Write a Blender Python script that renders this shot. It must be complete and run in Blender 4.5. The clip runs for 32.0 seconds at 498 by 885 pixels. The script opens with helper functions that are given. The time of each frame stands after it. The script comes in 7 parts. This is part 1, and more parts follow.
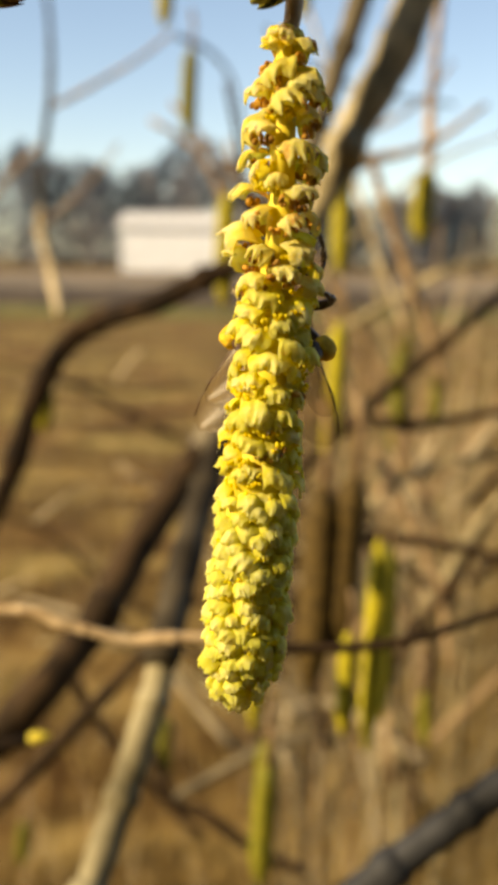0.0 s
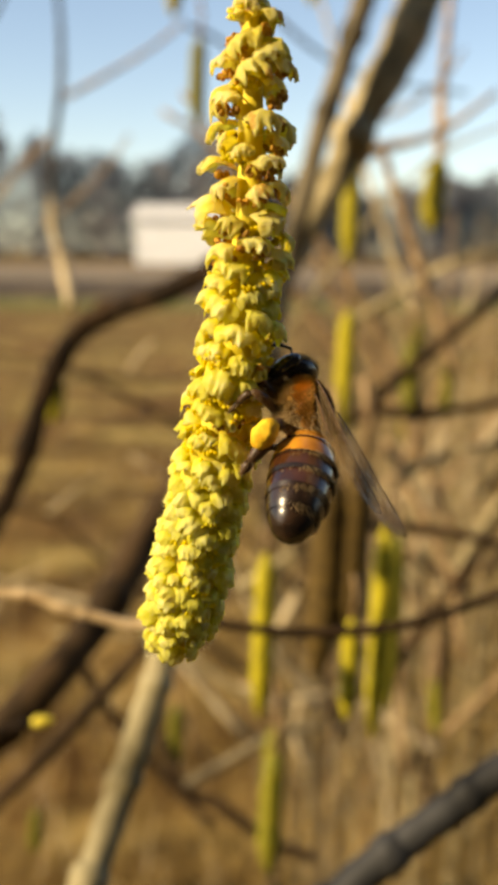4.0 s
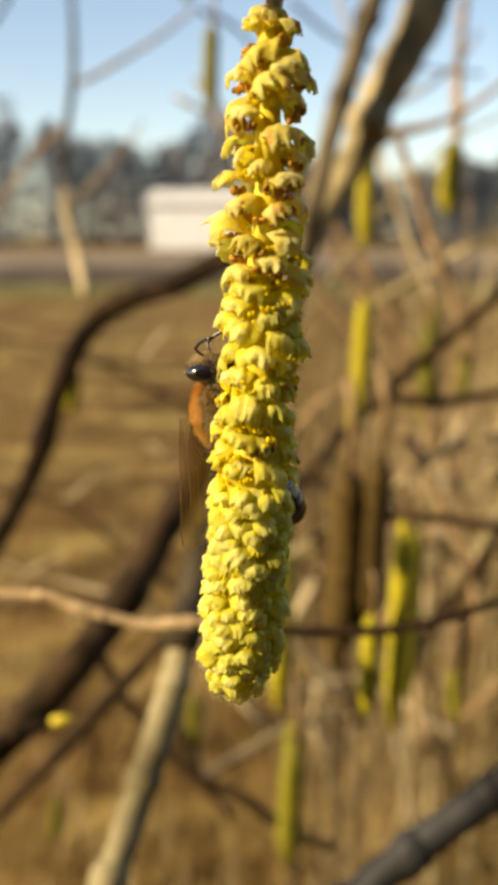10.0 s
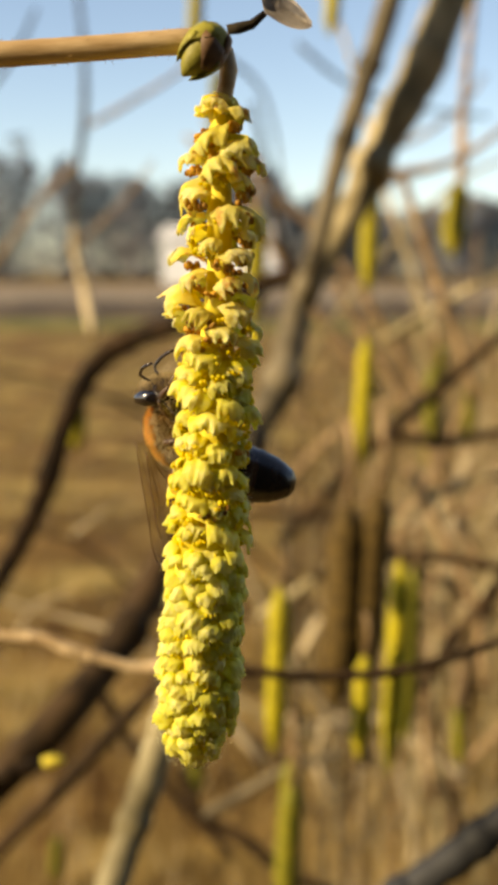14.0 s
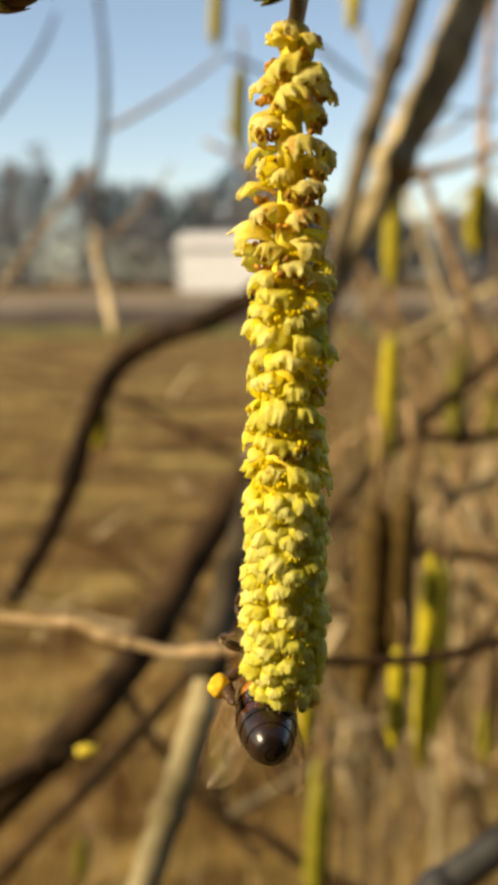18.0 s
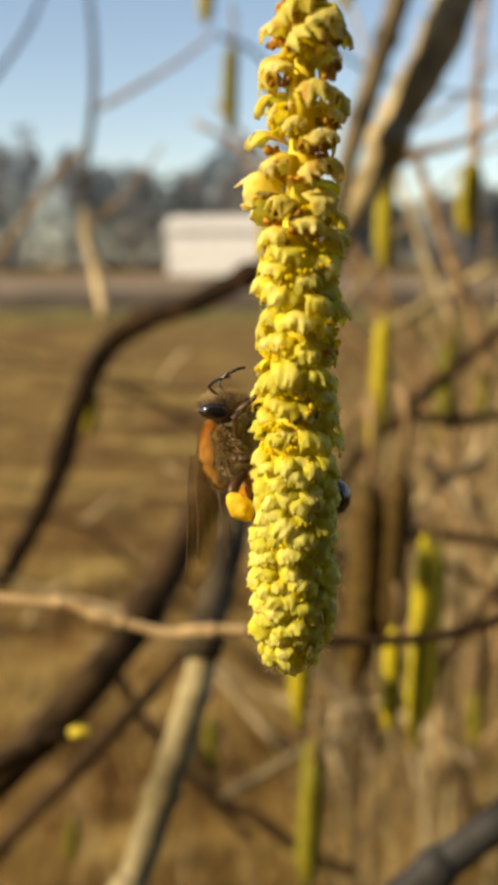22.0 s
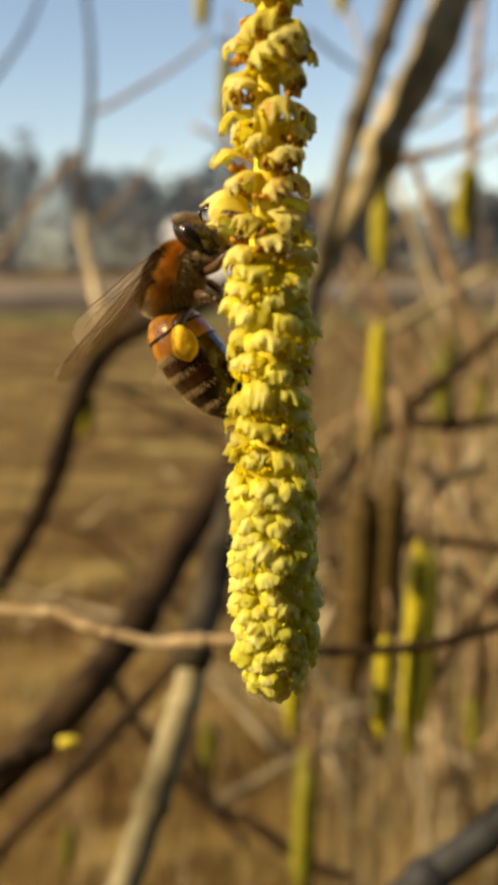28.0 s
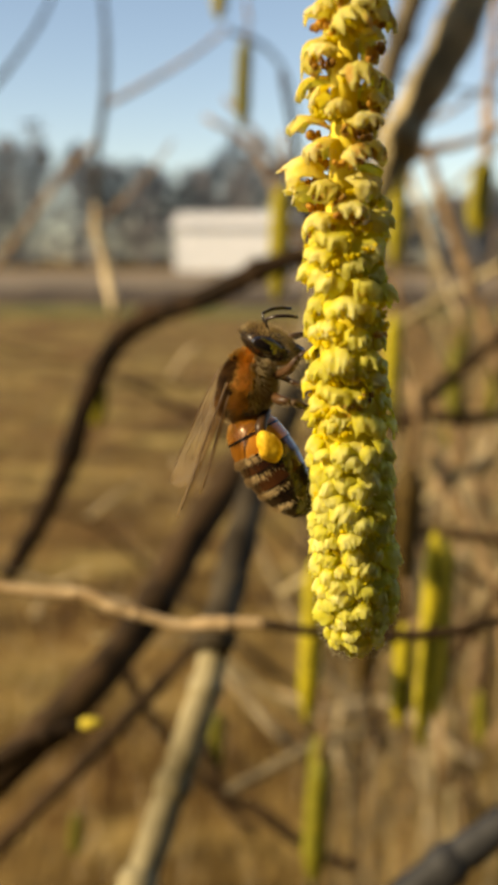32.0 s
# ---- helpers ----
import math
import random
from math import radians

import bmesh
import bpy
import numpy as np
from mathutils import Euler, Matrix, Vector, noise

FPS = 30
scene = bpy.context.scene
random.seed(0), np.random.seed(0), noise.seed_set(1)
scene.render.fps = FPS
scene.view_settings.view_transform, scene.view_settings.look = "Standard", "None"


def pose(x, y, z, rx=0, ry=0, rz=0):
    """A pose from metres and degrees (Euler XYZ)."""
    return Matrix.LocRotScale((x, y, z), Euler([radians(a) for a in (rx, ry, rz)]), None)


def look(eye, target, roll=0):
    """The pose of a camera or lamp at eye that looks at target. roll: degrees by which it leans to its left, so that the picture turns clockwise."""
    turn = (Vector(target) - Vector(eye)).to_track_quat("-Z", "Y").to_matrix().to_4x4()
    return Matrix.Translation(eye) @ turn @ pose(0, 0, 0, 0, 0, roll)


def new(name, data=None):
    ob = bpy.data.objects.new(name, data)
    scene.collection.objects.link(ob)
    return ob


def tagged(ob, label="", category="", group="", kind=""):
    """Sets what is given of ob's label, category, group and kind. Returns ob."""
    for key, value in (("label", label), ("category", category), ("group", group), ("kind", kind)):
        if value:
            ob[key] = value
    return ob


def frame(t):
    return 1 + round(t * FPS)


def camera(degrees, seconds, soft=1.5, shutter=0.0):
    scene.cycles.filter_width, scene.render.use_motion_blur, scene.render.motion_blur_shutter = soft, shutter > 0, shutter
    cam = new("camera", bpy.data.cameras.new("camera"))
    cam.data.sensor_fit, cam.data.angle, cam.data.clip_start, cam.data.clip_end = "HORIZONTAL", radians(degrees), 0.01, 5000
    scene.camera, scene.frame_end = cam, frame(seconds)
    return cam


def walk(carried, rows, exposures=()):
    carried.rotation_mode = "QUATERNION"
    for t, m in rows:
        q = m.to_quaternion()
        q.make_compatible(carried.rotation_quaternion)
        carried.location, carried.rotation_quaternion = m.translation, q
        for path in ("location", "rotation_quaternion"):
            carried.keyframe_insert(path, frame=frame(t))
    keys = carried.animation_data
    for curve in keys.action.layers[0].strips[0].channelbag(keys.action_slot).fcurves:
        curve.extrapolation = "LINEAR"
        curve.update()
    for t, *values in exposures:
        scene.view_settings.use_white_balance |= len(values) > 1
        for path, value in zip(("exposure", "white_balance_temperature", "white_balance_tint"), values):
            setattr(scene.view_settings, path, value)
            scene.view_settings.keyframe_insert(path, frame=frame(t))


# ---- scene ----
cam = camera(28.0, 32.0, soft=4.4)
cam.data.dof.use_dof = True
cam.data.dof.focus_distance = 0.0645
cam.data.dof.aperture_fstop = 56.0
walk(cam, [
    (0, pose(-0.00234, -0.00194, 1.40113, 79.65, -0.8, -2.03)), (0.5, pose(-0.00098, -0.00191, 1.4011, 80.17, -0.61, -2.02)),
    (1, pose(-0.00096, -0.00237, 1.4009, 80.26, -0.87, -1.83)), (1.5, pose(-0.00264, -0.00099, 1.4006, 79.55, -0.75, -1.39)),
    (2, pose(-0.00019, 0.00068, 1.4006, 78.69, -0.45, -1.26)), (2.5, pose(-0.00026, -0.00047, 1.40083, 78.95, -0.39, -1.31)),
    (3, pose(-0.00067, -0.00164, 1.4005, 79.4, -0.36, -1.2)), (3.5, pose(0.00051, -0.00268, 1.3997, 79.28, -0.45, -1.24)),
    (5.5, pose(0.00017, -0.0019, 1.40102, 78.97, -0.5, -1.14)), (6, pose(-0.00141, -0.00102, 1.40029, 78.8, -0.39, -1.23)),
    (6.5, pose(-0.0001, -0.00195, 1.40101, 78.94, -0.5, -1.32)), (7, pose(0.00006, -0.00163, 1.40116, 79.08, -0.41, -1.2)),
    (7.5, pose(-0.00005, -0.00108, 1.40191, 79.32, -0.12, -0.96)), (8, pose(0.00111, -0.00038, 1.40179, 79.26, 0.05, -0.85)),
    (8.5, pose(0.00105, -0.00055, 1.40142, 79.07, 0.13, -0.67)), (9, pose(-0.00094, -0.0009, 1.40073, 78.67, 0.19, -0.18)),
    (9.5, pose(-0.00057, -0.00042, 1.40081, 78.46, 0.06, -0.42)), (10, pose(0.00034, -0.00027, 1.40197, 78.32, 0.14, -0.4)),
    (10.5, pose(0.00108, -0.00016, 1.40261, 78.63, 0.17, -0.46)), (11, pose(0.00191, -0.00016, 1.40279, 79.03, 0.09, -0.65)),
    (11.5, pose(0.0002, -0.00057, 1.40271, 79.31, -0.1, -0.23)), (12, pose(-0.00243, -0.00044, 1.40206, 79.72, -0.11, 0.14)),
    (12.5, pose(-0.00243, -0.00026, 1.40186, 79.38, -0.1, 0.23)), (13, pose(0.00064, -0.00163, 1.40391, 79.79, -0.09, 0.1)),
    (13.5, pose(0.00329, -0.0016, 1.40392, 80.11, -0.14, 0.26)), (14, pose(0.00404, -0.00257, 1.4043, 80.29, -0.09, 0.25)),
    (14.5, pose(0.00201, -0.00249, 1.40317, 80.48, -0.11, 0.76)), (15, pose(0.00143, -0.00231, 1.4031, 80.7, 0.06, 0.94)),
    (15.5, pose(-0.00013, -0.00232, 1.40293, 81.03, 0.24, 0.96)), (17.5, pose(0.00118, -0.00239, 1.401, 81.08, 0.34, 1.19)),
    (18, pose(0.00067, -0.00163, 1.39987, 80.67, 0.33, 1.2)), (18.5, pose(-0.00025, -0.00115, 1.39919, 80.26, 0.4, 1.05)),
    (19, pose(0.00045, 0.00055, 1.39879, 79.89, 0.41, 0.54)), (19.5, pose(0.00088, 0.00071, 1.39892, 79.85, 0.21, 0.14)),
    (20, pose(-0.00102, 0.00209, 1.39749, 79.5, 0.23, 0.3)), (20.5, pose(-0.00239, 0.00261, 1.39684, 79.19, 0.1, 0.1)),
    (21, pose(-0.00037, 0.00102, 1.39767, 79.35, 0.06, 0.15)), (21.5, pose(0.0007, -0.00057, 1.39846, 79.82, 0.1, 0.34)),
    (22, pose(-0.00061, 0.00094, 1.39818, 79.76, 0.21, 0.57)), (22.5, pose(-0.0016, 0.00268, 1.39739, 79.56, 0.15, 0.63)),
    (23, pose(-0.00255, 0.00275, 1.39653, 79.39, 0.05, 0.78)), (23.5, pose(-0.00299, 0.00195, 1.39594, 79.26, 0.13, 0.88)),
    (24, pose(-0.00297, 0.00245, 1.39617, 79.21, 0.21, 0.86)), (24.5, pose(-0.00269, 0.00322, 1.39753, 79.19, 0.22, 0.76)),
    (25, pose(0.00198, 0.00275, 1.39816, 79.24, 0.62, 0.6)), (25.5, pose(0.00286, 0.00188, 1.39816, 79.46, 0.69, 0.82)),
    (27.5, pose(-0.00092, 0.00206, 1.39996, 79.64, 0.15, 0.74)), (28, pose(0.00143, 0.00194, 1.39909, 79.92, 0.26, 0.56)),
    (28.5, pose(0.00063, 0.00257, 1.39785, 79.66, 0.21, 0.69)), (29, pose(-0.00065, 0.00274, 1.39711, 79.52, 0.1, 0.54)),
    (29.5, pose(-0.00109, 0.00223, 1.39752, 79.09, 0.01, 0.9)), (30, pose(0.00218, 0.00178, 1.39803, 78.89, 0.23, 0.67)),
    (30.5, pose(0.00402, 0.00047, 1.39959, 79.12, 0.46, 0.76)), (31, pose(0.00301, 0.0001, 1.39868, 79.29, 0.45, 0.77)),
    (31.5, pose(0.00088, 0.00113, 1.39768, 79.38, 0.21, 0.77)), (32, pose(-0.0025, 0.00104, 1.3974, 79.6, -0.42, 0.99)),
], exposures=[(0, 0.50, 7650, 12), (6, 0.50, 7650, 12), (13, 0.53, 7650, 12), (20, 0.36, 7650, 12), (32, 0.32, 7650, 12)])

# ---- world and light ----
SUN_ELEV, SUN_AZ = 31.0, 249.0        # degrees; the bearing is counted from +y towards +x
world = bpy.data.worlds.new("sky")
scene.world = world
world.use_nodes = True
_wn = world.node_tree.nodes
_sky = _wn.new("ShaderNodeTexSky")
_sky.sky_type, _sky.sun_disc = "NISHITA", False
_sky.sun_elevation, _sky.sun_rotation = radians(SUN_ELEV), radians(SUN_AZ)
_sky.air_density, _sky.dust_density, _sky.ozone_density = 0.9, 0.45, 1.6
_wn["Background"].inputs["Strength"].default_value = 0.14
world.node_tree.links.new(_sky.outputs["Color"], _wn["Background"].inputs["Color"])
sun = new("sun", bpy.data.lights.new("sun", "SUN"))
sun.data.energy, sun.data.angle, sun.data.color = 5.0, radians(0.55), (1.0, 0.85, 0.57)
_sd = Vector((math.sin(radians(SUN_AZ)) * math.cos(radians(SUN_ELEV)), math.cos(radians(SUN_AZ)) * math.cos(radians(SUN_ELEV)), math.sin(radians(SUN_ELEV))))
sun.matrix_world = look(_sd * 30, (0, 0, 0))


# ---- materials ----
def material(name, base, second, rough=0.7, scale=200.0, detail=4.0, bump=0.2, fine=0.0, translucent=0.0, coat=0.0, metal=0.0, spread=(0.35, 0.65), stretch=(1, 1, 1), vary=0.0, third=None, spec=0.3):
    """A two- or three-tone noise surface with bump; scale is in waves a metre."""
    m = bpy.data.materials.new(name)
    m.use_nodes = True
    nt = m.node_tree
    n, l = nt.nodes, nt.links
    p = n["Principled BSDF"]
    co = n.new("ShaderNodeTexCoord")
    mp = n.new("ShaderNodeMapping")
    mp.inputs["Scale"].default_value = stretch
    l.new(co.outputs["Object"], mp.inputs["Vector"])
    a = n.new("ShaderNodeTexNoise")
    a.inputs["Scale"].default_value, a.inputs["Detail"].default_value = scale, detail
    l.new(mp.outputs["Vector"], a.inputs["Vector"])
    r = n.new("ShaderNodeValToRGB")
    r.color_ramp.elements[0].position, r.color_ramp.elements[1].position = spread
    r.color_ramp.elements[0].color, r.color_ramp.elements[1].color = (*base, 1), (*second, 1)
    if third:
        e = r.color_ramp.elements.new((spread[0] + spread[1]) / 2)
        e.color = (*third, 1)
    l.new(a.outputs["Fac"], r.inputs["Fac"])
    colour = r.outputs["Color"]
    if vary:
        oi = n.new("ShaderNodeObjectInfo")
        mr = n.new("ShaderNodeMapRange")
        mr.inputs["To Min"].default_value, mr.inputs["To Max"].default_value = 1 - vary, 1 + vary * 0.6
        l.new(oi.outputs["Random"], mr.inputs["Value"])
        hs = n.new("ShaderNodeHueSaturation")
        l.new(mr.outputs["Result"], hs.inputs["Value"])
        l.new(colour, hs.inputs["Color"])
        colour = hs.outputs["Color"]
    l.new(colour, p.inputs["Base Color"])
    p.inputs["Roughness"].default_value = rough
    p.inputs["Metallic"].default_value = metal
    p.inputs["Coat Weight"].default_value = coat
    p.inputs["Specular IOR Level"].default_value = spec
    if bump:
        b = n.new("ShaderNodeTexNoise")
        b.inputs["Scale"].default_value, b.inputs["Detail"].default_value = fine or scale * 4, 3
        l.new(mp.outputs["Vector"], b.inputs["Vector"])
        bm_ = n.new("ShaderNodeBump")
        bm_.inputs["Strength"].default_value = bump
        bm_.inputs["Distance"].default_value = 0.3 / (fine or scale * 4)
        l.new(b.outputs["Fac"], bm_.inputs["Height"])
        l.new(bm_.outputs["Normal"], p.inputs["Normal"])
    if translucent:
        t = n.new("ShaderNodeBsdfTranslucent")
        l.new(colour, t.inputs["Color"])
        mx = n.new("ShaderNodeMixShader")
        mx.inputs["Fac"].default_value = translucent
        l.new(p.outputs["BSDF"], mx.inputs[1])
        l.new(t.outputs["BSDF"], mx.inputs[2])
        l.new(mx.outputs["Shader"], n["Material Output"].inputs["Surface"])
    return m


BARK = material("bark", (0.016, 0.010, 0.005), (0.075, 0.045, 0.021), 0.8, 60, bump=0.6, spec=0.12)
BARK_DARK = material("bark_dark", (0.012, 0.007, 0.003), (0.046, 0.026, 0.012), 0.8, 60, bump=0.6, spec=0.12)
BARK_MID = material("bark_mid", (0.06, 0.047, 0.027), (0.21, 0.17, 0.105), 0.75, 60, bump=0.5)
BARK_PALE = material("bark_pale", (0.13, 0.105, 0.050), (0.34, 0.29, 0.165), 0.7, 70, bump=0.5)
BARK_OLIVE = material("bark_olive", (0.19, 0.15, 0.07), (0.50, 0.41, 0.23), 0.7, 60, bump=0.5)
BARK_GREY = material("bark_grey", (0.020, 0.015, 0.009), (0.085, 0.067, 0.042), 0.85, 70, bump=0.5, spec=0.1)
BARK_SMOOTH = material("bark_smooth", (0.012, 0.012, 0.012), (0.042, 0.042, 0.044), 0.6, 50, bump=0.4, spec=0.2)
BARK_TAN = material("bark_tan", (0.17, 0.105, 0.05), (0.42, 0.285, 0.15), 0.7, 90, bump=0.4)
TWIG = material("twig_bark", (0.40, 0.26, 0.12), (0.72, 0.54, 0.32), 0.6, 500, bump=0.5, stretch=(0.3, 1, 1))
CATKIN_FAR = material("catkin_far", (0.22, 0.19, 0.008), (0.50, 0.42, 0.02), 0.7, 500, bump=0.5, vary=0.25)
# darker, greener than catkin_far; on some catkins it paints in their shade
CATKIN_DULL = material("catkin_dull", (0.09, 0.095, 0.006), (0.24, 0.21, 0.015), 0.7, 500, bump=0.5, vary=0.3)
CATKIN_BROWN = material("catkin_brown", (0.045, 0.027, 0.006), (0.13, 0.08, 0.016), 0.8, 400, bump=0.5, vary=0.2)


def bract_material(name, deep, body, lip, spot, spots, scale, see_through):
    """A fleshy scale: deep yellow at its foot, a sunlit highlight painted into its downy cream brow, with withered
    spots.
    """
    m = material(name, deep, body, 0.6, scale, bump=1.0, fine=1900, translucent=see_through, spread=(0.34, 0.6), vary=0.12)
    n, l = m.node_tree.nodes, m.node_tree.links
    p = n["Principled BSDF"]
    old = p.inputs["Base Color"].links[0].from_socket
    sep = n.new("ShaderNodeSeparateXYZ")
    l.new(n["Texture Coordinate"].outputs["Generated"], sep.inputs["Vector"])
    grain = n.new("ShaderNodeTexNoise")
    grain.inputs["Scale"].default_value = 1500
    l.new(n["Texture Coordinate"].outputs["Object"], grain.inputs["Vector"])
    add = n.new("ShaderNodeMath")
    add.operation = "MULTIPLY_ADD"
    add.inputs[1].default_value = 0.45
    l.new(grain.outputs["Fac"], add.inputs[0])
    l.new(sep.outputs["X"], add.inputs[2])
    # cream on the outermost bulge paints the sun's highlight there
    edge = n.new("ShaderNodeMapRange")
    edge.inputs["From Min"].default_value, edge.inputs["From Max"].default_value = 0.82, 1.2
    edge.inputs["To Min"].default_value, edge.inputs["To Max"].default_value = 0.0, 0.9
    l.new(add.outputs["Value"], edge.inputs["Value"])
    mix = n.new("ShaderNodeMixRGB")
    mix.inputs[2].default_value = (*lip, 1)
    oi = n.new("ShaderNodeObjectInfo")
    brow_amount = n.new("ShaderNodeMapRange")
    brow_amount.inputs["To Min"].default_value, brow_amount.inputs["To Max"].default_value = 0.05, 0.65
    l.new(oi.outputs["Random"], brow_amount.inputs["Value"])
    share = n.new("ShaderNodeMath")
    share.operation = "MULTIPLY"
    l.new(edge.outputs["Result"], share.inputs[0])
    l.new(brow_amount.outputs["Result"], share.inputs[1])
    l.new(share.outputs["Value"], mix.inputs["Fac"])
    l.new(old, mix.inputs[1])
    blot = n.new("ShaderNodeTexNoise")
    blot.inputs["Scale"].default_value, blot.inputs["Detail"].default_value = 620, 3
    shift = n.new("ShaderNodeVectorMath")
    shift.operation = "ADD"
    l.new(n["Texture Coordinate"].outputs["Object"], shift.inputs[0])
    l.new(oi.outputs["Random"], shift.inputs[1])
    l.new(shift.outputs["Vector"], blot.inputs["Vector"])
    cut = n.new("ShaderNodeMapRange")
    cut.inputs["From Min"].default_value, cut.inputs["From Max"].default_value = 0.70 - spots, 0.78 - spots
    cut.inputs["To Max"].default_value = 0.8
    l.new(blot.outputs["Fac"], cut.inputs["Value"])
    mix2 = n.new("ShaderNodeMixRGB")
    mix2.inputs[2].default_value = (*spot, 1)
    l.new(cut.outputs["Result"], mix2.inputs["Fac"])
    l.new(mix.outputs["Color"], mix2.inputs[1])
    l.new(mix2.outputs["Color"], p.inputs["Base Color"])
    p.inputs["Subsurface Weight"].default_value = 0.55
    p.inputs["Subsurface Radius"].default_value = (1.0, 0.85, 0.22)
    p.inputs["Subsurface Scale"].default_value = 0.0005
    for t in n:
        if t.type == "BSDF_TRANSLUCENT":
            l.new(mix2.outputs["Color"], t.inputs["Color"])
    return m


BRACT_TOP = bract_material("bract_open", (0.95, 0.80, 0.10), (0.97, 0.91, 0.28), (0.99, 0.97, 0.72), (0.72, 0.36, 0.06), 0.09, 450, 0.5)
BRACT_MID = bract_material("bract_mid", (0.90, 0.81, 0.03), (0.96, 0.91, 0.14), (0.99, 0.97, 0.66), (0.84, 0.58, 0.10), 0.06, 520, 0.5)
BRACT_LOW = bract_material("bract_closed", (0.87, 0.80, 0.03), (0.95, 0.91, 0.13), (0.98, 0.96, 0.60), (0.72, 0.58, 0.08), 0.05, 700, 0.45)
ANTHER = material("anther", (0.88, 0.70, 0.012), (0.95, 0.86, 0.05), 0.45, 900, bump=0.3, translucent=0.5, vary=0.2)
ANTHER_OLD = material("anther_spent", (0.26, 0.08, 0.01), (0.80, 0.46, 0.05), 0.6, 800, bump=0.3, translucent=0.25, vary=0.3)
DOWN = material("catkin_down", (0.80, 0.78, 0.45), (0.90, 0.88, 0.62), 0.7, 900, bump=0.0, translucent=0.5)
RACHIS = material("rachis", (0.70, 0.55, 0.03), (0.86, 0.74, 0.10), 0.7, 500, bump=0.3)
BUD_GREEN = material("bud_green", (0.07, 0.07, 0.012), (0.30, 0.27, 0.035), 0.55, 300, bump=0.3)
BUD_YELLOW = material("bud_yellow", (0.55, 0.42, 0.03), (0.80, 0.66, 0.08), 0.6, 300, bump=0.3)
DEAD_LEAF = material("dead_leaf", (0.22, 0.19, 0.17), (0.62, 0.56, 0.50), 0.7, 500, bump=0.4, translucent=0.2)
BUD_BROWN = material("bud_brown", (0.06, 0.03, 0.015), (0.20, 0.11, 0.05), 0.6, 400, bump=0.3)


# ---- mesh helpers ----
def to_mesh(name, bm, mat, smooth=True):
    me = bpy.data.meshes.new(name)
    bm.to_mesh(me)
    bm.free()
    me.materials.append(mat)
    if smooth:
        me.polygons.foreach_set("use_smooth", [True] * len(me.polygons))
    return me


def part(name, bm, mat, parent, label="", smooth=True):
    ob = new(name, to_mesh(name, bm, mat, smooth))
    ob.parent = parent
    return tagged(ob, label)


def empty(name, m=None):
    ob = new(name)
    ob.empty_display_size = 0.002
    if m is not None:
        ob.matrix_world = m
    return ob


def frames_along(points):
    pts = [Vector(p) for p in points]
    out, side = [], None
    for i, p in enumerate(pts):
        d = (pts[min(i + 1, len(pts) - 1)] - pts[max(i - 1, 0)]).normalized()
        if side is None:
            side = d.cross(Vector((0.3, 0.2, 0.93)) if abs(d.z) < 0.8 else Vector((0, 1, 0))).normalized()
        side = (side - d * side.dot(d)).normalized()
        out.append((p, side, d.cross(side)))
    return out


def tube(bm, points, radii, seg=10, wobble=0.0, rnd=None, cap=True):
    """A swept round tube with one radius a point."""
    rings = []
    for (p, u, v), r in zip(frames_along(points), radii):
        ring = []
        for k in range(seg):
            a = 2 * math.pi * k / seg
            rr = r * (1 + (rnd.uniform(-wobble, wobble) if rnd else 0))
            ring.append(bm.verts.new(p + u * (math.cos(a) * rr) + v * (math.sin(a) * rr)))
        rings.append(ring)
    for a, b in zip(rings, rings[1:]):
        for k in range(seg):
            bm.faces.new((a[k], a[(k + 1) % seg], b[(k + 1) % seg], b[k]))
    if cap:
        bm.faces.new(rings[0][::-1])
        bm.faces.new(rings[-1])
    return bm


def smooth_line(points, per=5):
    """Catmull-Rom through tuples of equal length."""
    pts = [np.array(p, float) for p in points]
    pts = [2 * pts[0] - pts[1]] + pts + [2 * pts[-1] - pts[-2]]
    out = []
    for a, b, c, d in zip(pts, pts[1:], pts[2:], pts[3:]):
        for k in range(per):
            t = k / per
            out.append(0.5 * (2 * b + (c - a) * t + (2 * a - 5 * b + 4 * c - d) * t * t + (3 * b - a - 3 * c + d) * t ** 3))
    out.append(pts[-2])
    return out


def ellipsoid(bm, centre, radii, seg=16, rings=10, turn=None):
    m = Matrix.Translation(centre) @ (turn.to_4x4() if turn else Matrix.Identity(4)) @ Matrix.Diagonal((*radii, 1))
    return bmesh.ops.create_uvsphere(bm, u_segments=seg, v_segments=rings, radius=1, matrix=m)["verts"]


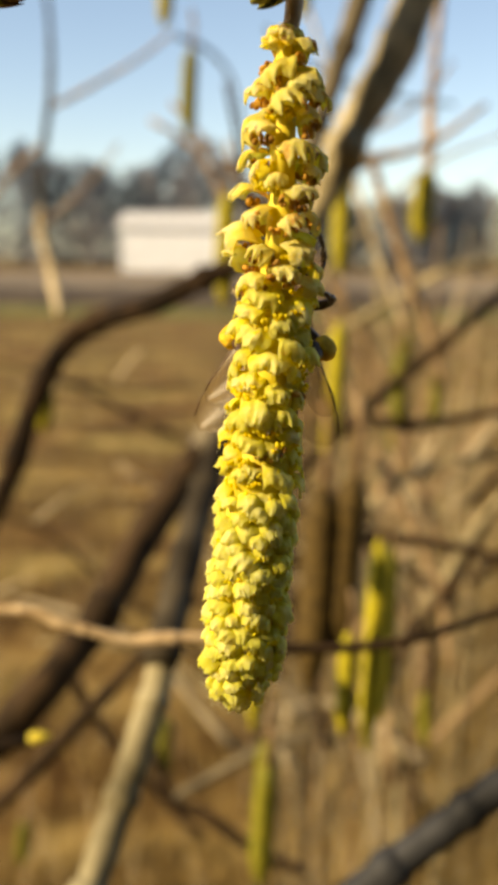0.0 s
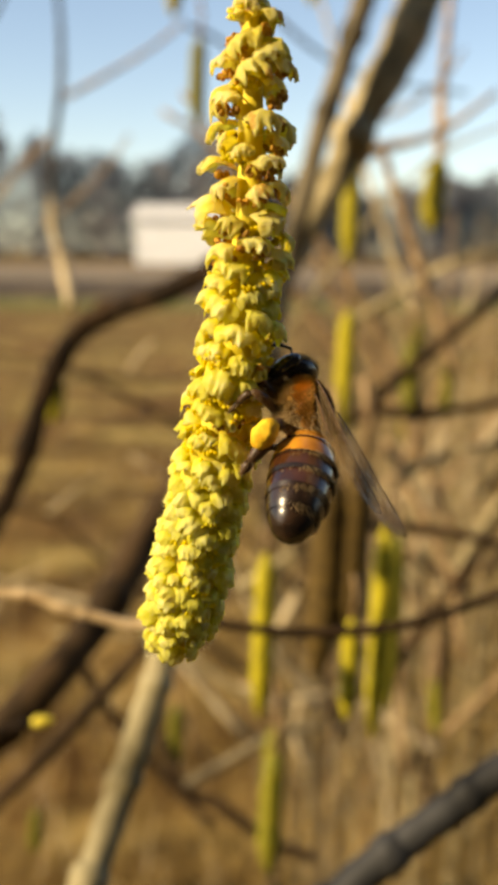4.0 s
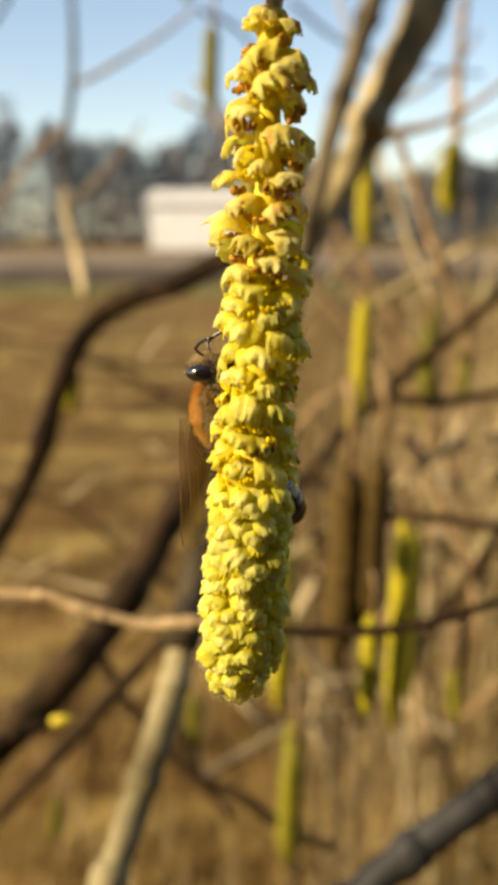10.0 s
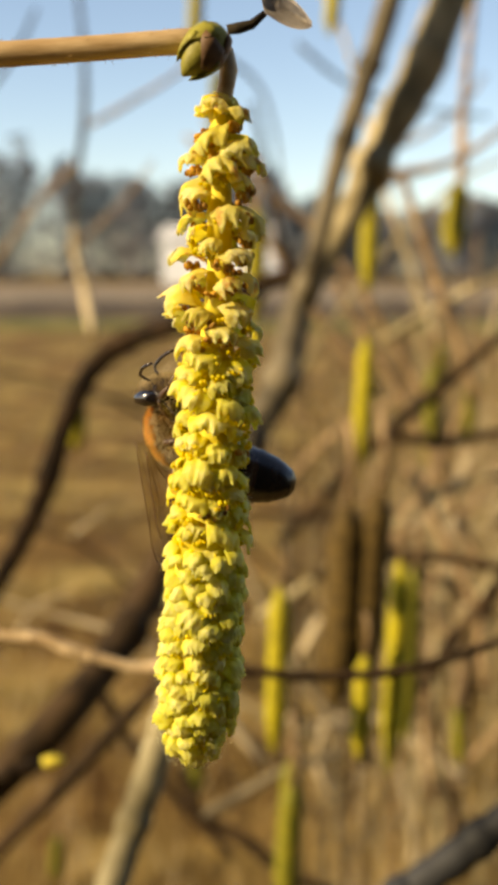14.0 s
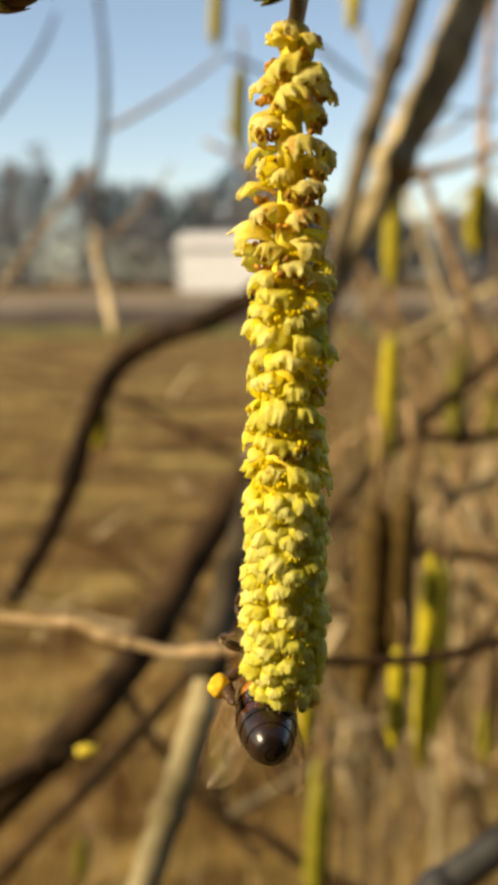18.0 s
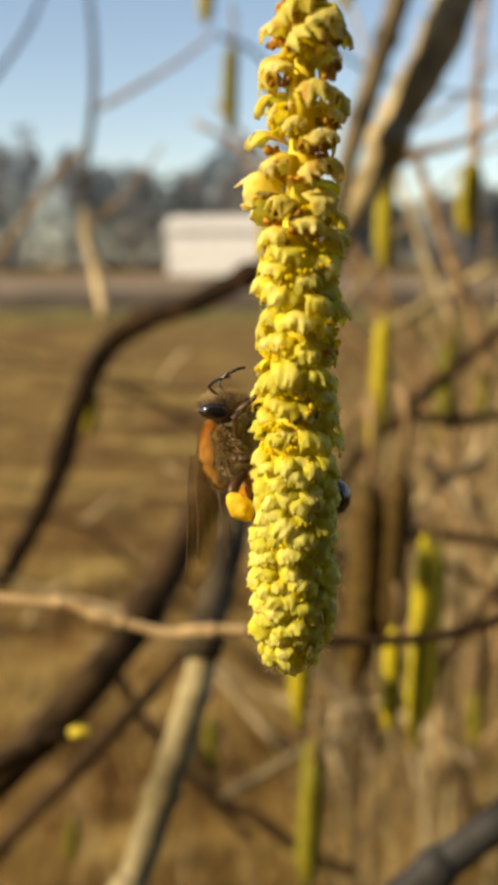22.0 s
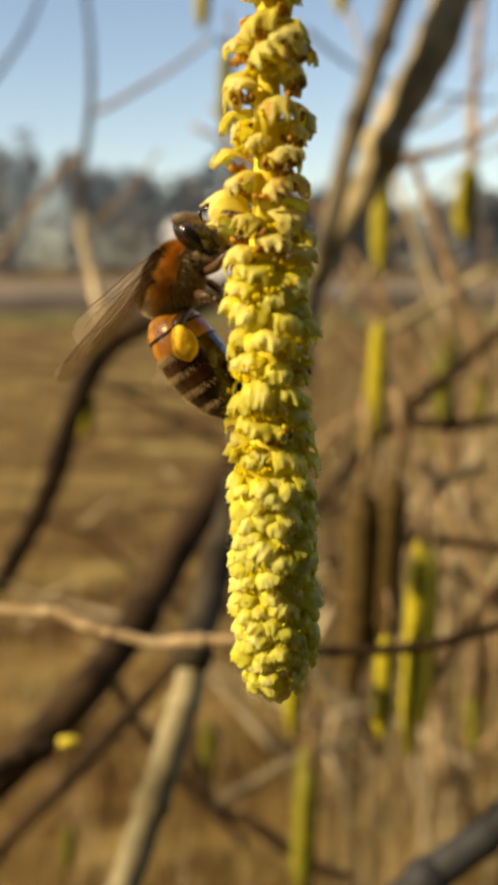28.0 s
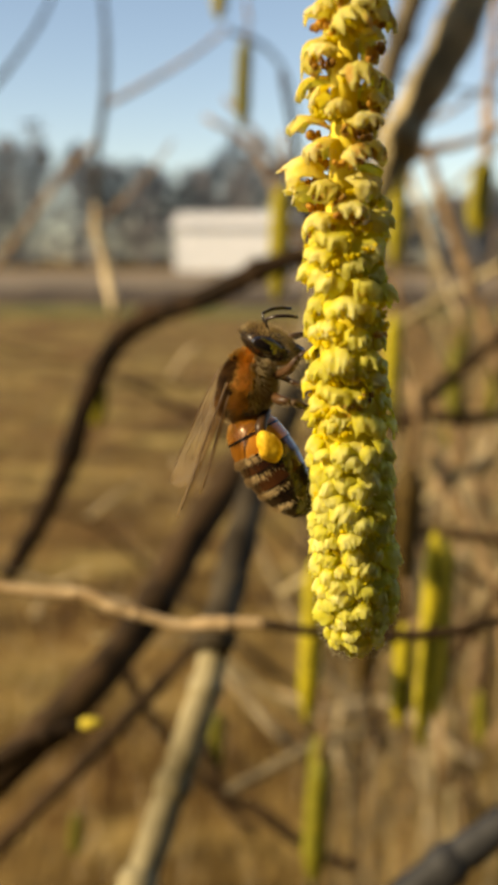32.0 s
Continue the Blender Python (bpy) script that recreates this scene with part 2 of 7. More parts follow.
# ---- ground and distance ----
def ground_material():
    m = bpy.data.materials.new("dry_field")
    m.use_nodes = True
    n, l = m.node_tree.nodes, m.node_tree.links
    p = n["Principled BSDF"]
    co = n.new("ShaderNodeTexCoord")
    fine, wide = n.new("ShaderNodeTexNoise"), n.new("ShaderNodeTexNoise")
    fine.inputs["Scale"].default_value, fine.inputs["Detail"].default_value = 4.5, 8
    wide.inputs["Scale"].default_value, wide.inputs["Detail"].default_value = 0.9, 4
    l.new(co.outputs["Object"], fine.inputs["Vector"])
    l.new(co.outputs["Object"], wide.inputs["Vector"])
    r1, r2 = n.new("ShaderNodeValToRGB"), n.new("ShaderNodeValToRGB")
    r1.color_ramp.elements[0].position, r1.color_ramp.elements[1].position = 0.36, 0.64
    r1.color_ramp.elements[0].color, r1.color_ramp.elements[1].color = (0.048, 0.031, 0.010, 1), (0.36, 0.265, 0.11, 1)
    r2.color_ramp.elements[0].position, r2.color_ramp.elements[1].position = 0.38, 0.62
    r2.color_ramp.elements[0].color, r2.color_ramp.elements[1].color = (0.13, 0.061, 0.018, 1), (0.20, 0.155, 0.052, 1)
    l.new(fine.outputs["Fac"], r1.inputs["Fac"])
    l.new(wide.outputs["Fac"], r2.inputs["Fac"])
    mx = n.new("ShaderNodeMixRGB")
    mx.inputs["Fac"].default_value = 0.55
    l.new(r1.outputs["Color"], mx.inputs[1])
    l.new(r2.outputs["Color"], mx.inputs[2])
    mp = n.new("ShaderNodeMapping")
    mp.inputs["Scale"].default_value = (0.5, 1.3, 1)
    l.new(co.outputs["Object"], mp.inputs["Vector"])
    patch = n.new("ShaderNodeTexNoise")
    patch.inputs["Scale"].default_value, patch.inputs["Detail"].default_value = 1.6, 5
    l.new(mp.outputs["Vector"], patch.inputs["Vector"])
    r3 = n.new("ShaderNodeValToRGB")
    r3.color_ramp.elements[0].position, r3.color_ramp.elements[1].position = 0.40, 0.60
    r3.color_ramp.elements[0].color, r3.color_ramp.elements[1].color = (0.48, 0.38, 0.28, 1), (1.42, 1.36, 1.2, 1)
    l.new(patch.outputs["Fac"], r3.inputs["Fac"])
    tint = n.new("ShaderNodeMixRGB")
    tint.blend_type = "MULTIPLY"
    tint.inputs["Fac"].default_value = 1.0
    l.new(mx.outputs["Color"], tint.inputs[1])
    l.new(r3.outputs["Color"], tint.inputs[2])
    l.new(tint.outputs["Color"], p.inputs["Base Color"])
    p.inputs["Roughness"].default_value = 0.95
    p.inputs["Specular IOR Level"].default_value = 0.1
    return m


FIELD = ground_material()
bm = bmesh.new()
bmesh.ops.create_grid(bm, x_segments=60, y_segments=60, size=1500)
ground = new("ground", to_mesh("ground", bm, FIELD))
tagged(ground, "brown dry winter field with withered grass", "ground", kind="structure")

PALE_DRY = material("pale_dry_stem", (0.38, 0.29, 0.16), (0.68, 0.56, 0.36), 0.85, 60, bump=0.0, vary=0.3)
STRAW = material("straw", (0.15, 0.095, 0.028), (0.40, 0.28, 0.10), 0.85, 40, bump=0.0)
VERGE = material("verge", (0.035, 0.024, 0.013), (0.10, 0.068, 0.035), 0.95, 1.2, bump=0.0)
STUBBLE = material("stubble", (0.15, 0.112, 0.070), (0.26, 0.195, 0.125), 0.95, 0.25, bump=0.0)
GREEN = material("green_strip", (0.07, 0.075, 0.012), (0.16, 0.15, 0.03), 0.95, 1.5, bump=0.0)
# the blue-grey tones carry distance haze, painted into the woods' colour
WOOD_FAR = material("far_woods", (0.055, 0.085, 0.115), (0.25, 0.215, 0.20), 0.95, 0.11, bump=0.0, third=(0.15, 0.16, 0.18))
PLASTER = material("white_plaster", (0.62, 0.63, 0.64), (0.74, 0.74, 0.75), 0.8, 0.8, bump=0.1)
ROOF = material("roof_sheet", (0.55, 0.54, 0.52), (0.68, 0.66, 0.63), 0.6, 1.0, bump=0.1)
DARK = material("dark_opening", (0.03, 0.03, 0.03), (0.06, 0.06, 0.06), 0.5, 2.0, bump=0.0)


def strip(name, label, mat, x0, x1, y0, y1, h, seed, kind="structure"):
    """A low uneven bank across the field."""
    rnd = random.Random(seed)
    b = bmesh.new()
    nx = 90
    rows = []
    for j in range(6):
        v = j / 5
        row = []
        for i in range(nx + 1):
            x = x0 + (x1 - x0) * i / nx
            z = 0.01 + h * math.sin(math.pi * v) * rnd.uniform(0.6, 1.2)
            row.append(b.verts.new((x, y0 + (y1 - y0) * v + rnd.uniform(-0.3, 0.3), z if 0 < j < 5 else -0.02)))
        rows.append(row)
    for r0, r1 in zip(rows, rows[1:]):
        for i in range(nx):
            b.faces.new((r0[i], r0[i + 1], r1[i + 1], r1[i]))
    ob = new(name, to_mesh(name, b, mat))
    return tagged(ob, label, "bank", kind=kind)


strip("bank", "dark earth bank with withered weeds along the field", VERGE, -40, 40, 30, 42, 0.35, 3)
strip("stubble_field", "pale stubble field beyond the bank", STUBBLE, -70, 70, 44, 104, 0.25, 8)
strip("verge", "thin strip of green grass at the field's edge", GREEN, -40, 14, 24.5, 28, 0.10, 4)

# an unseen dark wall, added to close the place behind the viewer and cut sky fill
b = bmesh.new()
bmesh.ops.create_cube(b, size=1, matrix=Matrix.Translation((4.6, -1.9, 2.75)) @ Matrix.Diagonal((14.2, 0.35, 5.6, 1)))
bmesh.ops.bevel(b, geom=b.edges[:], offset=0.02, segments=1)
tagged(new("sky_blocker_wall", to_mesh("sky_blocker_wall", b, material("blocker_boards", (0.05, 0.038, 0.026), (0.11, 0.085, 0.06), 0.9, 4, bump=0.4, stretch=(8, 1, 0.5)), False)), "unseen dark board wall added to block sky light", "wall", kind="structure")

# far woods: leafless crowns of many small twig tufts
rnd = random.Random(11)
verts, faces = [], []


def tuft(cx, cy, cz, s, up):
    d = Vector((rnd.gauss(0, 1), rnd.gauss(0, 1), rnd.gauss(0, 1) + up)).normalized()
    e = d.cross(Vector((rnd.gauss(0, 1), rnd.gauss(0, 1), rnd.gauss(0, 1)))).normalized()
    k = len(verts)
    c = Vector((cx, cy, cz))
    verts.extend([c - e * s * 0.35, c + e * s * 0.35, c + d * s, c - d * s * 0.4])
    faces.extend([(k, k + 1, k + 2), (k, k + 3, k + 1)])


for i in range(150):
    x = -85 + 170 * (i + rnd.random()) / 150
    y = 165 + rnd.uniform(-14, 22)
    edge = 1.0 if x < -3 else max(0.68, 1.0 - (x + 3) * 0.035)
    h = (17.6 + 2.2 * math.sin(x * 0.16 + 1) + rnd.uniform(-2.0, 2.0)) * edge
    for k in range(210):
        a, q = rnd.uniform(0, 6.283), math.sqrt(rnd.random())
        z = rnd.random() ** 0.8
        w = (0.9 + 2.6 * math.sin(math.pi * min(1, z * 0.75 + 0.22))) * q
        tuft(x + math.cos(a) * w, y + math.sin(a) * w, h * z, rnd.uniform(0.6, 1.3), 0.5)
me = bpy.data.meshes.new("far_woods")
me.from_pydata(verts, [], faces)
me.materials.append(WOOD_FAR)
tagged(new("far_woods", me), "leafless woods on the horizon, grey-brown with blue haze in the colour", "woods", kind="stuff")


def white_barn():
    """A long white building with a low roof at the far side of the field."""
    ob = empty("barn", Matrix.Translation((-3.9, 112, 0)) @ Matrix.Rotation(radians(-7), 4, "Z"))
    L, W, H = 12.6, 8.0, 4.8
    for (x, y, sx, sy, nm) in ((0, 0, L, 0.3, "wall"), (0, W, L, 0.3, "wall"), (-L / 2 + 0.15, W / 2, 0.3, W - 0.3, "wall"), (L / 2 - 0.15, W / 2, 0.3, W - 0.3, "wall")):
        b = bmesh.new()
        bmesh.ops.create_cube(b, size=1, matrix=Matrix.Translation((x, y, H / 2)) @ Matrix.Diagonal((sx, sy, H, 1)))
        part(nm, b, PLASTER, ob, smooth=False)
    for s in (0, 1):
        b = bmesh.new()
        y0, y1 = (-0.6, W / 2) if s == 0 else (W + 0.6, W / 2)
        q = [(-L / 2 - 0.5, y0, H), (L / 2 + 0.5, y0, H), (L / 2 + 0.5, y1, H + 1.5), (-L / 2 - 0.5, y1, H + 1.5)]
        lo = [b.verts.new(c) for c in q]
        hi = [b.verts.new((c[0], c[1], c[2] + 0.25)) for c in q]
        b.faces.new(lo[::-1])
        b.faces.new(hi)
        for k in range(4):
            b.faces.new((lo[k], lo[(k + 1) % 4], hi[(k + 1) % 4], hi[k]))
        part("roof", b, ROOF, ob, "pale sheet roof", smooth=False)
    tagged(ob, "long white plastered barn with a pale low roof", "building")
    return ob


white_barn()


# ---- hazel shrub ----
def stem(name, label, mat, rows):
    """A tapered, slightly uneven branch swept along rows of x, y, z, radius."""
    line = smooth_line(rows, 5)
    r = random.Random(int(abs(rows[0][0]) * 1e5) + len(rows))
    b = bmesh.new()
    pts = [p[:3] for p in line]
    rad = [p[3] * r.uniform(0.93, 1.07) for p in line]
    tube(b, pts, rad, 12, 0.04, r)
    ob = new(name, to_mesh(name, b, mat))
    for k in range(3):
        i = int((0.2 + 0.3 * k + r.uniform(-0.06, 0.06)) * (len(line) - 2))
        a, c = Vector(pts[i]), Vector(pts[i + 1])
        d, w = (c - a).normalized(), rad[i]
        b = bmesh.new()
        tube(b, [a + d * w * q for q in (-0.9, -0.45, 0, 0.45, 0.9)], [w * q for q in (0.9, 1.1, 1.18, 1.1, 0.9)], 12, 0.05, r)
        part("knot", b, mat, ob)
    return tagged(ob, label, "branch", group="hazel branches")


def far_catkin(label, mat, top, tip, radius):
    """A hanging catkin with a knobbly spiral of scales and a short stalk."""
    top, tip = Vector(top), Vector(tip)
    ob = empty("hazel_catkin", Matrix.Translation(top))
    d = tip - top
    length = d.length
    q = Vector((0, 0, -1)).rotation_difference(d.normalized())
    r = random.Random(int(length * 1e6))
    b = bmesh.new()
    n, seg = 44, 16
    rings = []
    bow = Vector((r.uniform(-1, 1), r.uniform(-1, 1), 0)) * length * 0.02
    for i in range(n + 1):
        v = i / n
        prof = min(1.0, (v * 7) ** 0.6) * min(1.0, ((1 - v) * 4 + 0.02) ** 0.6) * (0.9 + 0.1 * v) * 0.92
        ring = []
        for k in range(seg):
            a = 2 * math.pi * k / seg
            knob = 1 + 0.10 * math.sin(5 * a + i * 1.9) + 0.05 * math.sin(3 * a - i * 2.6)
            rr = radius * prof * knob
            c = Vector((math.cos(a) * rr, math.sin(a) * rr, -length * v)) + bow * math.sin(math.pi * v)
            ring.append(b.verts.new(q @ c))
        rings.append(ring)
    for a, c in zip(rings, rings[1:]):
        for k in range(seg):
            b.faces.new((a[k], a[(k + 1) % seg], c[(k + 1) % seg], c[k]))
    part("catkin_body", b, mat, ob)
    b = bmesh.new()
    tube(b, [(0, 0, radius * 4), (radius * 0.3, 0, radius * 2), (0, 0, -radius * 0.4)], [radius * 0.22, radius * 0.2, radius * 0.25], 6)
    part("stalk", b, BARK_TAN, ob, "thin tan stalk")
    return tagged(ob, label, "catkin", group="hanging catkins")


def bud(base, tip, radius):
    ob = empty("leaf_bud", Matrix.Translation(base))
    d = Vector(tip) - Vector(base)
    b = bmesh.new()
    tube(b, [d * k for k in (0, 0.15, 0.4, 0.7, 0.92, 1.0)], [radius * k for k in (0.5, 0.85, 1.0, 0.8, 0.4, 0.1)], 10)
    part("bud_body", b, BUD_YELLOW, ob)
    return tagged(ob, "small yellow leaf bud on a dark twig tip", "bud")


# one stem in two pieces: darker bark paints the shade on the lower one
stem("hazel_branch", "thick hazel stem low in the shrub, shade put into its dark bark", BARK, [(-0.1111, 0.3373, 1.1985, 0.0072), (-0.0736, 0.3442, 1.2341, 0.0071), (-0.0495, 0.374, 1.2569, 0.0073), (-0.033, 0.4077, 1.2817, 0.0076), (-0.0088, 0.4468, 1.3112, 0.0076), (0.0005, 0.4560, 1.3260, 0.0070)])
stem("hazel_branch", "lit upper part of the thick hazel stem, in lighter grey-olive, rising to a fork", BARK_MID, [(-0.0098, 0.4460, 1.3100, 0.0074), (0.0045, 0.4600, 1.3310, 0.0077), (0.0175, 0.4738, 1.3526, 0.0080), (0.0262, 0.5005, 1.3861, 0.0072), (0.0340, 0.4999, 1.4038, 0.0066)])
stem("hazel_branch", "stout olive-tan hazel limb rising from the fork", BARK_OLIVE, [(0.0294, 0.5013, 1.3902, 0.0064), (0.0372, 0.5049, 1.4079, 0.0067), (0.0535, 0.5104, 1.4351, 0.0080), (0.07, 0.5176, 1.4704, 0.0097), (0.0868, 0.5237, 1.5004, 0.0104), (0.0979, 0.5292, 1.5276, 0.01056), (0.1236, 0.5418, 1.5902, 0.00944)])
stem("hazel_branch", "slender grey-brown hazel stem leaning beside its fork", BARK_MID, [(0.0293, 0.4934, 1.3917, 0.0050), (0.0358, 0.4874, 1.4206, 0.0051), (0.0442, 0.4941, 1.4546, 0.0051), (0.0535, 0.4999, 1.4833, 0.0052), (0.0658, 0.5072, 1.5199, 0.0056), (0.0835, 0.5192, 1.58, 0.00507)])
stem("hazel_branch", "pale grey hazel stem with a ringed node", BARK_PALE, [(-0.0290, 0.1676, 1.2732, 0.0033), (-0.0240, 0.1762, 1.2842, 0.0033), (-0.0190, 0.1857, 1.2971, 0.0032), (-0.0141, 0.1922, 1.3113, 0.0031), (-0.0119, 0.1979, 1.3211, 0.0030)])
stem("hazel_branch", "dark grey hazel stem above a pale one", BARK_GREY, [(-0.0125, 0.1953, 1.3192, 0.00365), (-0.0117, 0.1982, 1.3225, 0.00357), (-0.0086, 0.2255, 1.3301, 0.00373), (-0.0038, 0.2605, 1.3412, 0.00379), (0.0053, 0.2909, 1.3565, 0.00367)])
stem("hazel_branch", "arched dark hazel branch hanging over the field", BARK_DARK, [(0.0352, 0.5224, 1.4033, 0.00435), (0.0183, 0.5359, 1.4005, 0.00506), (-0.0071, 0.5438, 1.3911, 0.00606), (-0.0361, 0.5669, 1.3761, 0.00667), (-0.0712, 0.5931, 1.3635, 0.007), (-0.0913, 0.5899, 1.3473, 0.00667), (-0.1067, 0.5841, 1.3179, 0.00667), (-0.1202, 0.5756, 1.2755, 0.00667), (-0.1354, 0.5691, 1.2428, 0.00633), (-0.1535, 0.5629, 1.2115, 0.00567)])
stem("hazel_twig", "short pale twig before the far trees", PALE_DRY, [(-0.1076, 0.6954, 1.3615, 0.0036), (-0.1211, 0.7452, 1.3937, 0.0036), (-0.1278, 0.75, 1.4203, 0.0034), (-0.1287, 0.7529, 1.4367, 0.0024)])
stem("hazel_twig", "thin grey twig reaching into the sky", BARK_GREY, [(-0.1467, 0.8595, 1.4344, 0.00238), (-0.1467, 0.8654, 1.4672, 0.00262), (-0.1444, 0.8704, 1.4953, 0.0031), (-0.1397, 0.8772, 1.5328, 0.0031), (-0.1398, 0.8865, 1.5844, 0.00238), (-0.1446, 0.8949, 1.6312, 0.0019), (-0.1558, 0.9143, 1.739, 0.00167)])
stem("hazel_twig", "thin pale twig leaning across the far trees", BARK_TAN, [(-0.1444, 0.8704, 1.4953, 0.0026), (-0.1729, 0.8653, 1.4672, 0.0026), (-0.2109, 0.856, 1.4156, 0.0024), (-0.2394, 0.8492, 1.378, 0.002)])
stem("hazel_twig", "thin pale side twig before the sky", BARK_TAN, [(-0.1589, 1.0312, 1.5481, 0.00278), (-0.1199, 1.0355, 1.5697, 0.0025), (-0.0754, 1.0408, 1.5968, 0.00222), (-0.0419, 1.0461, 1.6239, 0.00167)])
# paler bark on this left half stands in for the sun on it
stem("hazel_twig", "thin knotty twig crossing behind the catkin, sunlight put into its pale bark", TWIG, [(-0.0512, 0.1694, 1.3404, 0.00101), (-0.0452, 0.1692, 1.3396, 0.00101), (-0.0341, 0.169, 1.3389, 0.00106), (-0.0295, 0.1686, 1.3372, 0.00121), (-0.025, 0.1684, 1.3359, 0.00101), (-0.0169, 0.168, 1.3339, 0.00096), (-0.0119, 0.168, 1.3342, 0.00121), (-0.0048, 0.168, 1.3344, 0.00091), (-0.0007, 0.168, 1.3342, 0.00086)])
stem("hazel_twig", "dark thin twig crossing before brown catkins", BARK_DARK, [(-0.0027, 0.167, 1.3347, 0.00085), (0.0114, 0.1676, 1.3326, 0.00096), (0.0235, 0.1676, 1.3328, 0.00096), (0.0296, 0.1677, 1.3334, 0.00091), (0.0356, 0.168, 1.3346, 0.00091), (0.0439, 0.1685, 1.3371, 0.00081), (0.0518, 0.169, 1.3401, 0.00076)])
stem("hazel_branch", "thick grey branch with smooth bark", BARK_SMOOTH, [(0.0135, 0.1729, 1.2676, 0.0035), (0.0246, 0.1747, 1.2762, 0.0035), (0.0356, 0.1763, 1.2846, 0.0035), (0.0489, 0.1782, 1.2943, 0.0035), (0.0597, 0.1796, 1.3015, 0.0035)])
stem("hazel_twig", "dark twig ending in a yellow bud", BARK_DARK, [(-0.0595, 0.1855, 1.2955, 0.00207), (-0.0514, 0.1864, 1.3, 0.00195), (-0.0448, 0.1883, 1.3027, 0.00162), (-0.0403, 0.1893, 1.304, 0.00116), (-0.0389, 0.1894, 1.3045, 0.00081)])
bud((-0.0396, 0.1894, 1.3043), (-0.0347, 0.1895, 1.3048), 0.00128)
stem("hazel_twig", "straight brown twig low in the shrub", BARK, [(-0.0939, 0.3131, 1.1955, 0.00294), (-0.0861, 0.3147, 1.2042, 0.00294), (-0.0606, 0.3192, 1.2293, 0.00275), (-0.0332, 0.3245, 1.2583, 0.00235), (-0.0215, 0.3269, 1.2718, 0.00176)])
stem("hazel_twig", "bent brown twig above dry grass", BARK, [(-0.0282, 0.4194, 1.1832, 0.00256), (-0.0192, 0.4153, 1.1605, 0.00282), (0, 0.4136, 1.1504, 0.00282), (0.0206, 0.4109, 1.1353, 0.00282), (0.0411, 0.4095, 1.1278, 0.00256)])
stem("hazel_twig", "thin grey twig above dry grass", BARK_MID, [(-0.0192, 0.4153, 1.1605, 0.00256), (-0, 0.4172, 1.1706, 0.00231), (0.0205, 0.4193, 1.182, 0.00205), (0.0461, 0.4205, 1.1884, 0.00179)])
stem("hazel_twig", "crooked twig above dry grass", BARK, [(-0.0724, 0.4613, 1.203, 0.00333), (-0.0557, 0.4564, 1.1757, 0.0025), (-0.0278, 0.4506, 1.1429, 0.00222), (-0.0056, 0.4467, 1.1211, 0.00222)])
stem("hazel_twig", "dark level twig among hanging catkins", BARK_DARK, [(0.0485, 0.5241, 1.2934, 0.00242), (0.0759, 0.5285, 1.3156, 0.00303), (0.1032, 0.5281, 1.3141, 0.00303), (0.1341, 0.5289, 1.3184, 0.00273), (0.1577, 0.5297, 1.3228, 0.00273)])
stem("hazel_branch", "slanting brown branch among hanging catkins", BARK, [(0.02, 0.5695, 1.2469, 0.003), (0.0434, 0.574, 1.2697, 0.00333), (0.0669, 0.5792, 1.2957, 0.00367), (0.0936, 0.5837, 1.3185, 0.00367), (0.1204, 0.5882, 1.3413, 0.00367), (0.1478, 0.5927, 1.3641, 0.00333), (0.1739, 0.5972, 1.3869, 0.00333)])
stem("hazel_twig", "level brown twig low among catkins", BARK, [(0.0305, 0.4348, 1.2672, 0.00179), (0.051, 0.4363, 1.2747, 0.00231), (0.0664, 0.4368, 1.2777, 0.00282), (0.0921, 0.4364, 1.2758, 0.00256), (0.1131, 0.4357, 1.2725, 0.00231), (0.133, 0.4345, 1.2669, 0.00231)])
stem("hazel_twig", "thin tan twig before the sky", BARK_TAN, [(0.0825, 0.6778, 1.4547, 0.00333), (0.0973, 0.6801, 1.4663, 0.00407), (0.127, 0.6815, 1.4735, 0.00259), (0.1493, 0.6835, 1.4836, 0.00222), (0.179, 0.6877, 1.5053, 0.00185)])
stem("hazel_twig", "tan twig hanging from the fork", BARK_TAN, [(0.1029, 0.68, 1.4656, 0.00296), (0.112, 0.6741, 1.4365, 0.00333), (0.1249, 0.6668, 1.4001, 0.0037), (0.1395, 0.6587, 1.3601, 0.00333), (0.1523, 0.6507, 1.3201, 0.00259)])
stem("hazel_twig", "thin upright twig carrying catkins", BARK_TAN, [(0.18, 0.8274, 1.689, 0.00278), (0.1706, 0.8081, 1.5927, 0.00299), (0.1662, 0.7988, 1.5466, 0.00342), (0.163, 0.7905, 1.5047, 0.00385), (0.1616, 0.7836, 1.4704, 0.00299)])
stem("hazel_twig", "curved tan twig beside catkins", BARK_TAN, [(0.1711, 0.7422, 1.3279, 0.00333), (0.1578, 0.7358, 1.2951, 0.00333), (0.1329, 0.7263, 1.246, 0.00375), (0.1121, 0.7199, 1.2132, 0.00375), (0.0955, 0.715, 1.1887, 0.00333)])
stem("hazel_twig", "forked tan twig low in the shrub", BARK_TAN, [(0.1067, 0.6485, 1.2773, 0.00333), (0.1216, 0.6432, 1.2481, 0.0037), (0.1401, 0.6367, 1.2117, 0.00333), (0.152, 0.6314, 1.1826, 0.00296), (0.1588, 0.6219, 1.1316, 0.00296)])
stem("hazel_twig", "pale twig slanting down to the grass", BARK_TAN, [(0.0617, 0.7023, 1.3984, 0.00275), (0.0775, 0.6967, 1.3676, 0.00314), (0.109, 0.6878, 1.3175, 0.00314), (0.1404, 0.676, 1.2519, 0.00314), (0.1641, 0.6663, 1.1979, 0.00275)])
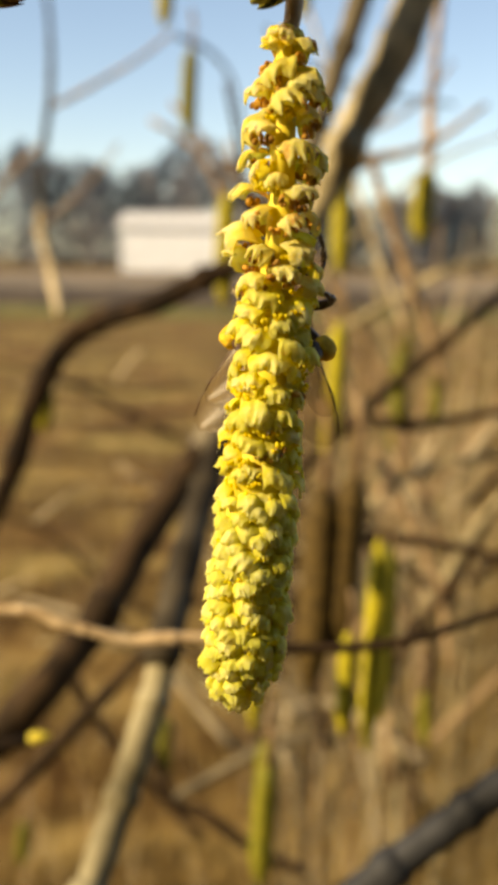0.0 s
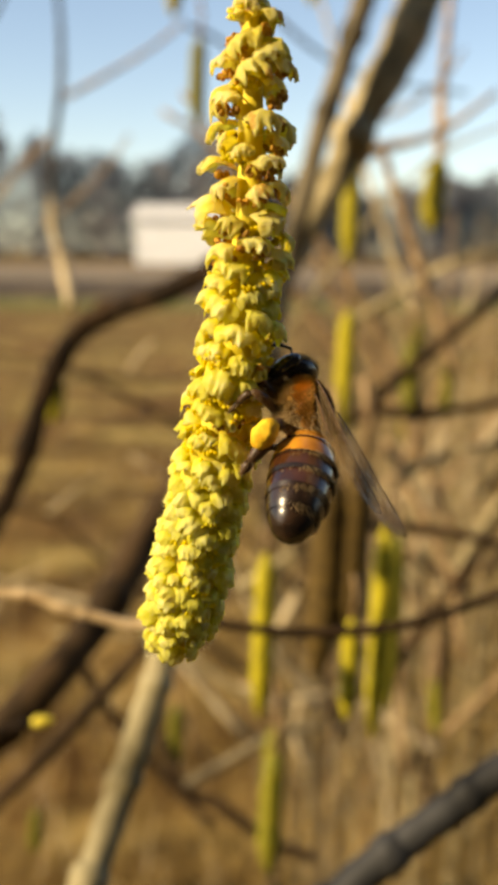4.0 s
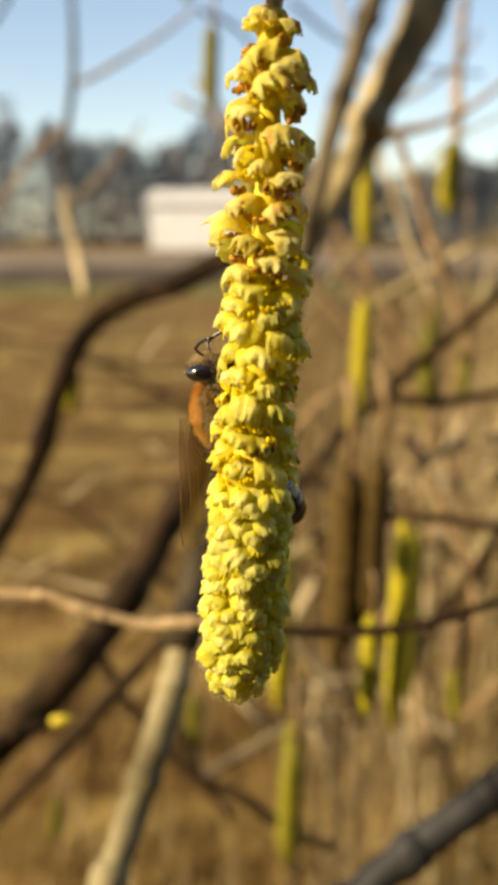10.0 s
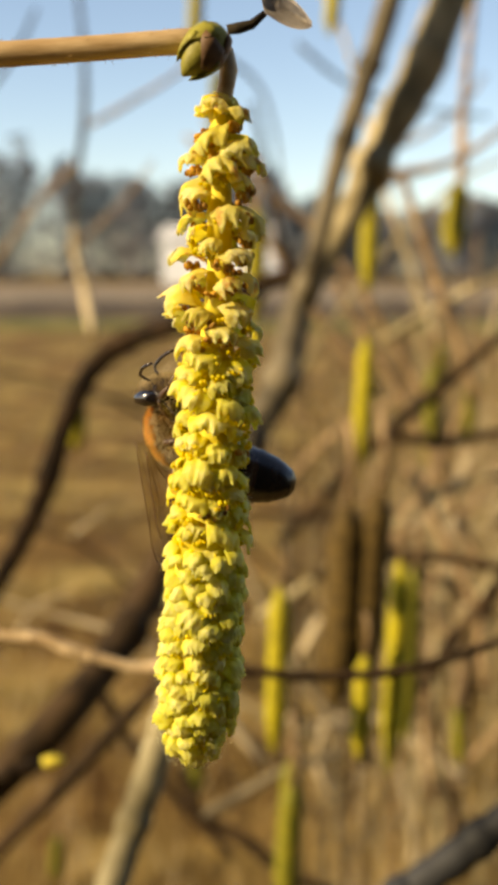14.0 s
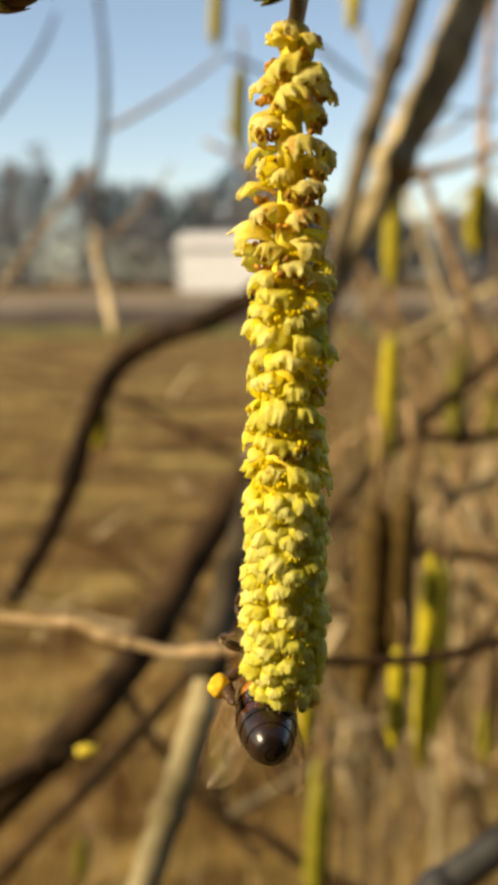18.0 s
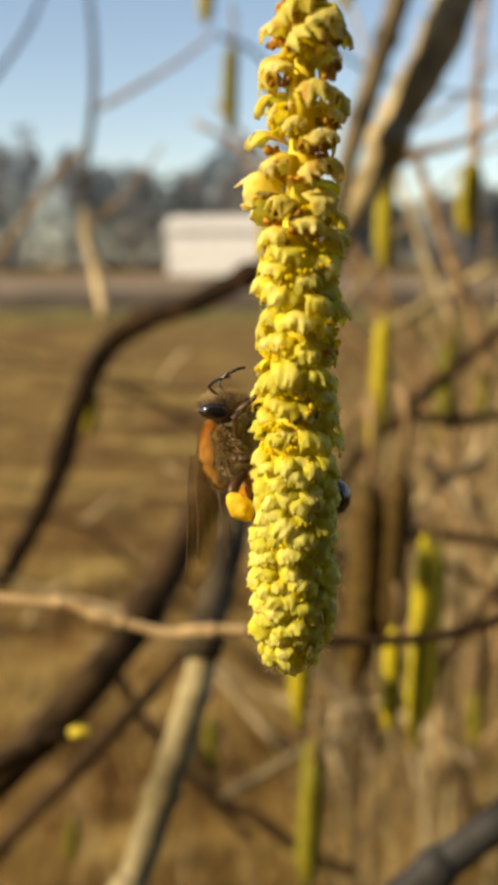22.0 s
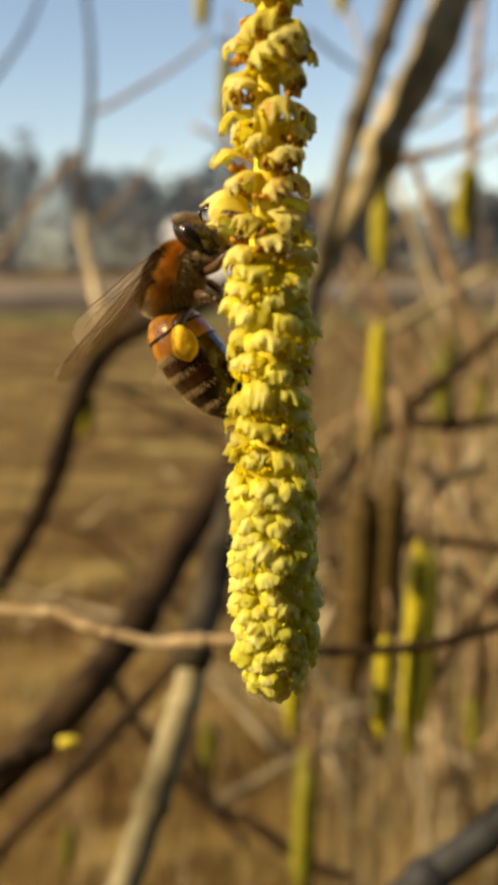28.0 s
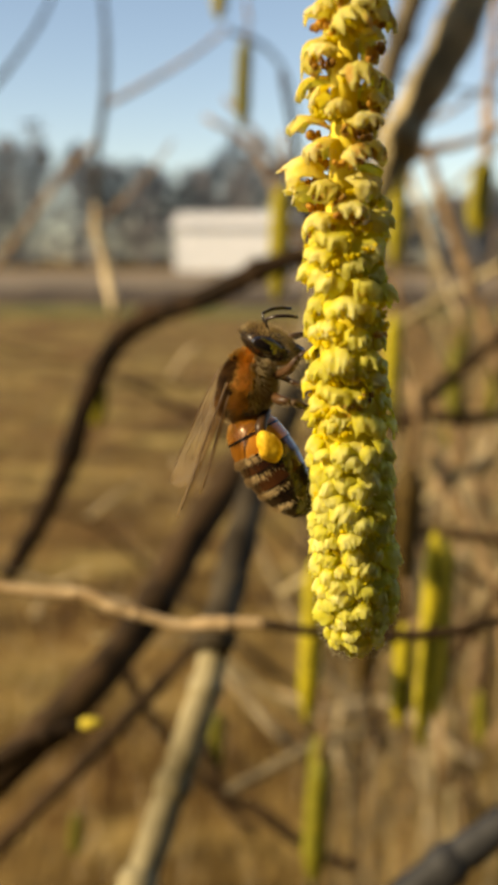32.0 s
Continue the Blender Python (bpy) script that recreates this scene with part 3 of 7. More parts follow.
stem("hazel_twig", "brown twig slanting over dry grass", BARK, [(0.1469, 0.565, 1.2222, 0.003), (0.1296, 0.5608, 1.1993, 0.00333), (0.1063, 0.5548, 1.1664, 0.003), (0.0831, 0.5507, 1.1434, 0.00267), (0.0597, 0.5483, 1.1303, 0.00233)])
stem("hazel_twig", "thin grey twig slanting before the sky", BARK_GREY, [(-0.2555, 0.9500, 1.5465, 0.00260), (-0.2319, 0.9540, 1.5762, 0.00227), (-0.2098, 0.9580, 1.6082, 0.00193), (-0.1951, 0.9620, 1.6401, 0.00160)])
stem("hazel_twig", "thin arched twig before the sky", BARK_GREY, [(-0.0390, 1.0000, 1.6088, 0.00240), (-0.0098, 1.0040, 1.5984, 0.00215), (0.0128, 1.0080, 1.5746, 0.00190), (0.0255, 1.0120, 1.5338, 0.00165), (0.0302, 1.0160, 1.4973, 0.00140)])
stem("hazel_twig", "fine grey twig before the far trees", BARK_TAN, [(-0.1875, 1.0500, 1.4235, 0.00260), (-0.1553, 1.0540, 1.4518, 0.00220), (-0.1219, 1.0580, 1.4856, 0.00180), (-0.0997, 1.0620, 1.5165, 0.00140)])
stem("hazel_twig", "thin grey twig crossing the sky", BARK_GREY, [(0.0459, 1.0000, 1.6182, 0.00240), (0.0892, 1.0040, 1.5861, 0.00207), (0.1449, 1.0080, 1.5645, 0.00173), (0.2339, 1.0120, 1.5533, 0.00140)])
stem("hazel_twig", "fine pale twig before the sky", BARK_TAN, [(0.1049, 0.9000, 1.5064, 0.00260), (0.1440, 0.9040, 1.5183, 0.00220), (0.1826, 0.9080, 1.5442, 0.00180), (0.2064, 0.9120, 1.5747, 0.00140)])
stem("hazel_twig", "dry pale stalk over the field", PALE_DRY, [(-0.0840, 0.8500, 1.2979, 0.00220), (-0.0734, 0.8540, 1.3134, 0.00170), (-0.0625, 0.8580, 1.3237, 0.00120)])
stem("hazel_twig", "dry pale stalk over the field", PALE_DRY, [(-0.1648, 0.9000, 1.1606, 0.00200), (-0.1358, 0.9040, 1.1839, 0.00160), (-0.1150, 0.9080, 1.1964, 0.00120)])
stem("hazel_twig", "dry pale stalk over the field", PALE_DRY, [(-0.1974, 0.8000, 1.0984, 0.00200), (-0.1805, 0.8040, 1.1245, 0.00160), (-0.1498, 0.8080, 1.1381, 0.00120)])
stem("hazel_twig", "dry dark stalk over the field", BARK, [(-0.1245, 0.9000, 1.2922, 0.00200), (-0.0739, 0.9040, 1.2829, 0.00170), (-0.0226, 0.9080, 1.2885, 0.00140)])
stem("hazel_twig", "dry pale stalk near the grass", PALE_DRY, [(0.0663, 0.7500, 0.9826, 0.00300), (0.0571, 0.7540, 1.0126, 0.00230), (0.0624, 0.7580, 1.0450, 0.00160)])
stem("hazel_twig", "dry pale stalk near the grass", PALE_DRY, [(0.1488, 0.8000, 0.8826, 0.00300), (0.1415, 0.8040, 0.9343, 0.00230), (0.1310, 0.8080, 0.9800, 0.00160)])
far_catkin("unopened yellow-green catkin before the sky, shade put into its colour", CATKIN_DULL, (-0.0145, 0.5534, 1.5111), (-0.0158, 0.5506, 1.4648), 0.00472)
far_catkin("unopened yellow-green catkin before the far trees", CATKIN_FAR, (0.0059, 0.6112, 1.4416), (0.004, 0.6073, 1.3728), 0.00733)
far_catkin("slim yellow-green catkin under the fork", CATKIN_FAR, (0.0695, 0.5568, 1.4568), (0.0674, 0.553, 1.3938), 0.00576)
far_catkin("yellow-green catkin against the sky", CATKIN_FAR, (0.1624, 0.7839, 1.472), (0.1575, 0.7806, 1.4167), 0.00983)
far_catkin("long yellow catkin hanging in the shrub", CATKIN_FAR, (0.0581, 0.4747, 1.3743), (0.0532, 0.4705, 1.3037), 0.00507)
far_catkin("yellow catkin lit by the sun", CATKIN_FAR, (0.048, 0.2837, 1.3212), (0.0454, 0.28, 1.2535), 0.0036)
far_catkin("dull green catkin with shade put into its colour", CATKIN_DULL, (0.0573, 0.3148, 1.3097), (0.0552, 0.3111, 1.2488), 0.0037)
far_catkin("yellow catkin with a blunt tip", CATKIN_FAR, (0.0307, 0.2224, 1.3149), (0.0296, 0.2211, 1.2888), 0.00253)
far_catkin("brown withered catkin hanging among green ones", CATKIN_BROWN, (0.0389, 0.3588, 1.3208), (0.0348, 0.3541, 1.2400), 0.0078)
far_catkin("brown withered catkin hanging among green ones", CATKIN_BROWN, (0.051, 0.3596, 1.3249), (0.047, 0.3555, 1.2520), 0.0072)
far_catkin("short yellow-green catkin under the arched branch", CATKIN_FAR, (-0.1045, 0.6165, 1.3218), (-0.1075, 0.6148, 1.2936), 0.00561)
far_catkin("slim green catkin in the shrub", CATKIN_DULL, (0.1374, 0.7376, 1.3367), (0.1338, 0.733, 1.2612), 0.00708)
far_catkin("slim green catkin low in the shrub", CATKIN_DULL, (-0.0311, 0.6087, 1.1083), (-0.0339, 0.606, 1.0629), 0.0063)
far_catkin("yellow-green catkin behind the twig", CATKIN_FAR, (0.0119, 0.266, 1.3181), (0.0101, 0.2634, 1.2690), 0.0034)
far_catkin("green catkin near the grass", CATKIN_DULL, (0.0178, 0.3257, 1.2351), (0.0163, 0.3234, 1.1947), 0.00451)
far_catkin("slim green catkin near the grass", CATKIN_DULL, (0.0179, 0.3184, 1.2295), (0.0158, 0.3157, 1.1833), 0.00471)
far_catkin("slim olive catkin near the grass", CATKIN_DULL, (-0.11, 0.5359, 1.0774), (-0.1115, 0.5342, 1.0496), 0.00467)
far_catkin("slim yellow catkin before the sky", CATKIN_FAR, (-0.034, 0.7001, 1.5917), (-0.0357, 0.6979, 1.5516), 0.00556)
far_catkin("slim yellow catkin before the sky", CATKIN_FAR, (0.0536, 0.6298, 1.583), (0.0496, 0.6276, 1.5436), 0.005)
far_catkin("faint olive catkin low in the shrub", CATKIN_DULL, (0.1246, 0.5502, 1.1517), (0.1268, 0.548, 1.1158), 0.004)
far_catkin("faint olive catkin in the shrub", CATKIN_DULL, (0.1682, 0.7362, 1.3305), (0.1639, 0.7333, 1.2815), 0.00542)
far_catkin("olive catkin in the shrub", CATKIN_DULL, (0.1639, 0.8526, 1.3462), (0.1569, 0.8473, 1.2526), 0.00714)


# ---- dry shoots and grass behind the shrub ----
def shoot(x, y, height, lean, radius, mat, seed):
    """A leafless upright shoot with a few side twigs."""
    r = random.Random(seed)
    line = smooth_line([(x + lean * height * k * k + r.uniform(-0.012, 0.012), y + r.uniform(-0.02, 0.02), -0.01 + height * k, radius * (1.05 - 0.75 * k)) for k in (0, 0.25, 0.5, 0.75, 1.0)], 4)
    b = bmesh.new()
    tube(b, [p[:3] for p in line], [p[3] for p in line], 7)
    ob = new("dry_shoot", to_mesh("dry_shoot", b, mat))
    for k in range(r.randint(3, 6)):
        p = line[r.randrange(5, len(line) - 1)]
        a, s = r.uniform(-1, 1), r.uniform(0.12, 0.34)
        d = Vector((a, r.uniform(-0.6, 0.6), r.uniform(0.3, 1.0))).normalized()
        c = Vector(p[:3])
        b = bmesh.new()
        tube(b, [c, c + d * s * 0.5 + Vector((0, 0, 0.01)), c + d * s + Vector((0.01, 0, 0.04))], [p[3] * 0.6, p[3] * 0.45, p[3] * 0.2], 6)
        part("side_twig", b, mat, ob)
    return tagged(ob, "leafless tan shoot standing in dry grass", "shoot", group="dry shoots")


rnd = random.Random(33)
for k in range(30):
    d = rnd.uniform(0.5, 1.4)
    x, z = d * rnd.uniform(0.03, 0.27), 1.4 + d * rnd.uniform(-0.60, -0.06)
    a, n = rnd.uniform(-1.1, 1.1), d * rnd.uniform(0.25, 0.6)
    w = d * rnd.uniform(0.0028, 0.006)
    rows = []
    for q in (0, 0.25, 0.5, 0.75, 1.0):
        rows.append((x + math.sin(a) * n * q + rnd.uniform(-1, 1) * n * 0.04, d + rnd.uniform(-0.01, 0.01), z + math.cos(a) * n * q + rnd.uniform(-1, 1) * n * 0.04 - 0.25 * n * q * q, w * (1 - 0.6 * q)))
    stem("hazel_twig", "thin bare twig in the tangle behind the catkins", rnd.choice((BARK_TAN, PALE_DRY, BARK, BARK_OLIVE, BARK_DARK, BARK_TAN)), rows)
rnd = random.Random(21)
for k in range(76):
    y = rnd.uniform(1.3, 4.2)
    x = y * rnd.uniform(0.035, 0.27)
    top = 1.4 - 0.02 * y + y * rnd.uniform(-0.28, 0.10)
    shoot(x, y, max(0.5, top), rnd.uniform(-0.14, 0.14), rnd.uniform(0.0025, 0.0075), rnd.choice((PALE_DRY, PALE_DRY, BARK_TAN, BARK_OLIVE, BARK) if x > 0.15 * y else (BARK, BARK_MID, BARK, BARK, BARK_TAN)), 100 + k)
for k in range(14):
    y = rnd.uniform(1.6, 4.0)
    shoot(y * rnd.uniform(-0.27, 0.03), y, max(0.35, 1.4 - y * rnd.uniform(0.26, 0.42)), rnd.uniform(-0.3, 0.3), rnd.uniform(0.002, 0.004), rnd.choice((BARK_TAN, STRAW, BARK)), 300 + k)

vs, fs = [], []
for k in range(15000):
    y = 1.2 + 11.0 * rnd.random() ** 1.6
    x = y * rnd.uniform(-0.32, 0.34)
    if x < 0.05 * y and rnd.random() < 0.45:
        continue
    h = rnd.uniform(0.05, 0.20) * (2.2 if x > 0.06 * y else 1.0) * (1.0 + 0.6 * (rnd.random() < 0.08))
    w = rnd.uniform(0.0012, 0.0032)
    a = rnd.uniform(0, 6.283)
    u = Vector((math.cos(a) * w, math.sin(a) * w, 0))
    bend = Vector((rnd.gauss(0, 0.35), rnd.gauss(0, 0.35), 0)) * h
    c = Vector((x, y, -0.005))
    i0 = len(vs)
    m_ = c + Vector((0, 0, h * 0.55)) + bend * 0.35
    vs.extend([c - u, c + u, m_ + u * 0.7, m_ - u * 0.7, c + Vector((0, 0, h)) + bend])
    fs.extend([(i0, i0 + 1, i0 + 2, i0 + 3), (i0 + 3, i0 + 2, i0 + 4)])
me = bpy.data.meshes.new("dry_grass")
me.from_pydata(vs, [], fs)
me.materials.append(STRAW)
me.materials.append(PALE_DRY)
me.polygons.foreach_set("material_index", [1 if (k // 2) % 7 < 1 else 0 for k in range(len(fs))])
tagged(new("dry_grass", me), "withered straw-coloured grass on the field", "grass", kind="stuff")



# ---- the catkin in front ----
CAT_TOP = Vector((0.0019, 0.0616, 1.4152))
CAT_LEN, SECTIONS = 0.0439, 9
catkin = empty("hazel_catkin", Matrix.Translation(CAT_TOP))
tagged(catkin, "open yellow hazel catkin shedding pollen under its twig", "catkin")


def bract_mesh(name, width, reach, drop, lobes, notch, mat, seed, lump=0.07):
    """A plump hooded scale: it grows out along +x, arches over and turns down to a thick lobed lip."""
    r = random.Random(seed)
    b = bmesh.new()
    nu, nv = 20, 10
    off = Vector((seed * 3.7, seed * 1.3, 0))
    ph = r.uniform(-0.5, 0.5)
    grid = []
    for j in range(nv + 1):
        v = j / nv
        bend = v * radians(112)
        out = reach * (0.25 * v + 0.75 * math.sin(min(bend, radians(100))))
        down = 0.14 * drop * math.sin(math.pi * v) - drop * (1 - math.cos(bend)) / (1 - math.cos(radians(112)))
        half = width * 0.5 * (0.34 + 0.66 * math.sin(math.pi * min(0.5, 0.08 + 0.62 * v)) ** 0.9) * (1 - 0.18 * max(0, v - 0.7) / 0.3)
        row = []
        for i in range(nu + 1):
            u = i / nu * 2 - 1
            edge = abs(u) ** 2.2
            scallop = abs(math.cos(0.5 * math.pi * lobes * (u + ph * 0.2))) ** 0.7
            cut = notch * max(0, v - 0.45) / 0.55 * (1 - scallop)
            x = out - edge * width * 0.24 - cut * reach * 0.25
            z = down - edge * drop * 0.20 + cut * drop
            q = noise.noise_vector(Vector((u * 1.9, v * 2.0, 0)) + off) * width * lump
            q += noise.noise_vector(Vector((u * 5.0, v * 4.5, 7.7)) + off) * width * lump * 0.55 * (0.3 + v)
            q += noise.noise_vector(Vector((u * 11.0, v * 10.0, 3.1)) + off) * width * lump * 0.28 * v
            # the lip is torn and crinkled
            tear = max(0, v - 0.6) / 0.4
            z += tear * drop * (0.32 * noise.noise(Vector((u * 6.5, 0.5, 2.3)) + off) + 0.22 * noise.noise(Vector((u * 14, 0.5, 8.3)) + off))
            x += tear * reach * 0.22 * noise.noise(Vector((u * 8, 4.5, 5.1)) + off)
            row.append(b.verts.new(Vector((x, u * half, z)) + q))
        grid.append(row)
    thick = 0.055 * width
    under = [[b.verts.new(q.co + Vector((-0.75, 0, -0.15 - 0.2 * (1 - j / nv))) * thick) for q in row] for j, row in enumerate(grid)]
    for j in range(nv):
        for i in range(nu):
            b.faces.new((grid[j][i], grid[j][i + 1], grid[j + 1][i + 1], grid[j + 1][i]))
            b.faces.new((under[j][i], under[j + 1][i], under[j + 1][i + 1], under[j][i + 1]))
    rim = [(0, i) for i in range(nu)] + [(j, nu) for j in range(nv)] + [(nv, i) for i in range(nu, 0, -1)] + [(j, 0) for j in range(nv, 0, -1)]
    for (j0, i0), (j1, i1) in zip(rim, rim[1:] + rim[:1]):
        b.faces.new((grid[j0][i0], under[j0][i0], under[j1][i1], grid[j1][i1]))
    bmesh.ops.recalc_face_normals(b, faces=b.faces[:])
    return to_mesh(name, b, mat)


def anther_mesh(name, size, spread, mat, seed, count=5):
    """A small bunch of pollen sacs that hangs under a scale."""
    r = random.Random(seed)
    b = bmesh.new()
    for k in range(count):
        y = (k / (count - 1) - 0.5) * spread + r.uniform(-0.3, 0.3) * size
        c = (r.uniform(0.0, 0.9) * size, y, -r.uniform(0.0, 1.5) * size)
        ellipsoid(b, c, (size * r.uniform(0.4, 0.6), size * r.uniform(0.36, 0.6), size * r.uniform(0.5, 0.8)), 7, 5, Euler((r.uniform(-1, 1), r.uniform(-1, 1), 0)).to_matrix())
    for v in b.verts:
        v.co += noise.noise_vector(v.co * 2600) * size * 0.22
    return to_mesh(name, b, mat)


MM = 0.001
open_bracts = [bract_mesh("bract", (2.0 + 0.16 * k) * MM, (1.75 + 0.08 * (k % 3)) * MM, (1.15 + 0.15 * (k % 2)) * MM, 3, 0.55, BRACT_TOP, k, 0.075) for k in range(7)]
mid_bracts = [bract_mesh("bract", (1.7 + 0.17 * k) * MM, 1.6 * MM, (0.95 + 0.12 * (k % 3)) * MM, 2, 0.28, BRACT_MID, 10 + k, 0.065) for k in range(7)]
low_bracts = [bract_mesh("bract", (1.35 + 0.12 * k) * MM, 0.92 * MM, (0.80 + 0.1 * (k % 3)) * MM, 1, 0.12, BRACT_LOW, 20 + k, 0.06) for k in range(7)]
fresh = [anther_mesh("stamen", 0.30 * MM, 2.0 * MM, ANTHER, k, 16) for k in range(5)]
buds_low = [anther_mesh("stamen", 0.24 * MM, 1.2 * MM, ANTHER, k + 11, 9) for k in range(4)]
spent = [anther_mesh("stamen", 0.36 * MM, 1.7 * MM, ANTHER_OLD, k + 5, 11) for k in range(5)]


def cat_radius(v):
    """Outer half-width of the catkin at v from top to tip."""
    if v < 0.1:
        return (1.5 + 13.0 * v) * MM
    if v < 0.62:
        return 2.90 * MM
    if v < 0.93:
        return 2.82 * MM
    return 2.82 * MM * math.sqrt(max(0.05, 1 - ((v - 0.93) / 0.07) ** 2 * 0.68))


rnd = random.Random(5)
SL = CAT_LEN / SECTIONS
sections = []
for i in range(SECTIONS):
    b = bmesh.new()
    core = [(0.0, 0.0, 0.0), (0, 0, -SL * 0.5), (0, 0, -SL * (1.03 if i < SECTIONS - 1 else 0.8))]
    if i == 0:
        tube(b, [(0.0002, 0, -0.0002), *core[1:]], [0.0004, 0.0006, 0.0008], 12, 0.06, rnd)
    else:
        wide = [0.8 * MM + 1.3 * MM * min(1, max(0, (i + q) / SECTIONS - 0.25) / 0.4) for q in (0, 0.5, 1)]
        if i == SECTIONS - 1:
            wide = [wide[0], wide[1] * 0.95, 1.0 * MM]
        tube(b, core, wide, 14, 0.06, rnd)
    s = part("rachis_section", b, RACHIS, catkin)
    s.location = (0, 0, -SL * i)
    sections.append(s)


def put(mesh, name, i, m):
    o = new(name, mesh)
    o.parent, o.matrix_local = sections[i], m
    return o


z, count = 0.5 * MM, 0
while z < CAT_LEN - 0.8 * MM:
    v = z / CAT_LEN
    R = cat_radius(v)
    if v < 0.36:
        kinds, step, out = open_bracts, 0.32, 1.75
    elif v < 0.66:
        kinds, step, out = mid_bracts, 0.20, 1.62
    else:
        kinds, step, out = low_bracts, 0.088 if v < 0.92 else 0.07, 0.92
    a = count * radians(137.5) + rnd.uniform(-0.18, 0.18)
    zz = min(CAT_LEN - 0.7 * MM, max(0, z + rnd.uniform(-0.3, 0.3) * MM * (1 if v < 0.66 else 0.4)))
    i = min(SECTIONS - 1, int(zz / CAT_LEN * SECTIONS))
    rr = max(0.1 * MM, R - out * MM) * (rnd.uniform(0.9, 1.1) if v < 0.66 else rnd.uniform(0.92, 1.06))
    size = (rnd.uniform(0.72, 1.2) if v < 0.66 else rnd.uniform(0.88, 1.2)) * (1 if v < 0.9 else max(0.55, 1.0 - (v - 0.9) * 3.5)) * (0.8 if v < 0.06 else 1)
    lean = rnd.uniform(-20, 34) if v < 0.36 else (rnd.uniform(-20, 18) if v < 0.66 else rnd.uniform(-16, 14))
    lean -= max(0, v - 0.92) * 480
    m = Matrix.Rotation(a, 4, "Z") @ Matrix.Translation((rr, 0, -(zz - SL * i) + 0.5 * MM)) @ Matrix.Rotation(radians(-lean), 4, "Y") @ Matrix.Rotation(radians(rnd.uniform(-30, 30) * (1 if v < 0.36 else 0.7)), 4, "X") @ Matrix.Diagonal((size, size * rnd.uniform(0.88, 1.12), size * rnd.uniform(0.9, 1.15), 1))
    put(rnd.choice(kinds), "bract", i, m)
    if 0.66 <= v < 0.9 and rnd.random() < 0.6:
        gap = Matrix.Rotation(a, 4, "Z") @ Matrix.Translation((rr + 0.45 * MM, 0, -(zz - SL * i) - 0.25 * MM))
        tagged(put(rnd.choice(buds_low), "stamen", i, gap), kind="stuff")
    if 0.04 < v < 0.66:
        old = v < 0.2 and rnd.random() < 0.75 or v < 0.36 and rnd.random() < 0.45 or rnd.random() < 0.06
        drop = Matrix.Rotation(a + rnd.uniform(-0.3, 0.3), 4, "Z") @ Matrix.Translation((rr + (0.5 if v < 0.36 else 0.75) * MM, 0, -(zz - SL * i) - 0.1 * MM)) @ Matrix.Rotation(radians(rnd.uniform(-20, 20)), 4, "X")
        tagged(put(rnd.choice(spent if old else fresh), "stamen", i, drop), kind="stuff")
    z += step * MM * rnd.uniform(0.8, 1.2)
    count += 1
for k in range(5):
    a = k * 1.2566
    put(low_bracts[k], "bract", SECTIONS - 1, Matrix.Rotation(a, 4, "Z") @ Matrix.Translation((0.45 * MM, 0, -SL + 0.95 * MM)) @ Matrix.Rotation(radians(30), 4, "Y"))

# fine pale down that fringes the closed scales
for i in range(2, SECTIONS):
    vs, fs = [], []
    for k in range(500 if i < 6 else 900):
        a, zz = rnd.uniform(0, 6.283), rnd.uniform(0, SL)
        R = cat_radius(min(0.995, (i * SL + zz) / CAT_LEN)) * rnd.uniform(0.90, 1.02)
        n_ = Vector((math.cos(a), math.sin(a), 0))
        c = n_ * R + Vector((0, 0, -zz))
        s = Vector((-n_.y, n_.x, 0)) * 0.014 * MM
        k0 = len(vs)
        vs.extend([c + s, c - s, c + (n_ + Vector((rnd.uniform(-0.6, 0.6), rnd.uniform(-0.6, 0.6), rnd.uniform(-0.8, 0.4)))) * rnd.uniform(0.06, 0.18) * MM])
        fs.append((k0, k0 + 1, k0 + 2))
    me = bpy.data.meshes.new("down")
    me.from_pydata(vs, [], fs)
    me.materials.append(DOWN)
    tagged(put(me, "down", i, Matrix.Identity(4)), kind="stuff")

# ---- the twig that carries it ----
twig = empty("hazel_twig", Matrix.Translation((0, 0.0616, 1.4175)))
tagged(twig, "tan downy hazel twig with green and brown buds", "branch", group="hazel branches")
rnd = random.Random(9)
b = bmesh.new()
line = smooth_line([(-0.034, 0.001, -0.0016, 0.00086), (-0.026, 0.0005, -0.0010, 0.00082), (-0.0145, 0, -0.0003, 0.0008), (-0.0077, 0, 0.0001, 0.00076), (-0.0015, 0, 0.00055, 0.00076), (0.0008, 0.0004, 0.0007, 0.0008), (0.0022, 0.0008, 0.0006, 0.0006)], 6)
tube(b, [p[:3] for p in line], [p[3] for p in line], 14, 0.03, rnd)
part("bark", b, TWIG, twig)
b = bmesh.new()
for k in range(420):
    p = line[rnd.randrange(len(line))]
    a = rnd.uniform(0, 6.283)
    d = Vector((rnd.uniform(-0.5, 0.5), math.cos(a), math.sin(a)))
    c = Vector(p[:3]) + Vector((rnd.uniform(-0.0008, 0.0008), math.cos(a) * p[3] * 0.97, math.sin(a) * p[3] * 0.97))
    w = Vector((0.00002, 0, 0))
    q = [b.verts.new(c - w), b.verts.new(c + w), b.verts.new(c + d * rnd.uniform(0.0001, 0.0003))]
    b.faces.new(q)
tagged(part("down", b, TWIG, twig, "fine downy hairs", smooth=False), kind="stuff")


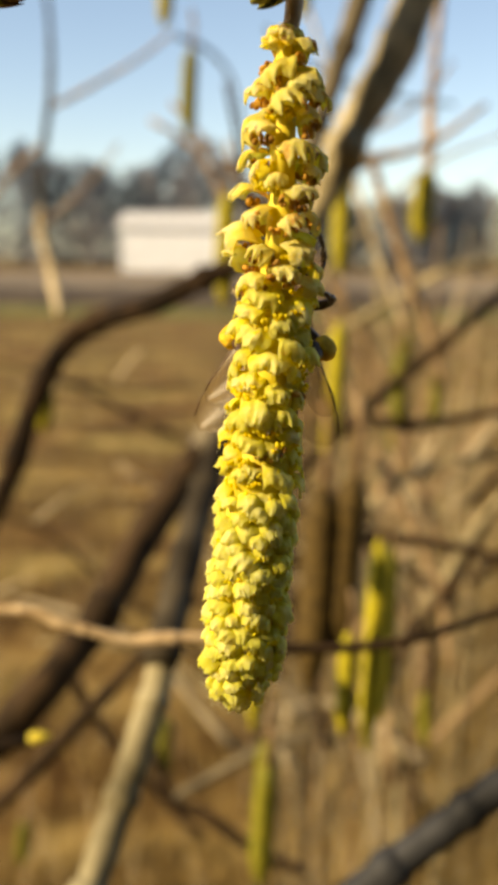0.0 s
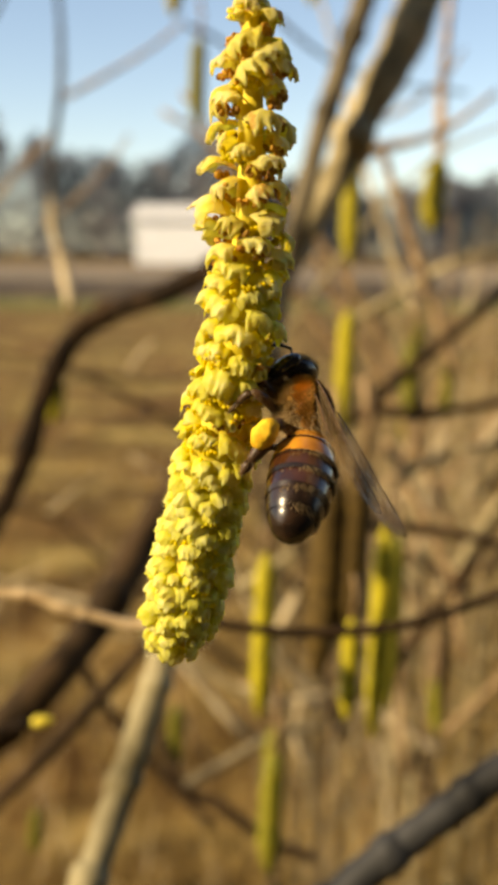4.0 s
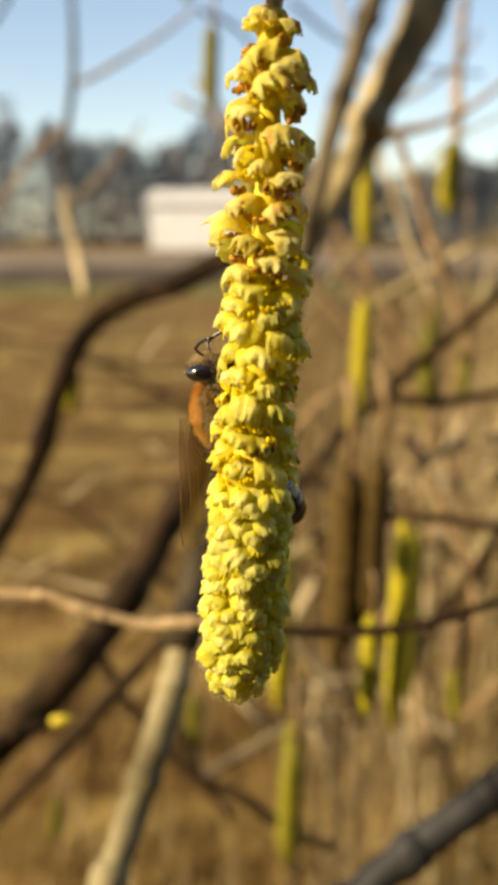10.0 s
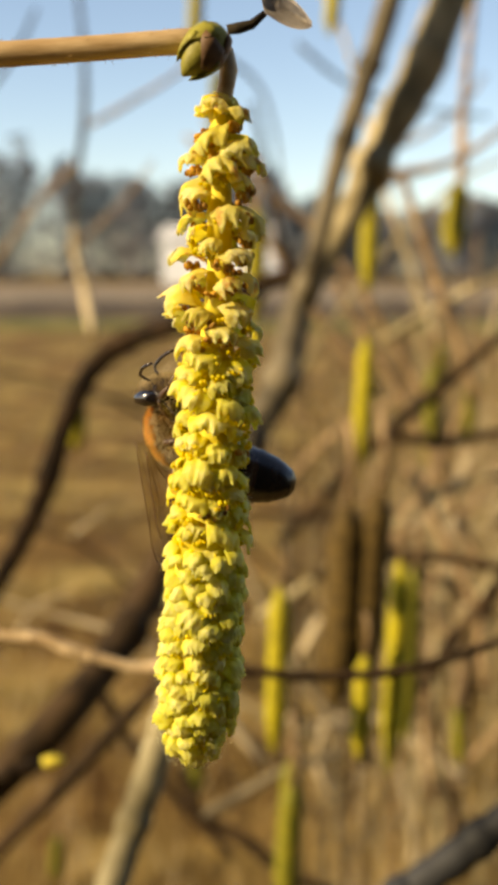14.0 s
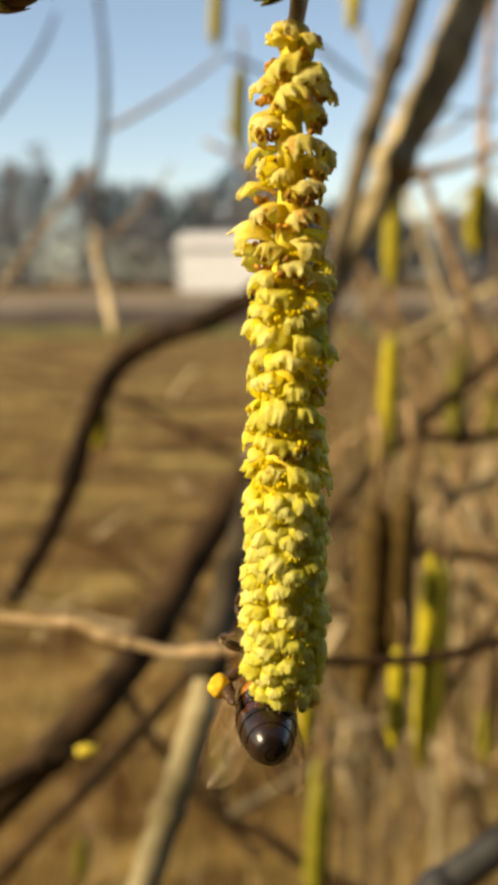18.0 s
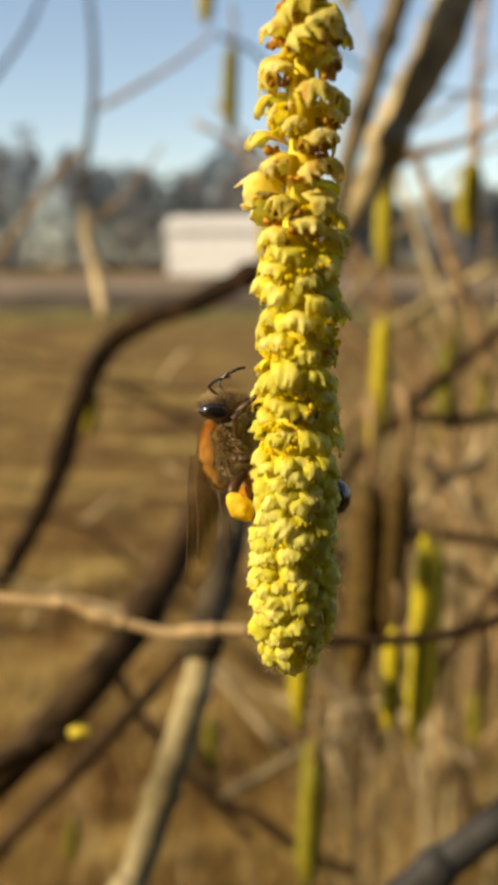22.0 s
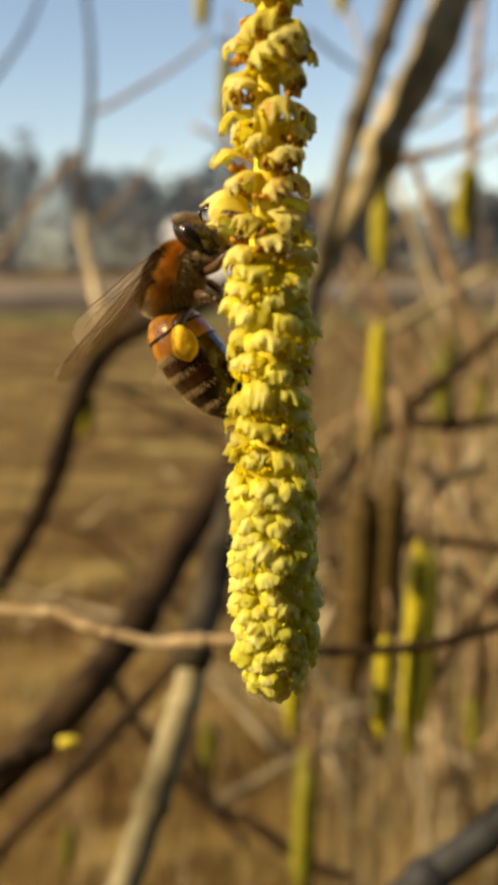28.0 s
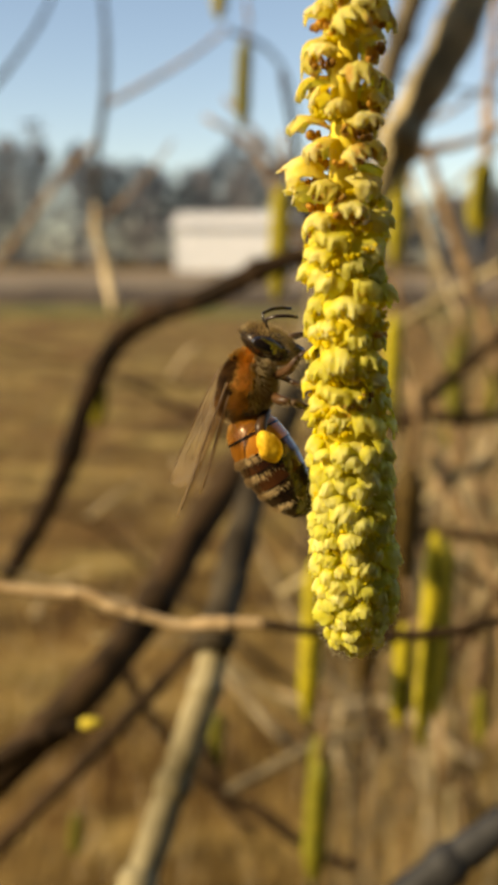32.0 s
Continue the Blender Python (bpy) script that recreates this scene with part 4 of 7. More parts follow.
def scaly_bud(parent, base, direction, length, radius, mats, seed):
    """A leaf bud wrapped in overlapping scales."""
    r = random.Random(seed)
    d = Vector(direction).normalized()
    b = bmesh.new()
    tube(b, [Vector(base) + d * length * k for k in (0, 0.12, 0.35, 0.62, 0.85, 1.0)], [radius * k for k in (0.55, 0.85, 0.95, 0.78, 0.42, 0.08)], 14)
    body = part("bud", b, mats[0], parent)
    side = d.cross(Vector((0, 1, 0.1))).normalized()
    up = d.cross(side)
    for k in range(6):
        a = k * 2.4 + r.uniform(-0.2, 0.2)
        n = side * math.cos(a) + up * math.sin(a)
        s = d.cross(n)
        v0 = 0.02 + 0.09 * k
        rows = []
        b = bmesh.new()
        for j in range(6):
            t = j / 5
            v = v0 + t * 0.5
            rr = radius * (1.02 + 0.03 * k * 0.3) * math.sin(math.pi * min(0.97, 0.22 + v * 0.72)) ** 0.7
            half = 1.15 * (1 - t ** 2.2)
            row_ = []
            for i2 in range(5):
                u = (i2 / 4 * 2 - 1) * half
                row_.append(b.verts.new(Vector(base) + d * length * v + (n * math.cos(u) + s * math.sin(u)) * rr))
            rows.append(row_)
        for p, q in zip(rows, rows[1:]):
            for i2 in range(4):
                b.faces.new((p[i2], p[i2 + 1], q[i2 + 1], q[i2]))
        bmesh.ops.remove_doubles(b, verts=b.verts[:], dist=1e-6)
        bmesh.ops.solidify(b, geom=b.faces[:], thickness=radius * 0.06)
        part("bud_scale", b, mats[1 + k % (len(mats) - 1)], body)


scaly_bud(twig, (0.0020, -0.0010, 0.0010), (-0.62, -0.25, -0.75), 0.0036, 0.00135, (BUD_GREEN, BUD_BROWN, BUD_GREEN, BUD_GREEN), 1)
scaly_bud(twig, (-0.0166, -0.0008, -0.0012), (0.95, -0.1, -0.05), 0.0036, 0.00075, (BUD_BROWN, BUD_BROWN, BUD_GREEN), 2)
b = bmesh.new()
tube(b, [(0.0022, 0.0006, 0.0002), (0.0025, 0.0003, -0.001), (0.0023, 0, -0.0022), (0.0020, 0, -0.0034)], [0.0006, 0.00058, 0.00052, 0.00055], 10, 0.06, rnd)
part("peduncle", b, TWIG, twig, "short tan stalk of the catkin")
b = bmesh.new()
tube(b, [(0.0024, 0.0004, 0.0014), (0.0031, 0.0004, 0.0015), (0.0039, 0.0005, 0.0017), (0.0047, 0.0006, 0.0024)], [0.00028, 0.00034, 0.0003, 0.0002], 8, 0.2, rnd)
part("leaf_stalk", b, BARK_GREY, twig, "withered grey leaf stalk")
b = bmesh.new()
grid = []
for i in range(9):
    u = i / 8
    half = 0.0010 * math.sin(math.pi * (0.12 + 0.86 * u)) ** 0.7
    row_ = []
    for j in range(7):
        w = j / 6 * 2 - 1
        fold = 0.0006 * abs(w) * (1 - 0.4 * u) + 0.00015 * math.sin(5 * u + 4 * w)
        row_.append(b.verts.new((0.0046 + 0.0030 * u - 0.3 * half * w, 0.0006 - fold, 0.0027 - 0.0010 * u * u + half * w)))
    grid.append(row_)
for p, q in zip(grid, grid[1:]):
    for j in range(6):
        b.faces.new((p[j], p[j + 1], q[j + 1], q[j]))
bmesh.ops.solidify(b, geom=b.faces[:], thickness=0.00006)
part("withered_leaf", b, DEAD_LEAF, twig, "curled grey withered leaf")

# ---- the bee ----
BM = 0.00112
FUR = material("bee_fur", (0.50, 0.26, 0.04), (0.86, 0.56, 0.17), 0.8, 700, bump=0.0, spec=0.1, translucent=0.5)
FUR_PALE = material("bee_fur_pale", (0.42, 0.32, 0.16), (0.70, 0.57, 0.36), 0.8, 700, bump=0.0, spec=0.1, translucent=0.35)
FUR_DARK = material("bee_fur_dark", (0.030, 0.015, 0.006), (0.12, 0.055, 0.015), 0.8, 700, bump=0.0, spec=0.1)
CHITIN = material("bee_chitin", (0.010, 0.006, 0.004), (0.030, 0.015, 0.008), 0.27, 900, bump=0.12, spec=0.5)
THORAX = material("bee_thorax", (0.10, 0.05, 0.012), (0.24, 0.125, 0.03), 0.9, 900, bump=0.3, spec=0.1)
FUR_BAND = material("bee_hair_band", (0.34, 0.23, 0.10), (0.60, 0.46, 0.26), 0.8, 700, bump=0.0, spec=0.1, translucent=0.3)
AMBER = material("bee_amber", (0.28, 0.095, 0.008), (0.60, 0.26, 0.03), 0.25, 420, bump=0.12, spec=0.55, coat=0.3)
AMBER_DARK = material("bee_brown", (0.022, 0.008, 0.004), (0.075, 0.026, 0.008), 0.17, 420, bump=0.12, spec=0.55, coat=0.3)
EYE = material("bee_eye", (0.006, 0.005, 0.005), (0.015, 0.010, 0.009), 0.1, 900, bump=0.0, spec=0.8, coat=0.5)
LEG = material("bee_leg", (0.03, 0.016, 0.009), (0.10, 0.05, 0.02), 0.4, 900, bump=0.1)
POLLEN = material("pollen", (0.62, 0.34, 0.012), (0.84, 0.55, 0.04), 0.75, 1800, bump=0.8, fine=4200)


def wing_material():
    m = bpy.data.materials.new("wing_membrane")
    m.use_nodes = True
    n, l = m.node_tree.nodes, m.node_tree.links
    p = n["Principled BSDF"]
    p.inputs["Base Color"].default_value = (0.30, 0.22, 0.12, 1)
    p.inputs["Roughness"].default_value = 0.38
    t = n.new("ShaderNodeBsdfTransparent")
    t.inputs["Color"].default_value = (0.93, 0.88, 0.80, 1)
    mx = n.new("ShaderNodeMixShader")
    mx.inputs["Fac"].default_value = 0.25
    l.new(t.outputs["BSDF"], mx.inputs[1])
    l.new(p.outputs["BSDF"], mx.inputs[2])
    l.new(mx.outputs["Shader"], n["Material Output"].inputs["Surface"])
    return m


WING = wing_material()
WING_VEIN = material("wing_vein", (0.07, 0.035, 0.015), (0.13, 0.07, 0.03), 0.5, 900, bump=0.0)


def fur_mesh(name, centre, radii, count, length, mat, seed, keep=lambda d: True, parent=None, label="", back=0.5):
    """Many fine tapered hairs over an ellipsoid, combed towards the tail."""
    r = random.Random(seed)
    vs, fs = [], []
    while len(fs) < count * 3:
        d = Vector((r.gauss(0, 1), r.gauss(0, 1), r.gauss(0, 1))).normalized()
        if not keep(d):
            continue
        base = Vector(centre) + Vector((d.x * radii[0], d.y * radii[1], d.z * radii[2])) * 0.98
        nrm = Vector((d.x / radii[0], d.y / radii[1], d.z / radii[2])).normalized()
        tip = base + (nrm + Vector((-back, r.uniform(-0.4, 0.4), r.uniform(-0.4, 0.4)))).normalized() * length * r.uniform(0.6, 1.2)
        s = nrm.cross(Vector((0.3, 0.5, 0.8))).normalized() * 0.017 * BM
        w = nrm.cross(s).normalized() * 0.017 * BM
        k = len(vs)
        vs.extend([base + s, base - s * 0.5 + w, base - s * 0.5 - w, tip])
        fs.extend([(k, k + 1, k + 3), (k + 1, k + 2, k + 3), (k + 2, k, k + 3)])
    me = bpy.data.meshes.new(name)
    me.from_pydata(vs, [], fs)
    me.materials.append(mat)
    ob = new(name, me)
    ob.parent = parent
    tagged(ob, label, kind="stuff")
    return ob


bee = empty("honey_bee", Matrix.Translation((0.03, 0.0616, 1.39)))
tagged(bee, "brown and amber honey bee with orange pollen loads", "bee")
b = bmesh.new()
ellipsoid(b, (0, 0, 0), (2.0 * BM, 1.58 * BM, 1.55 * BM), 24, 16)
ellipsoid(b, (-1.2 * BM, 0, 0.45 * BM), (1.0 * BM, 1.2 * BM, 1.1 * BM), 16, 10)
thorax = part("thorax", b, THORAX, bee, "dark thorax under tawny fur")
fur_mesh("fur", (0, 0, 0), (2.0 * BM, 1.58 * BM, 1.55 * BM), 8500, 0.46 * BM, FUR, 1, lambda d: 0.1 < d.z + 0.2 * noise.noise(d * 5) < 0.62, thorax, "tawny orange fur")
fur_mesh("pale_fur", (0, 0, 0), (2.0 * BM, 1.58 * BM, 1.55 * BM), 5200, 0.44 * BM, FUR_PALE, 2, lambda d: d.z + 0.2 * noise.noise(d * 5) < 0.2 or d.x > 0.88, thorax, "pale fur below")


# dark back fur, its patch widened to paint in shade from the catkin
fur_mesh("dark_fur", (0, 0, 0), (2.0 * BM, 1.58 * BM, 1.55 * BM), 4200, 0.40 * BM, FUR_DARK, 5, lambda d: d.z + 0.2 * noise.noise(d * 5) > 0.56, thorax, "short dark fur on its back, partly shade put into the colour")

fur_mesh("hind_fur", (-1.2 * BM, 0, 0.45 * BM), (1.0 * BM, 1.2 * BM, 1.1 * BM), 900, 0.34 * BM, FUR_PALE, 6, lambda d: -0.4 < d.z < 0.55 and d.x < 0.3, thorax, "pale fur on its waist")
fur_mesh("waist_fur", (-1.2 * BM, 0, 0.45 * BM), (1.0 * BM, 1.2 * BM, 1.1 * BM), 1200, 0.36 * BM, FUR_DARK, 8, lambda d: d.z > 0.4 and d.x < 0.5, thorax, "short brown fur on its waist")

# head: wedge-shaped from the side, with large side eyes
b = bmesh.new()
ellipsoid(b, (0, 0, -0.35 * BM), (0.85 * BM, 1.55 * BM, 1.65 * BM), 20, 14)
tube(b, [(0.25 * BM, 0, -1.5 * BM), (0.35 * BM, 0, -2.3 * BM), (0.2 * BM, 0, -2.9 * BM)], [0.5 * BM, 0.3 * BM, 0.12 * BM], 8)
head = part("head", b, CHITIN, bee, "dark head with pale face hairs")
head.matrix_local = pose(2.7 * BM, 0, -0.15 * BM, 0, 12, 0) @ Matrix.Diagonal((1.03, 1.0, 1.03, 1))
for s in (-1, 1):
    b = bmesh.new()
    ellipsoid(b, (0.05 * BM, s * 1.18 * BM, -0.15 * BM), (0.52 * BM, 0.50 * BM, 1.05 * BM), 16, 12, Euler((s * -0.18, 0, 0)).to_matrix())
    part("eye", b, EYE, head, "glossy black eye")
    b = bmesh.new()
    tube(b, [(0.75 * BM, s * 0.35 * BM, 0.0), (1.1 * BM, s * 0.6 * BM, 0.4 * BM), (1.35 * BM, s * 0.75 * BM, 0.5 * BM), (1.75 * BM, s * 0.95 * BM, 0.1 * BM), (2.05 * BM, s * 1.1 * BM, -0.45 * BM), (2.2 * BM, s * 1.15 * BM, -0.95 * BM)], [0.09 * BM, 0.08 * BM, 0.095 * BM, 0.1 * BM, 0.1 * BM, 0.08 * BM], 7)
    part("antenna", b, CHITIN, head, "bent dark antenna")
    b = bmesh.new()
    tube(b, [(0.35 * BM, s * 0.5 * BM, -1.6 * BM), (0.5 * BM, s * 0.35 * BM, -2.1 * BM), (0.45 * BM, s * 0.08 * BM, -2.4 * BM)], [0.2 * BM, 0.16 * BM, 0.06 * BM], 7)
    part("mandible", b, AMBER_DARK, head)
fur_mesh("face_fur", (0, 0, -0.35 * BM), (0.85 * BM, 1.55 * BM, 1.65 * BM), 2600, 0.32 * BM, FUR_PALE, 3, lambda d: abs(d.y) < 0.8 and (d.x > -0.15 or d.z < 0), head, "pale face hairs", back=-0.3)

# abdomen: six overlapping rings
abdomen_profile = [(0.0, 0.4), (-0.32, 1.05), (-0.97, 1.52), (-1.94, 1.76), (-3.12, 1.82), (-4.2, 1.74), (-5.17, 1.52), (-6.03, 1.2), (-6.68, 0.78), (-7.0, 0.2)]


def abdomen_radius(x):
    xs = [-p[0] for p in abdomen_profile]
    return float(np.interp(-x, xs, [p[1] for p in abdomen_profile]))


b = bmesh.new()
xs = np.linspace(0, -6.95, 22)
tube(b, [(x * BM, 0, -0.02 * x * x * BM) for x in xs], [abdomen_radius(x) * 0.95 * BM for x in xs], 22)
abdomen = part("abdomen", b, CHITIN, bee, "striped amber and dark brown abdomen")
abdomen.matrix_local = pose(-1.75 * BM, 0, -0.1 * BM, 0, -14, 0)
cuts = [-0.15, -1.25, -2.4, -3.5, -4.6, -5.6, -6.8]
for k in range(6):
    b = bmesh.new()
    x0, x1 = cuts[k], cuts[k + 1] - 0.12
    mid = x0 + (x1 - x0) * (0.5 if k < 3 else 0.3)
    ring_x = [x0, x0 + (x1 - x0) * 0.2, mid, x0 + (x1 - x0) * 0.8, x1]
    tube(b, [(x * BM, 0, -0.02 * x * x * BM) for x in ring_x], [(abdomen_radius(x) * 1.0 + 0.02 + 0.05 * j / 4) * BM for j, x in enumerate(ring_x)], 26, cap=False)
    b.faces.ensure_lookup_table()
    below = [f.index for f in b.faces if f.calc_center_median().z + 0.02 * (f.calc_center_median().x / BM) ** 2 * BM < (0.95 if k < 2 else 0.5) * BM]
    t = part("tergite", b, AMBER if k < 2 else (AMBER_DARK if k < 4 else CHITIN), abdomen, "amber ring" if k < 2 else "dark brown ring")
    t.data.materials.append(AMBER_DARK if k < 4 else CHITIN)
    for q in below:
        t.data.polygons[q].material_index = 1
    # a dark hind edge and a pale hair band on each ring
    b = bmesh.new()
    e0, e1 = x1 + (0.12 if k < 2 else 0.3), x1 - 0.015
    tube(b, [(x * BM, 0, -0.02 * x * x * BM) for x in (e0, (e0 + e1) / 2, e1)], [(abdomen_radius(x) + 0.085) * BM for x in (e0, (e0 + e1) / 2, e1)], 26, cap=False)
    part("ring_edge", b, CHITIN, abdomen)
    if k != 1:
        r = random.Random(40 + k)
        vs, fs = [], []
        for q in range(800 if k else 500):
            a = 1.5708 + r.gauss(0, 0.5)
            x = x0 - (r.uniform(0.0, 0.45) if k else r.uniform(0.1, 1.0)) * r.uniform(0.5, 1)
            rr = abdomen_radius(x) + 0.06
            c = Vector((x * BM, math.cos(a) * rr * BM, math.sin(a) * rr * BM - 0.02 * x * x * BM))
            nrm = Vector((0, math.cos(a), math.sin(a)))
            s = nrm.cross(Vector((1, 0, 0))) * 0.02 * BM
            i0 = len(vs)
            vs.extend([c + s, c - s, c + (nrm * r.uniform(0.2, 0.6) + Vector((-1, r.uniform(-0.4, 0.4), r.uniform(-0.4, 0.4)))) * r.uniform(0.16, 0.36) * BM])
            fs.append((i0, i0 + 1, i0 + 2))
        me = bpy.data.meshes.new("hair_band")
        me.from_pydata(vs, [], fs)
        me.materials.append(FUR_BAND if k else FUR)
        o = new("hair_band", me)
        o.parent = abdomen
        tagged(o, "pale hair band" if k else "golden hairs", kind="stuff")


# legs: thigh, shin and foot, bent to clasp a rounded support
def leg(side, rows, widths, name, cut):
    """One leg: the thigh is the part, shin and jointed foot hang on it."""
    pts = smooth_line([(x * BM, side * y * BM, z * BM) for x, y, z in rows], 4)
    rad = [w[0] * BM for w in smooth_line([(w,) for w in widths], 4)]
    made = None
    for k, (i0, i1) in enumerate(zip((0, cut[0] * 4, cut[1] * 4), (cut[0] * 4, cut[1] * 4, len(pts) - 1))):
        b = bmesh.new()
        seg = pts[i0:i1 + 1]
        n = len(seg) - 1
        # each joint is slimmer at both ends
        tube(b, [tuple(p) for p in seg], [w * (0.62 + 0.48 * math.sin(math.pi * (0.12 + 0.8 * q / n))) for q, w in enumerate(rad[i0:i1 + 1])], 9)
        o = part(name if k == 0 else ("shin" if k == 1 else "foot"), b, LEG, made or bee)
        made = made or o
    r = random.Random(int(abs(rows[0][0]) * 100) + 7)
    vs, fs = [], []
    for q in range(240):
        i = r.randrange(2, len(pts) - 1)
        c = Vector(pts[i]).lerp(Vector(pts[i + 1]), r.random())
        d = Vector((r.gauss(0, 1), r.gauss(0, 1), r.gauss(0, 1))).normalized()
        w = d.cross(Vector((0.3, 0.5, 0.8))).normalized() * 0.012 * BM
        c += d * rad[i] * 0.8
        i0 = len(vs)
        vs.extend([c + w, c - w, c + (d + Vector((-0.5, 0, -0.3))) * r.uniform(0.14, 0.3) * BM])
        fs.append((i0, i0 + 1, i0 + 2))
    me = bpy.data.meshes.new("leg_hairs")
    me.from_pydata(vs, [], fs)
    me.materials.append(FUR_PALE)
    o = new("leg_hairs", me)
    o.parent = made
    tagged(o, "fine pale hairs", kind="stuff")
    return made


hind_legs = []
for s in (-1, 1):
    leg(s, [(1.0, 0.7, -1.2), (1.8, 1.7, -1.7), (2.7, 2.1, -2.0), (3.3, 1.9, -2.9), (3.8, 1.6, -3.4)], (0.26, 0.26, 0.22, 0.16, 0.10), "foreleg", (2, 3))
    leg(s, [(-0.1, 0.9, -1.3), (0.1, 2.3, -1.5), (0.3, 2.9, -2.0), (0.1, 2.6, -3.0), (0.0, 2.2, -3.7)], (0.26, 0.28, 0.24, 0.18, 0.10), "midleg", (2, 3))
    hind = leg(s, [(-1.0, 0.9, -1.3), (-1.7, 2.0, -0.9), (-2.2, 2.3, -1.1), (-3.0, 2.3, -1.9), (-3.7, 2.2, -2.8), (-4.2, 2.0, -3.5)], (0.28, 0.32, 0.36, 0.42, 0.32, 0.12), "hindleg", (2, 4))
    b = bmesh.new()
    ellipsoid(b, (-2.6 * BM, s * 2.80 * BM, -1.5 * BM), (0.98 * BM, 0.68 * BM, 0.66 * BM), 20, 14, Euler((0, radians(-40), 0)).to_matrix())
    for v in b.verts:
        v.co += noise.noise_vector(v.co * 1300 + Vector((s * 5.0, 0, 0))) * 0.16 * BM + noise.noise_vector(v.co * 4200) * 0.05 * BM
    hind_legs.append((hind, s))
    part("pollen_load", b, POLLEN, hind, "packed orange pollen")


def wing(name, side, root, length, width, seed):
    """A thin veined wing that points back along -x from its root."""
    b = bmesh.new()
    n, m_ = 28, 8
    grid = []
    for i in range(n + 1):
        u = i / n
        lead = -0.12 * width * math.sin(math.pi * u * 0.9)
        full = width * (0.16 + 0.84 * math.sin(math.pi * min(1, u * 0.62 + 0.05)) ** 0.9)
        chord = full * (1 if u < 0.78 else math.sqrt(max(0.0, 1 - ((u - 0.78) / 0.22) ** 2)) * 0.97 + 0.03)
        row_ = []
        for j in range(m_ + 1):
            w = j / m_
            row_.append(b.verts.new((-length * u, side * (0.02 * length * u + lead * 0.4 + width * 0.25 - (full - chord) * 0.42 - chord * w), 0.03 * width * math.sin(w * 9 + u * 6) + 0.05 * width * math.sin(math.pi * w))))
        grid.append(row_)
    for i in range(n):
        for j in range(m_):
            b.faces.new((grid[i][j], grid[i][j + 1], grid[i + 1][j + 1], grid[i + 1][j]))
    lines = []
    for w0, w1, u0, u1 in ((0, 0, 0, 0.95), (0.18, 0.22, 0.02, 0.7), (0.45, 0.5, 0.05, 0.8), (0.7, 0.85, 0.05, 0.65), (0.95, 1, 0.1, 0.4)):
        pts = []
        for k in range(8):
            u, w = u0 + (u1 - u0) * k / 7, w0 + (w1 - w0) * k / 7
            i, j = min(n - 1, int(u * n)), min(m_ - 1, int(w * m_))
            pts.append(grid[i][j].co.lerp(grid[i + 1][j + 1].co, 0.5 if w else 0.0).copy() + Vector((0, 0, 0.01 * BM)))
        lines.append(pts)
    for u0, w0, u1, w1 in ((0.35, 0.2, 0.45, 0.5), (0.6, 0.2, 0.66, 0.5), (0.5, 0.5, 0.56, 0.75)):
        a = grid[int(u0 * n)][int(w0 * m_)].co.copy()
        c = grid[int(u1 * n)][int(w1 * m_)].co.copy()
        lines.append([a, a.lerp(c, 0.5), c])
    o = part(name, b, WING, bee, "clear smoky wing")
    v = bmesh.new()
    for k, pts in enumerate(lines):
        tube(v, [tuple(p) for p in pts], [(0.036 if k == 0 else 0.016) * BM] * len(pts), 5)
    tagged(part("vein_net", v, WING_VEIN, o), kind="stuff")
    o.matrix_local = root
    return o


REST_FORE = {s: pose(0.2 * BM, s * 1.25 * BM, 1.35 * BM, s * 16, 9, s * -12) for s in (-1, 1)}
REST_HIND = {s: pose(-0.5 * BM, s * 1.3 * BM, 1.15 * BM, s * 14, 5, s * -16) for s in (-1, 1)}
wings = []
for s in (-1, 1):
    wings.append((wing("forewing", s, REST_FORE[s], 8.3 * BM, 2.8 * BM, 1), s, 0))
    wings.append((wing("hindwing", s, REST_HIND[s], 5.9 * BM, 1.8 * BM, 2), s, 1))



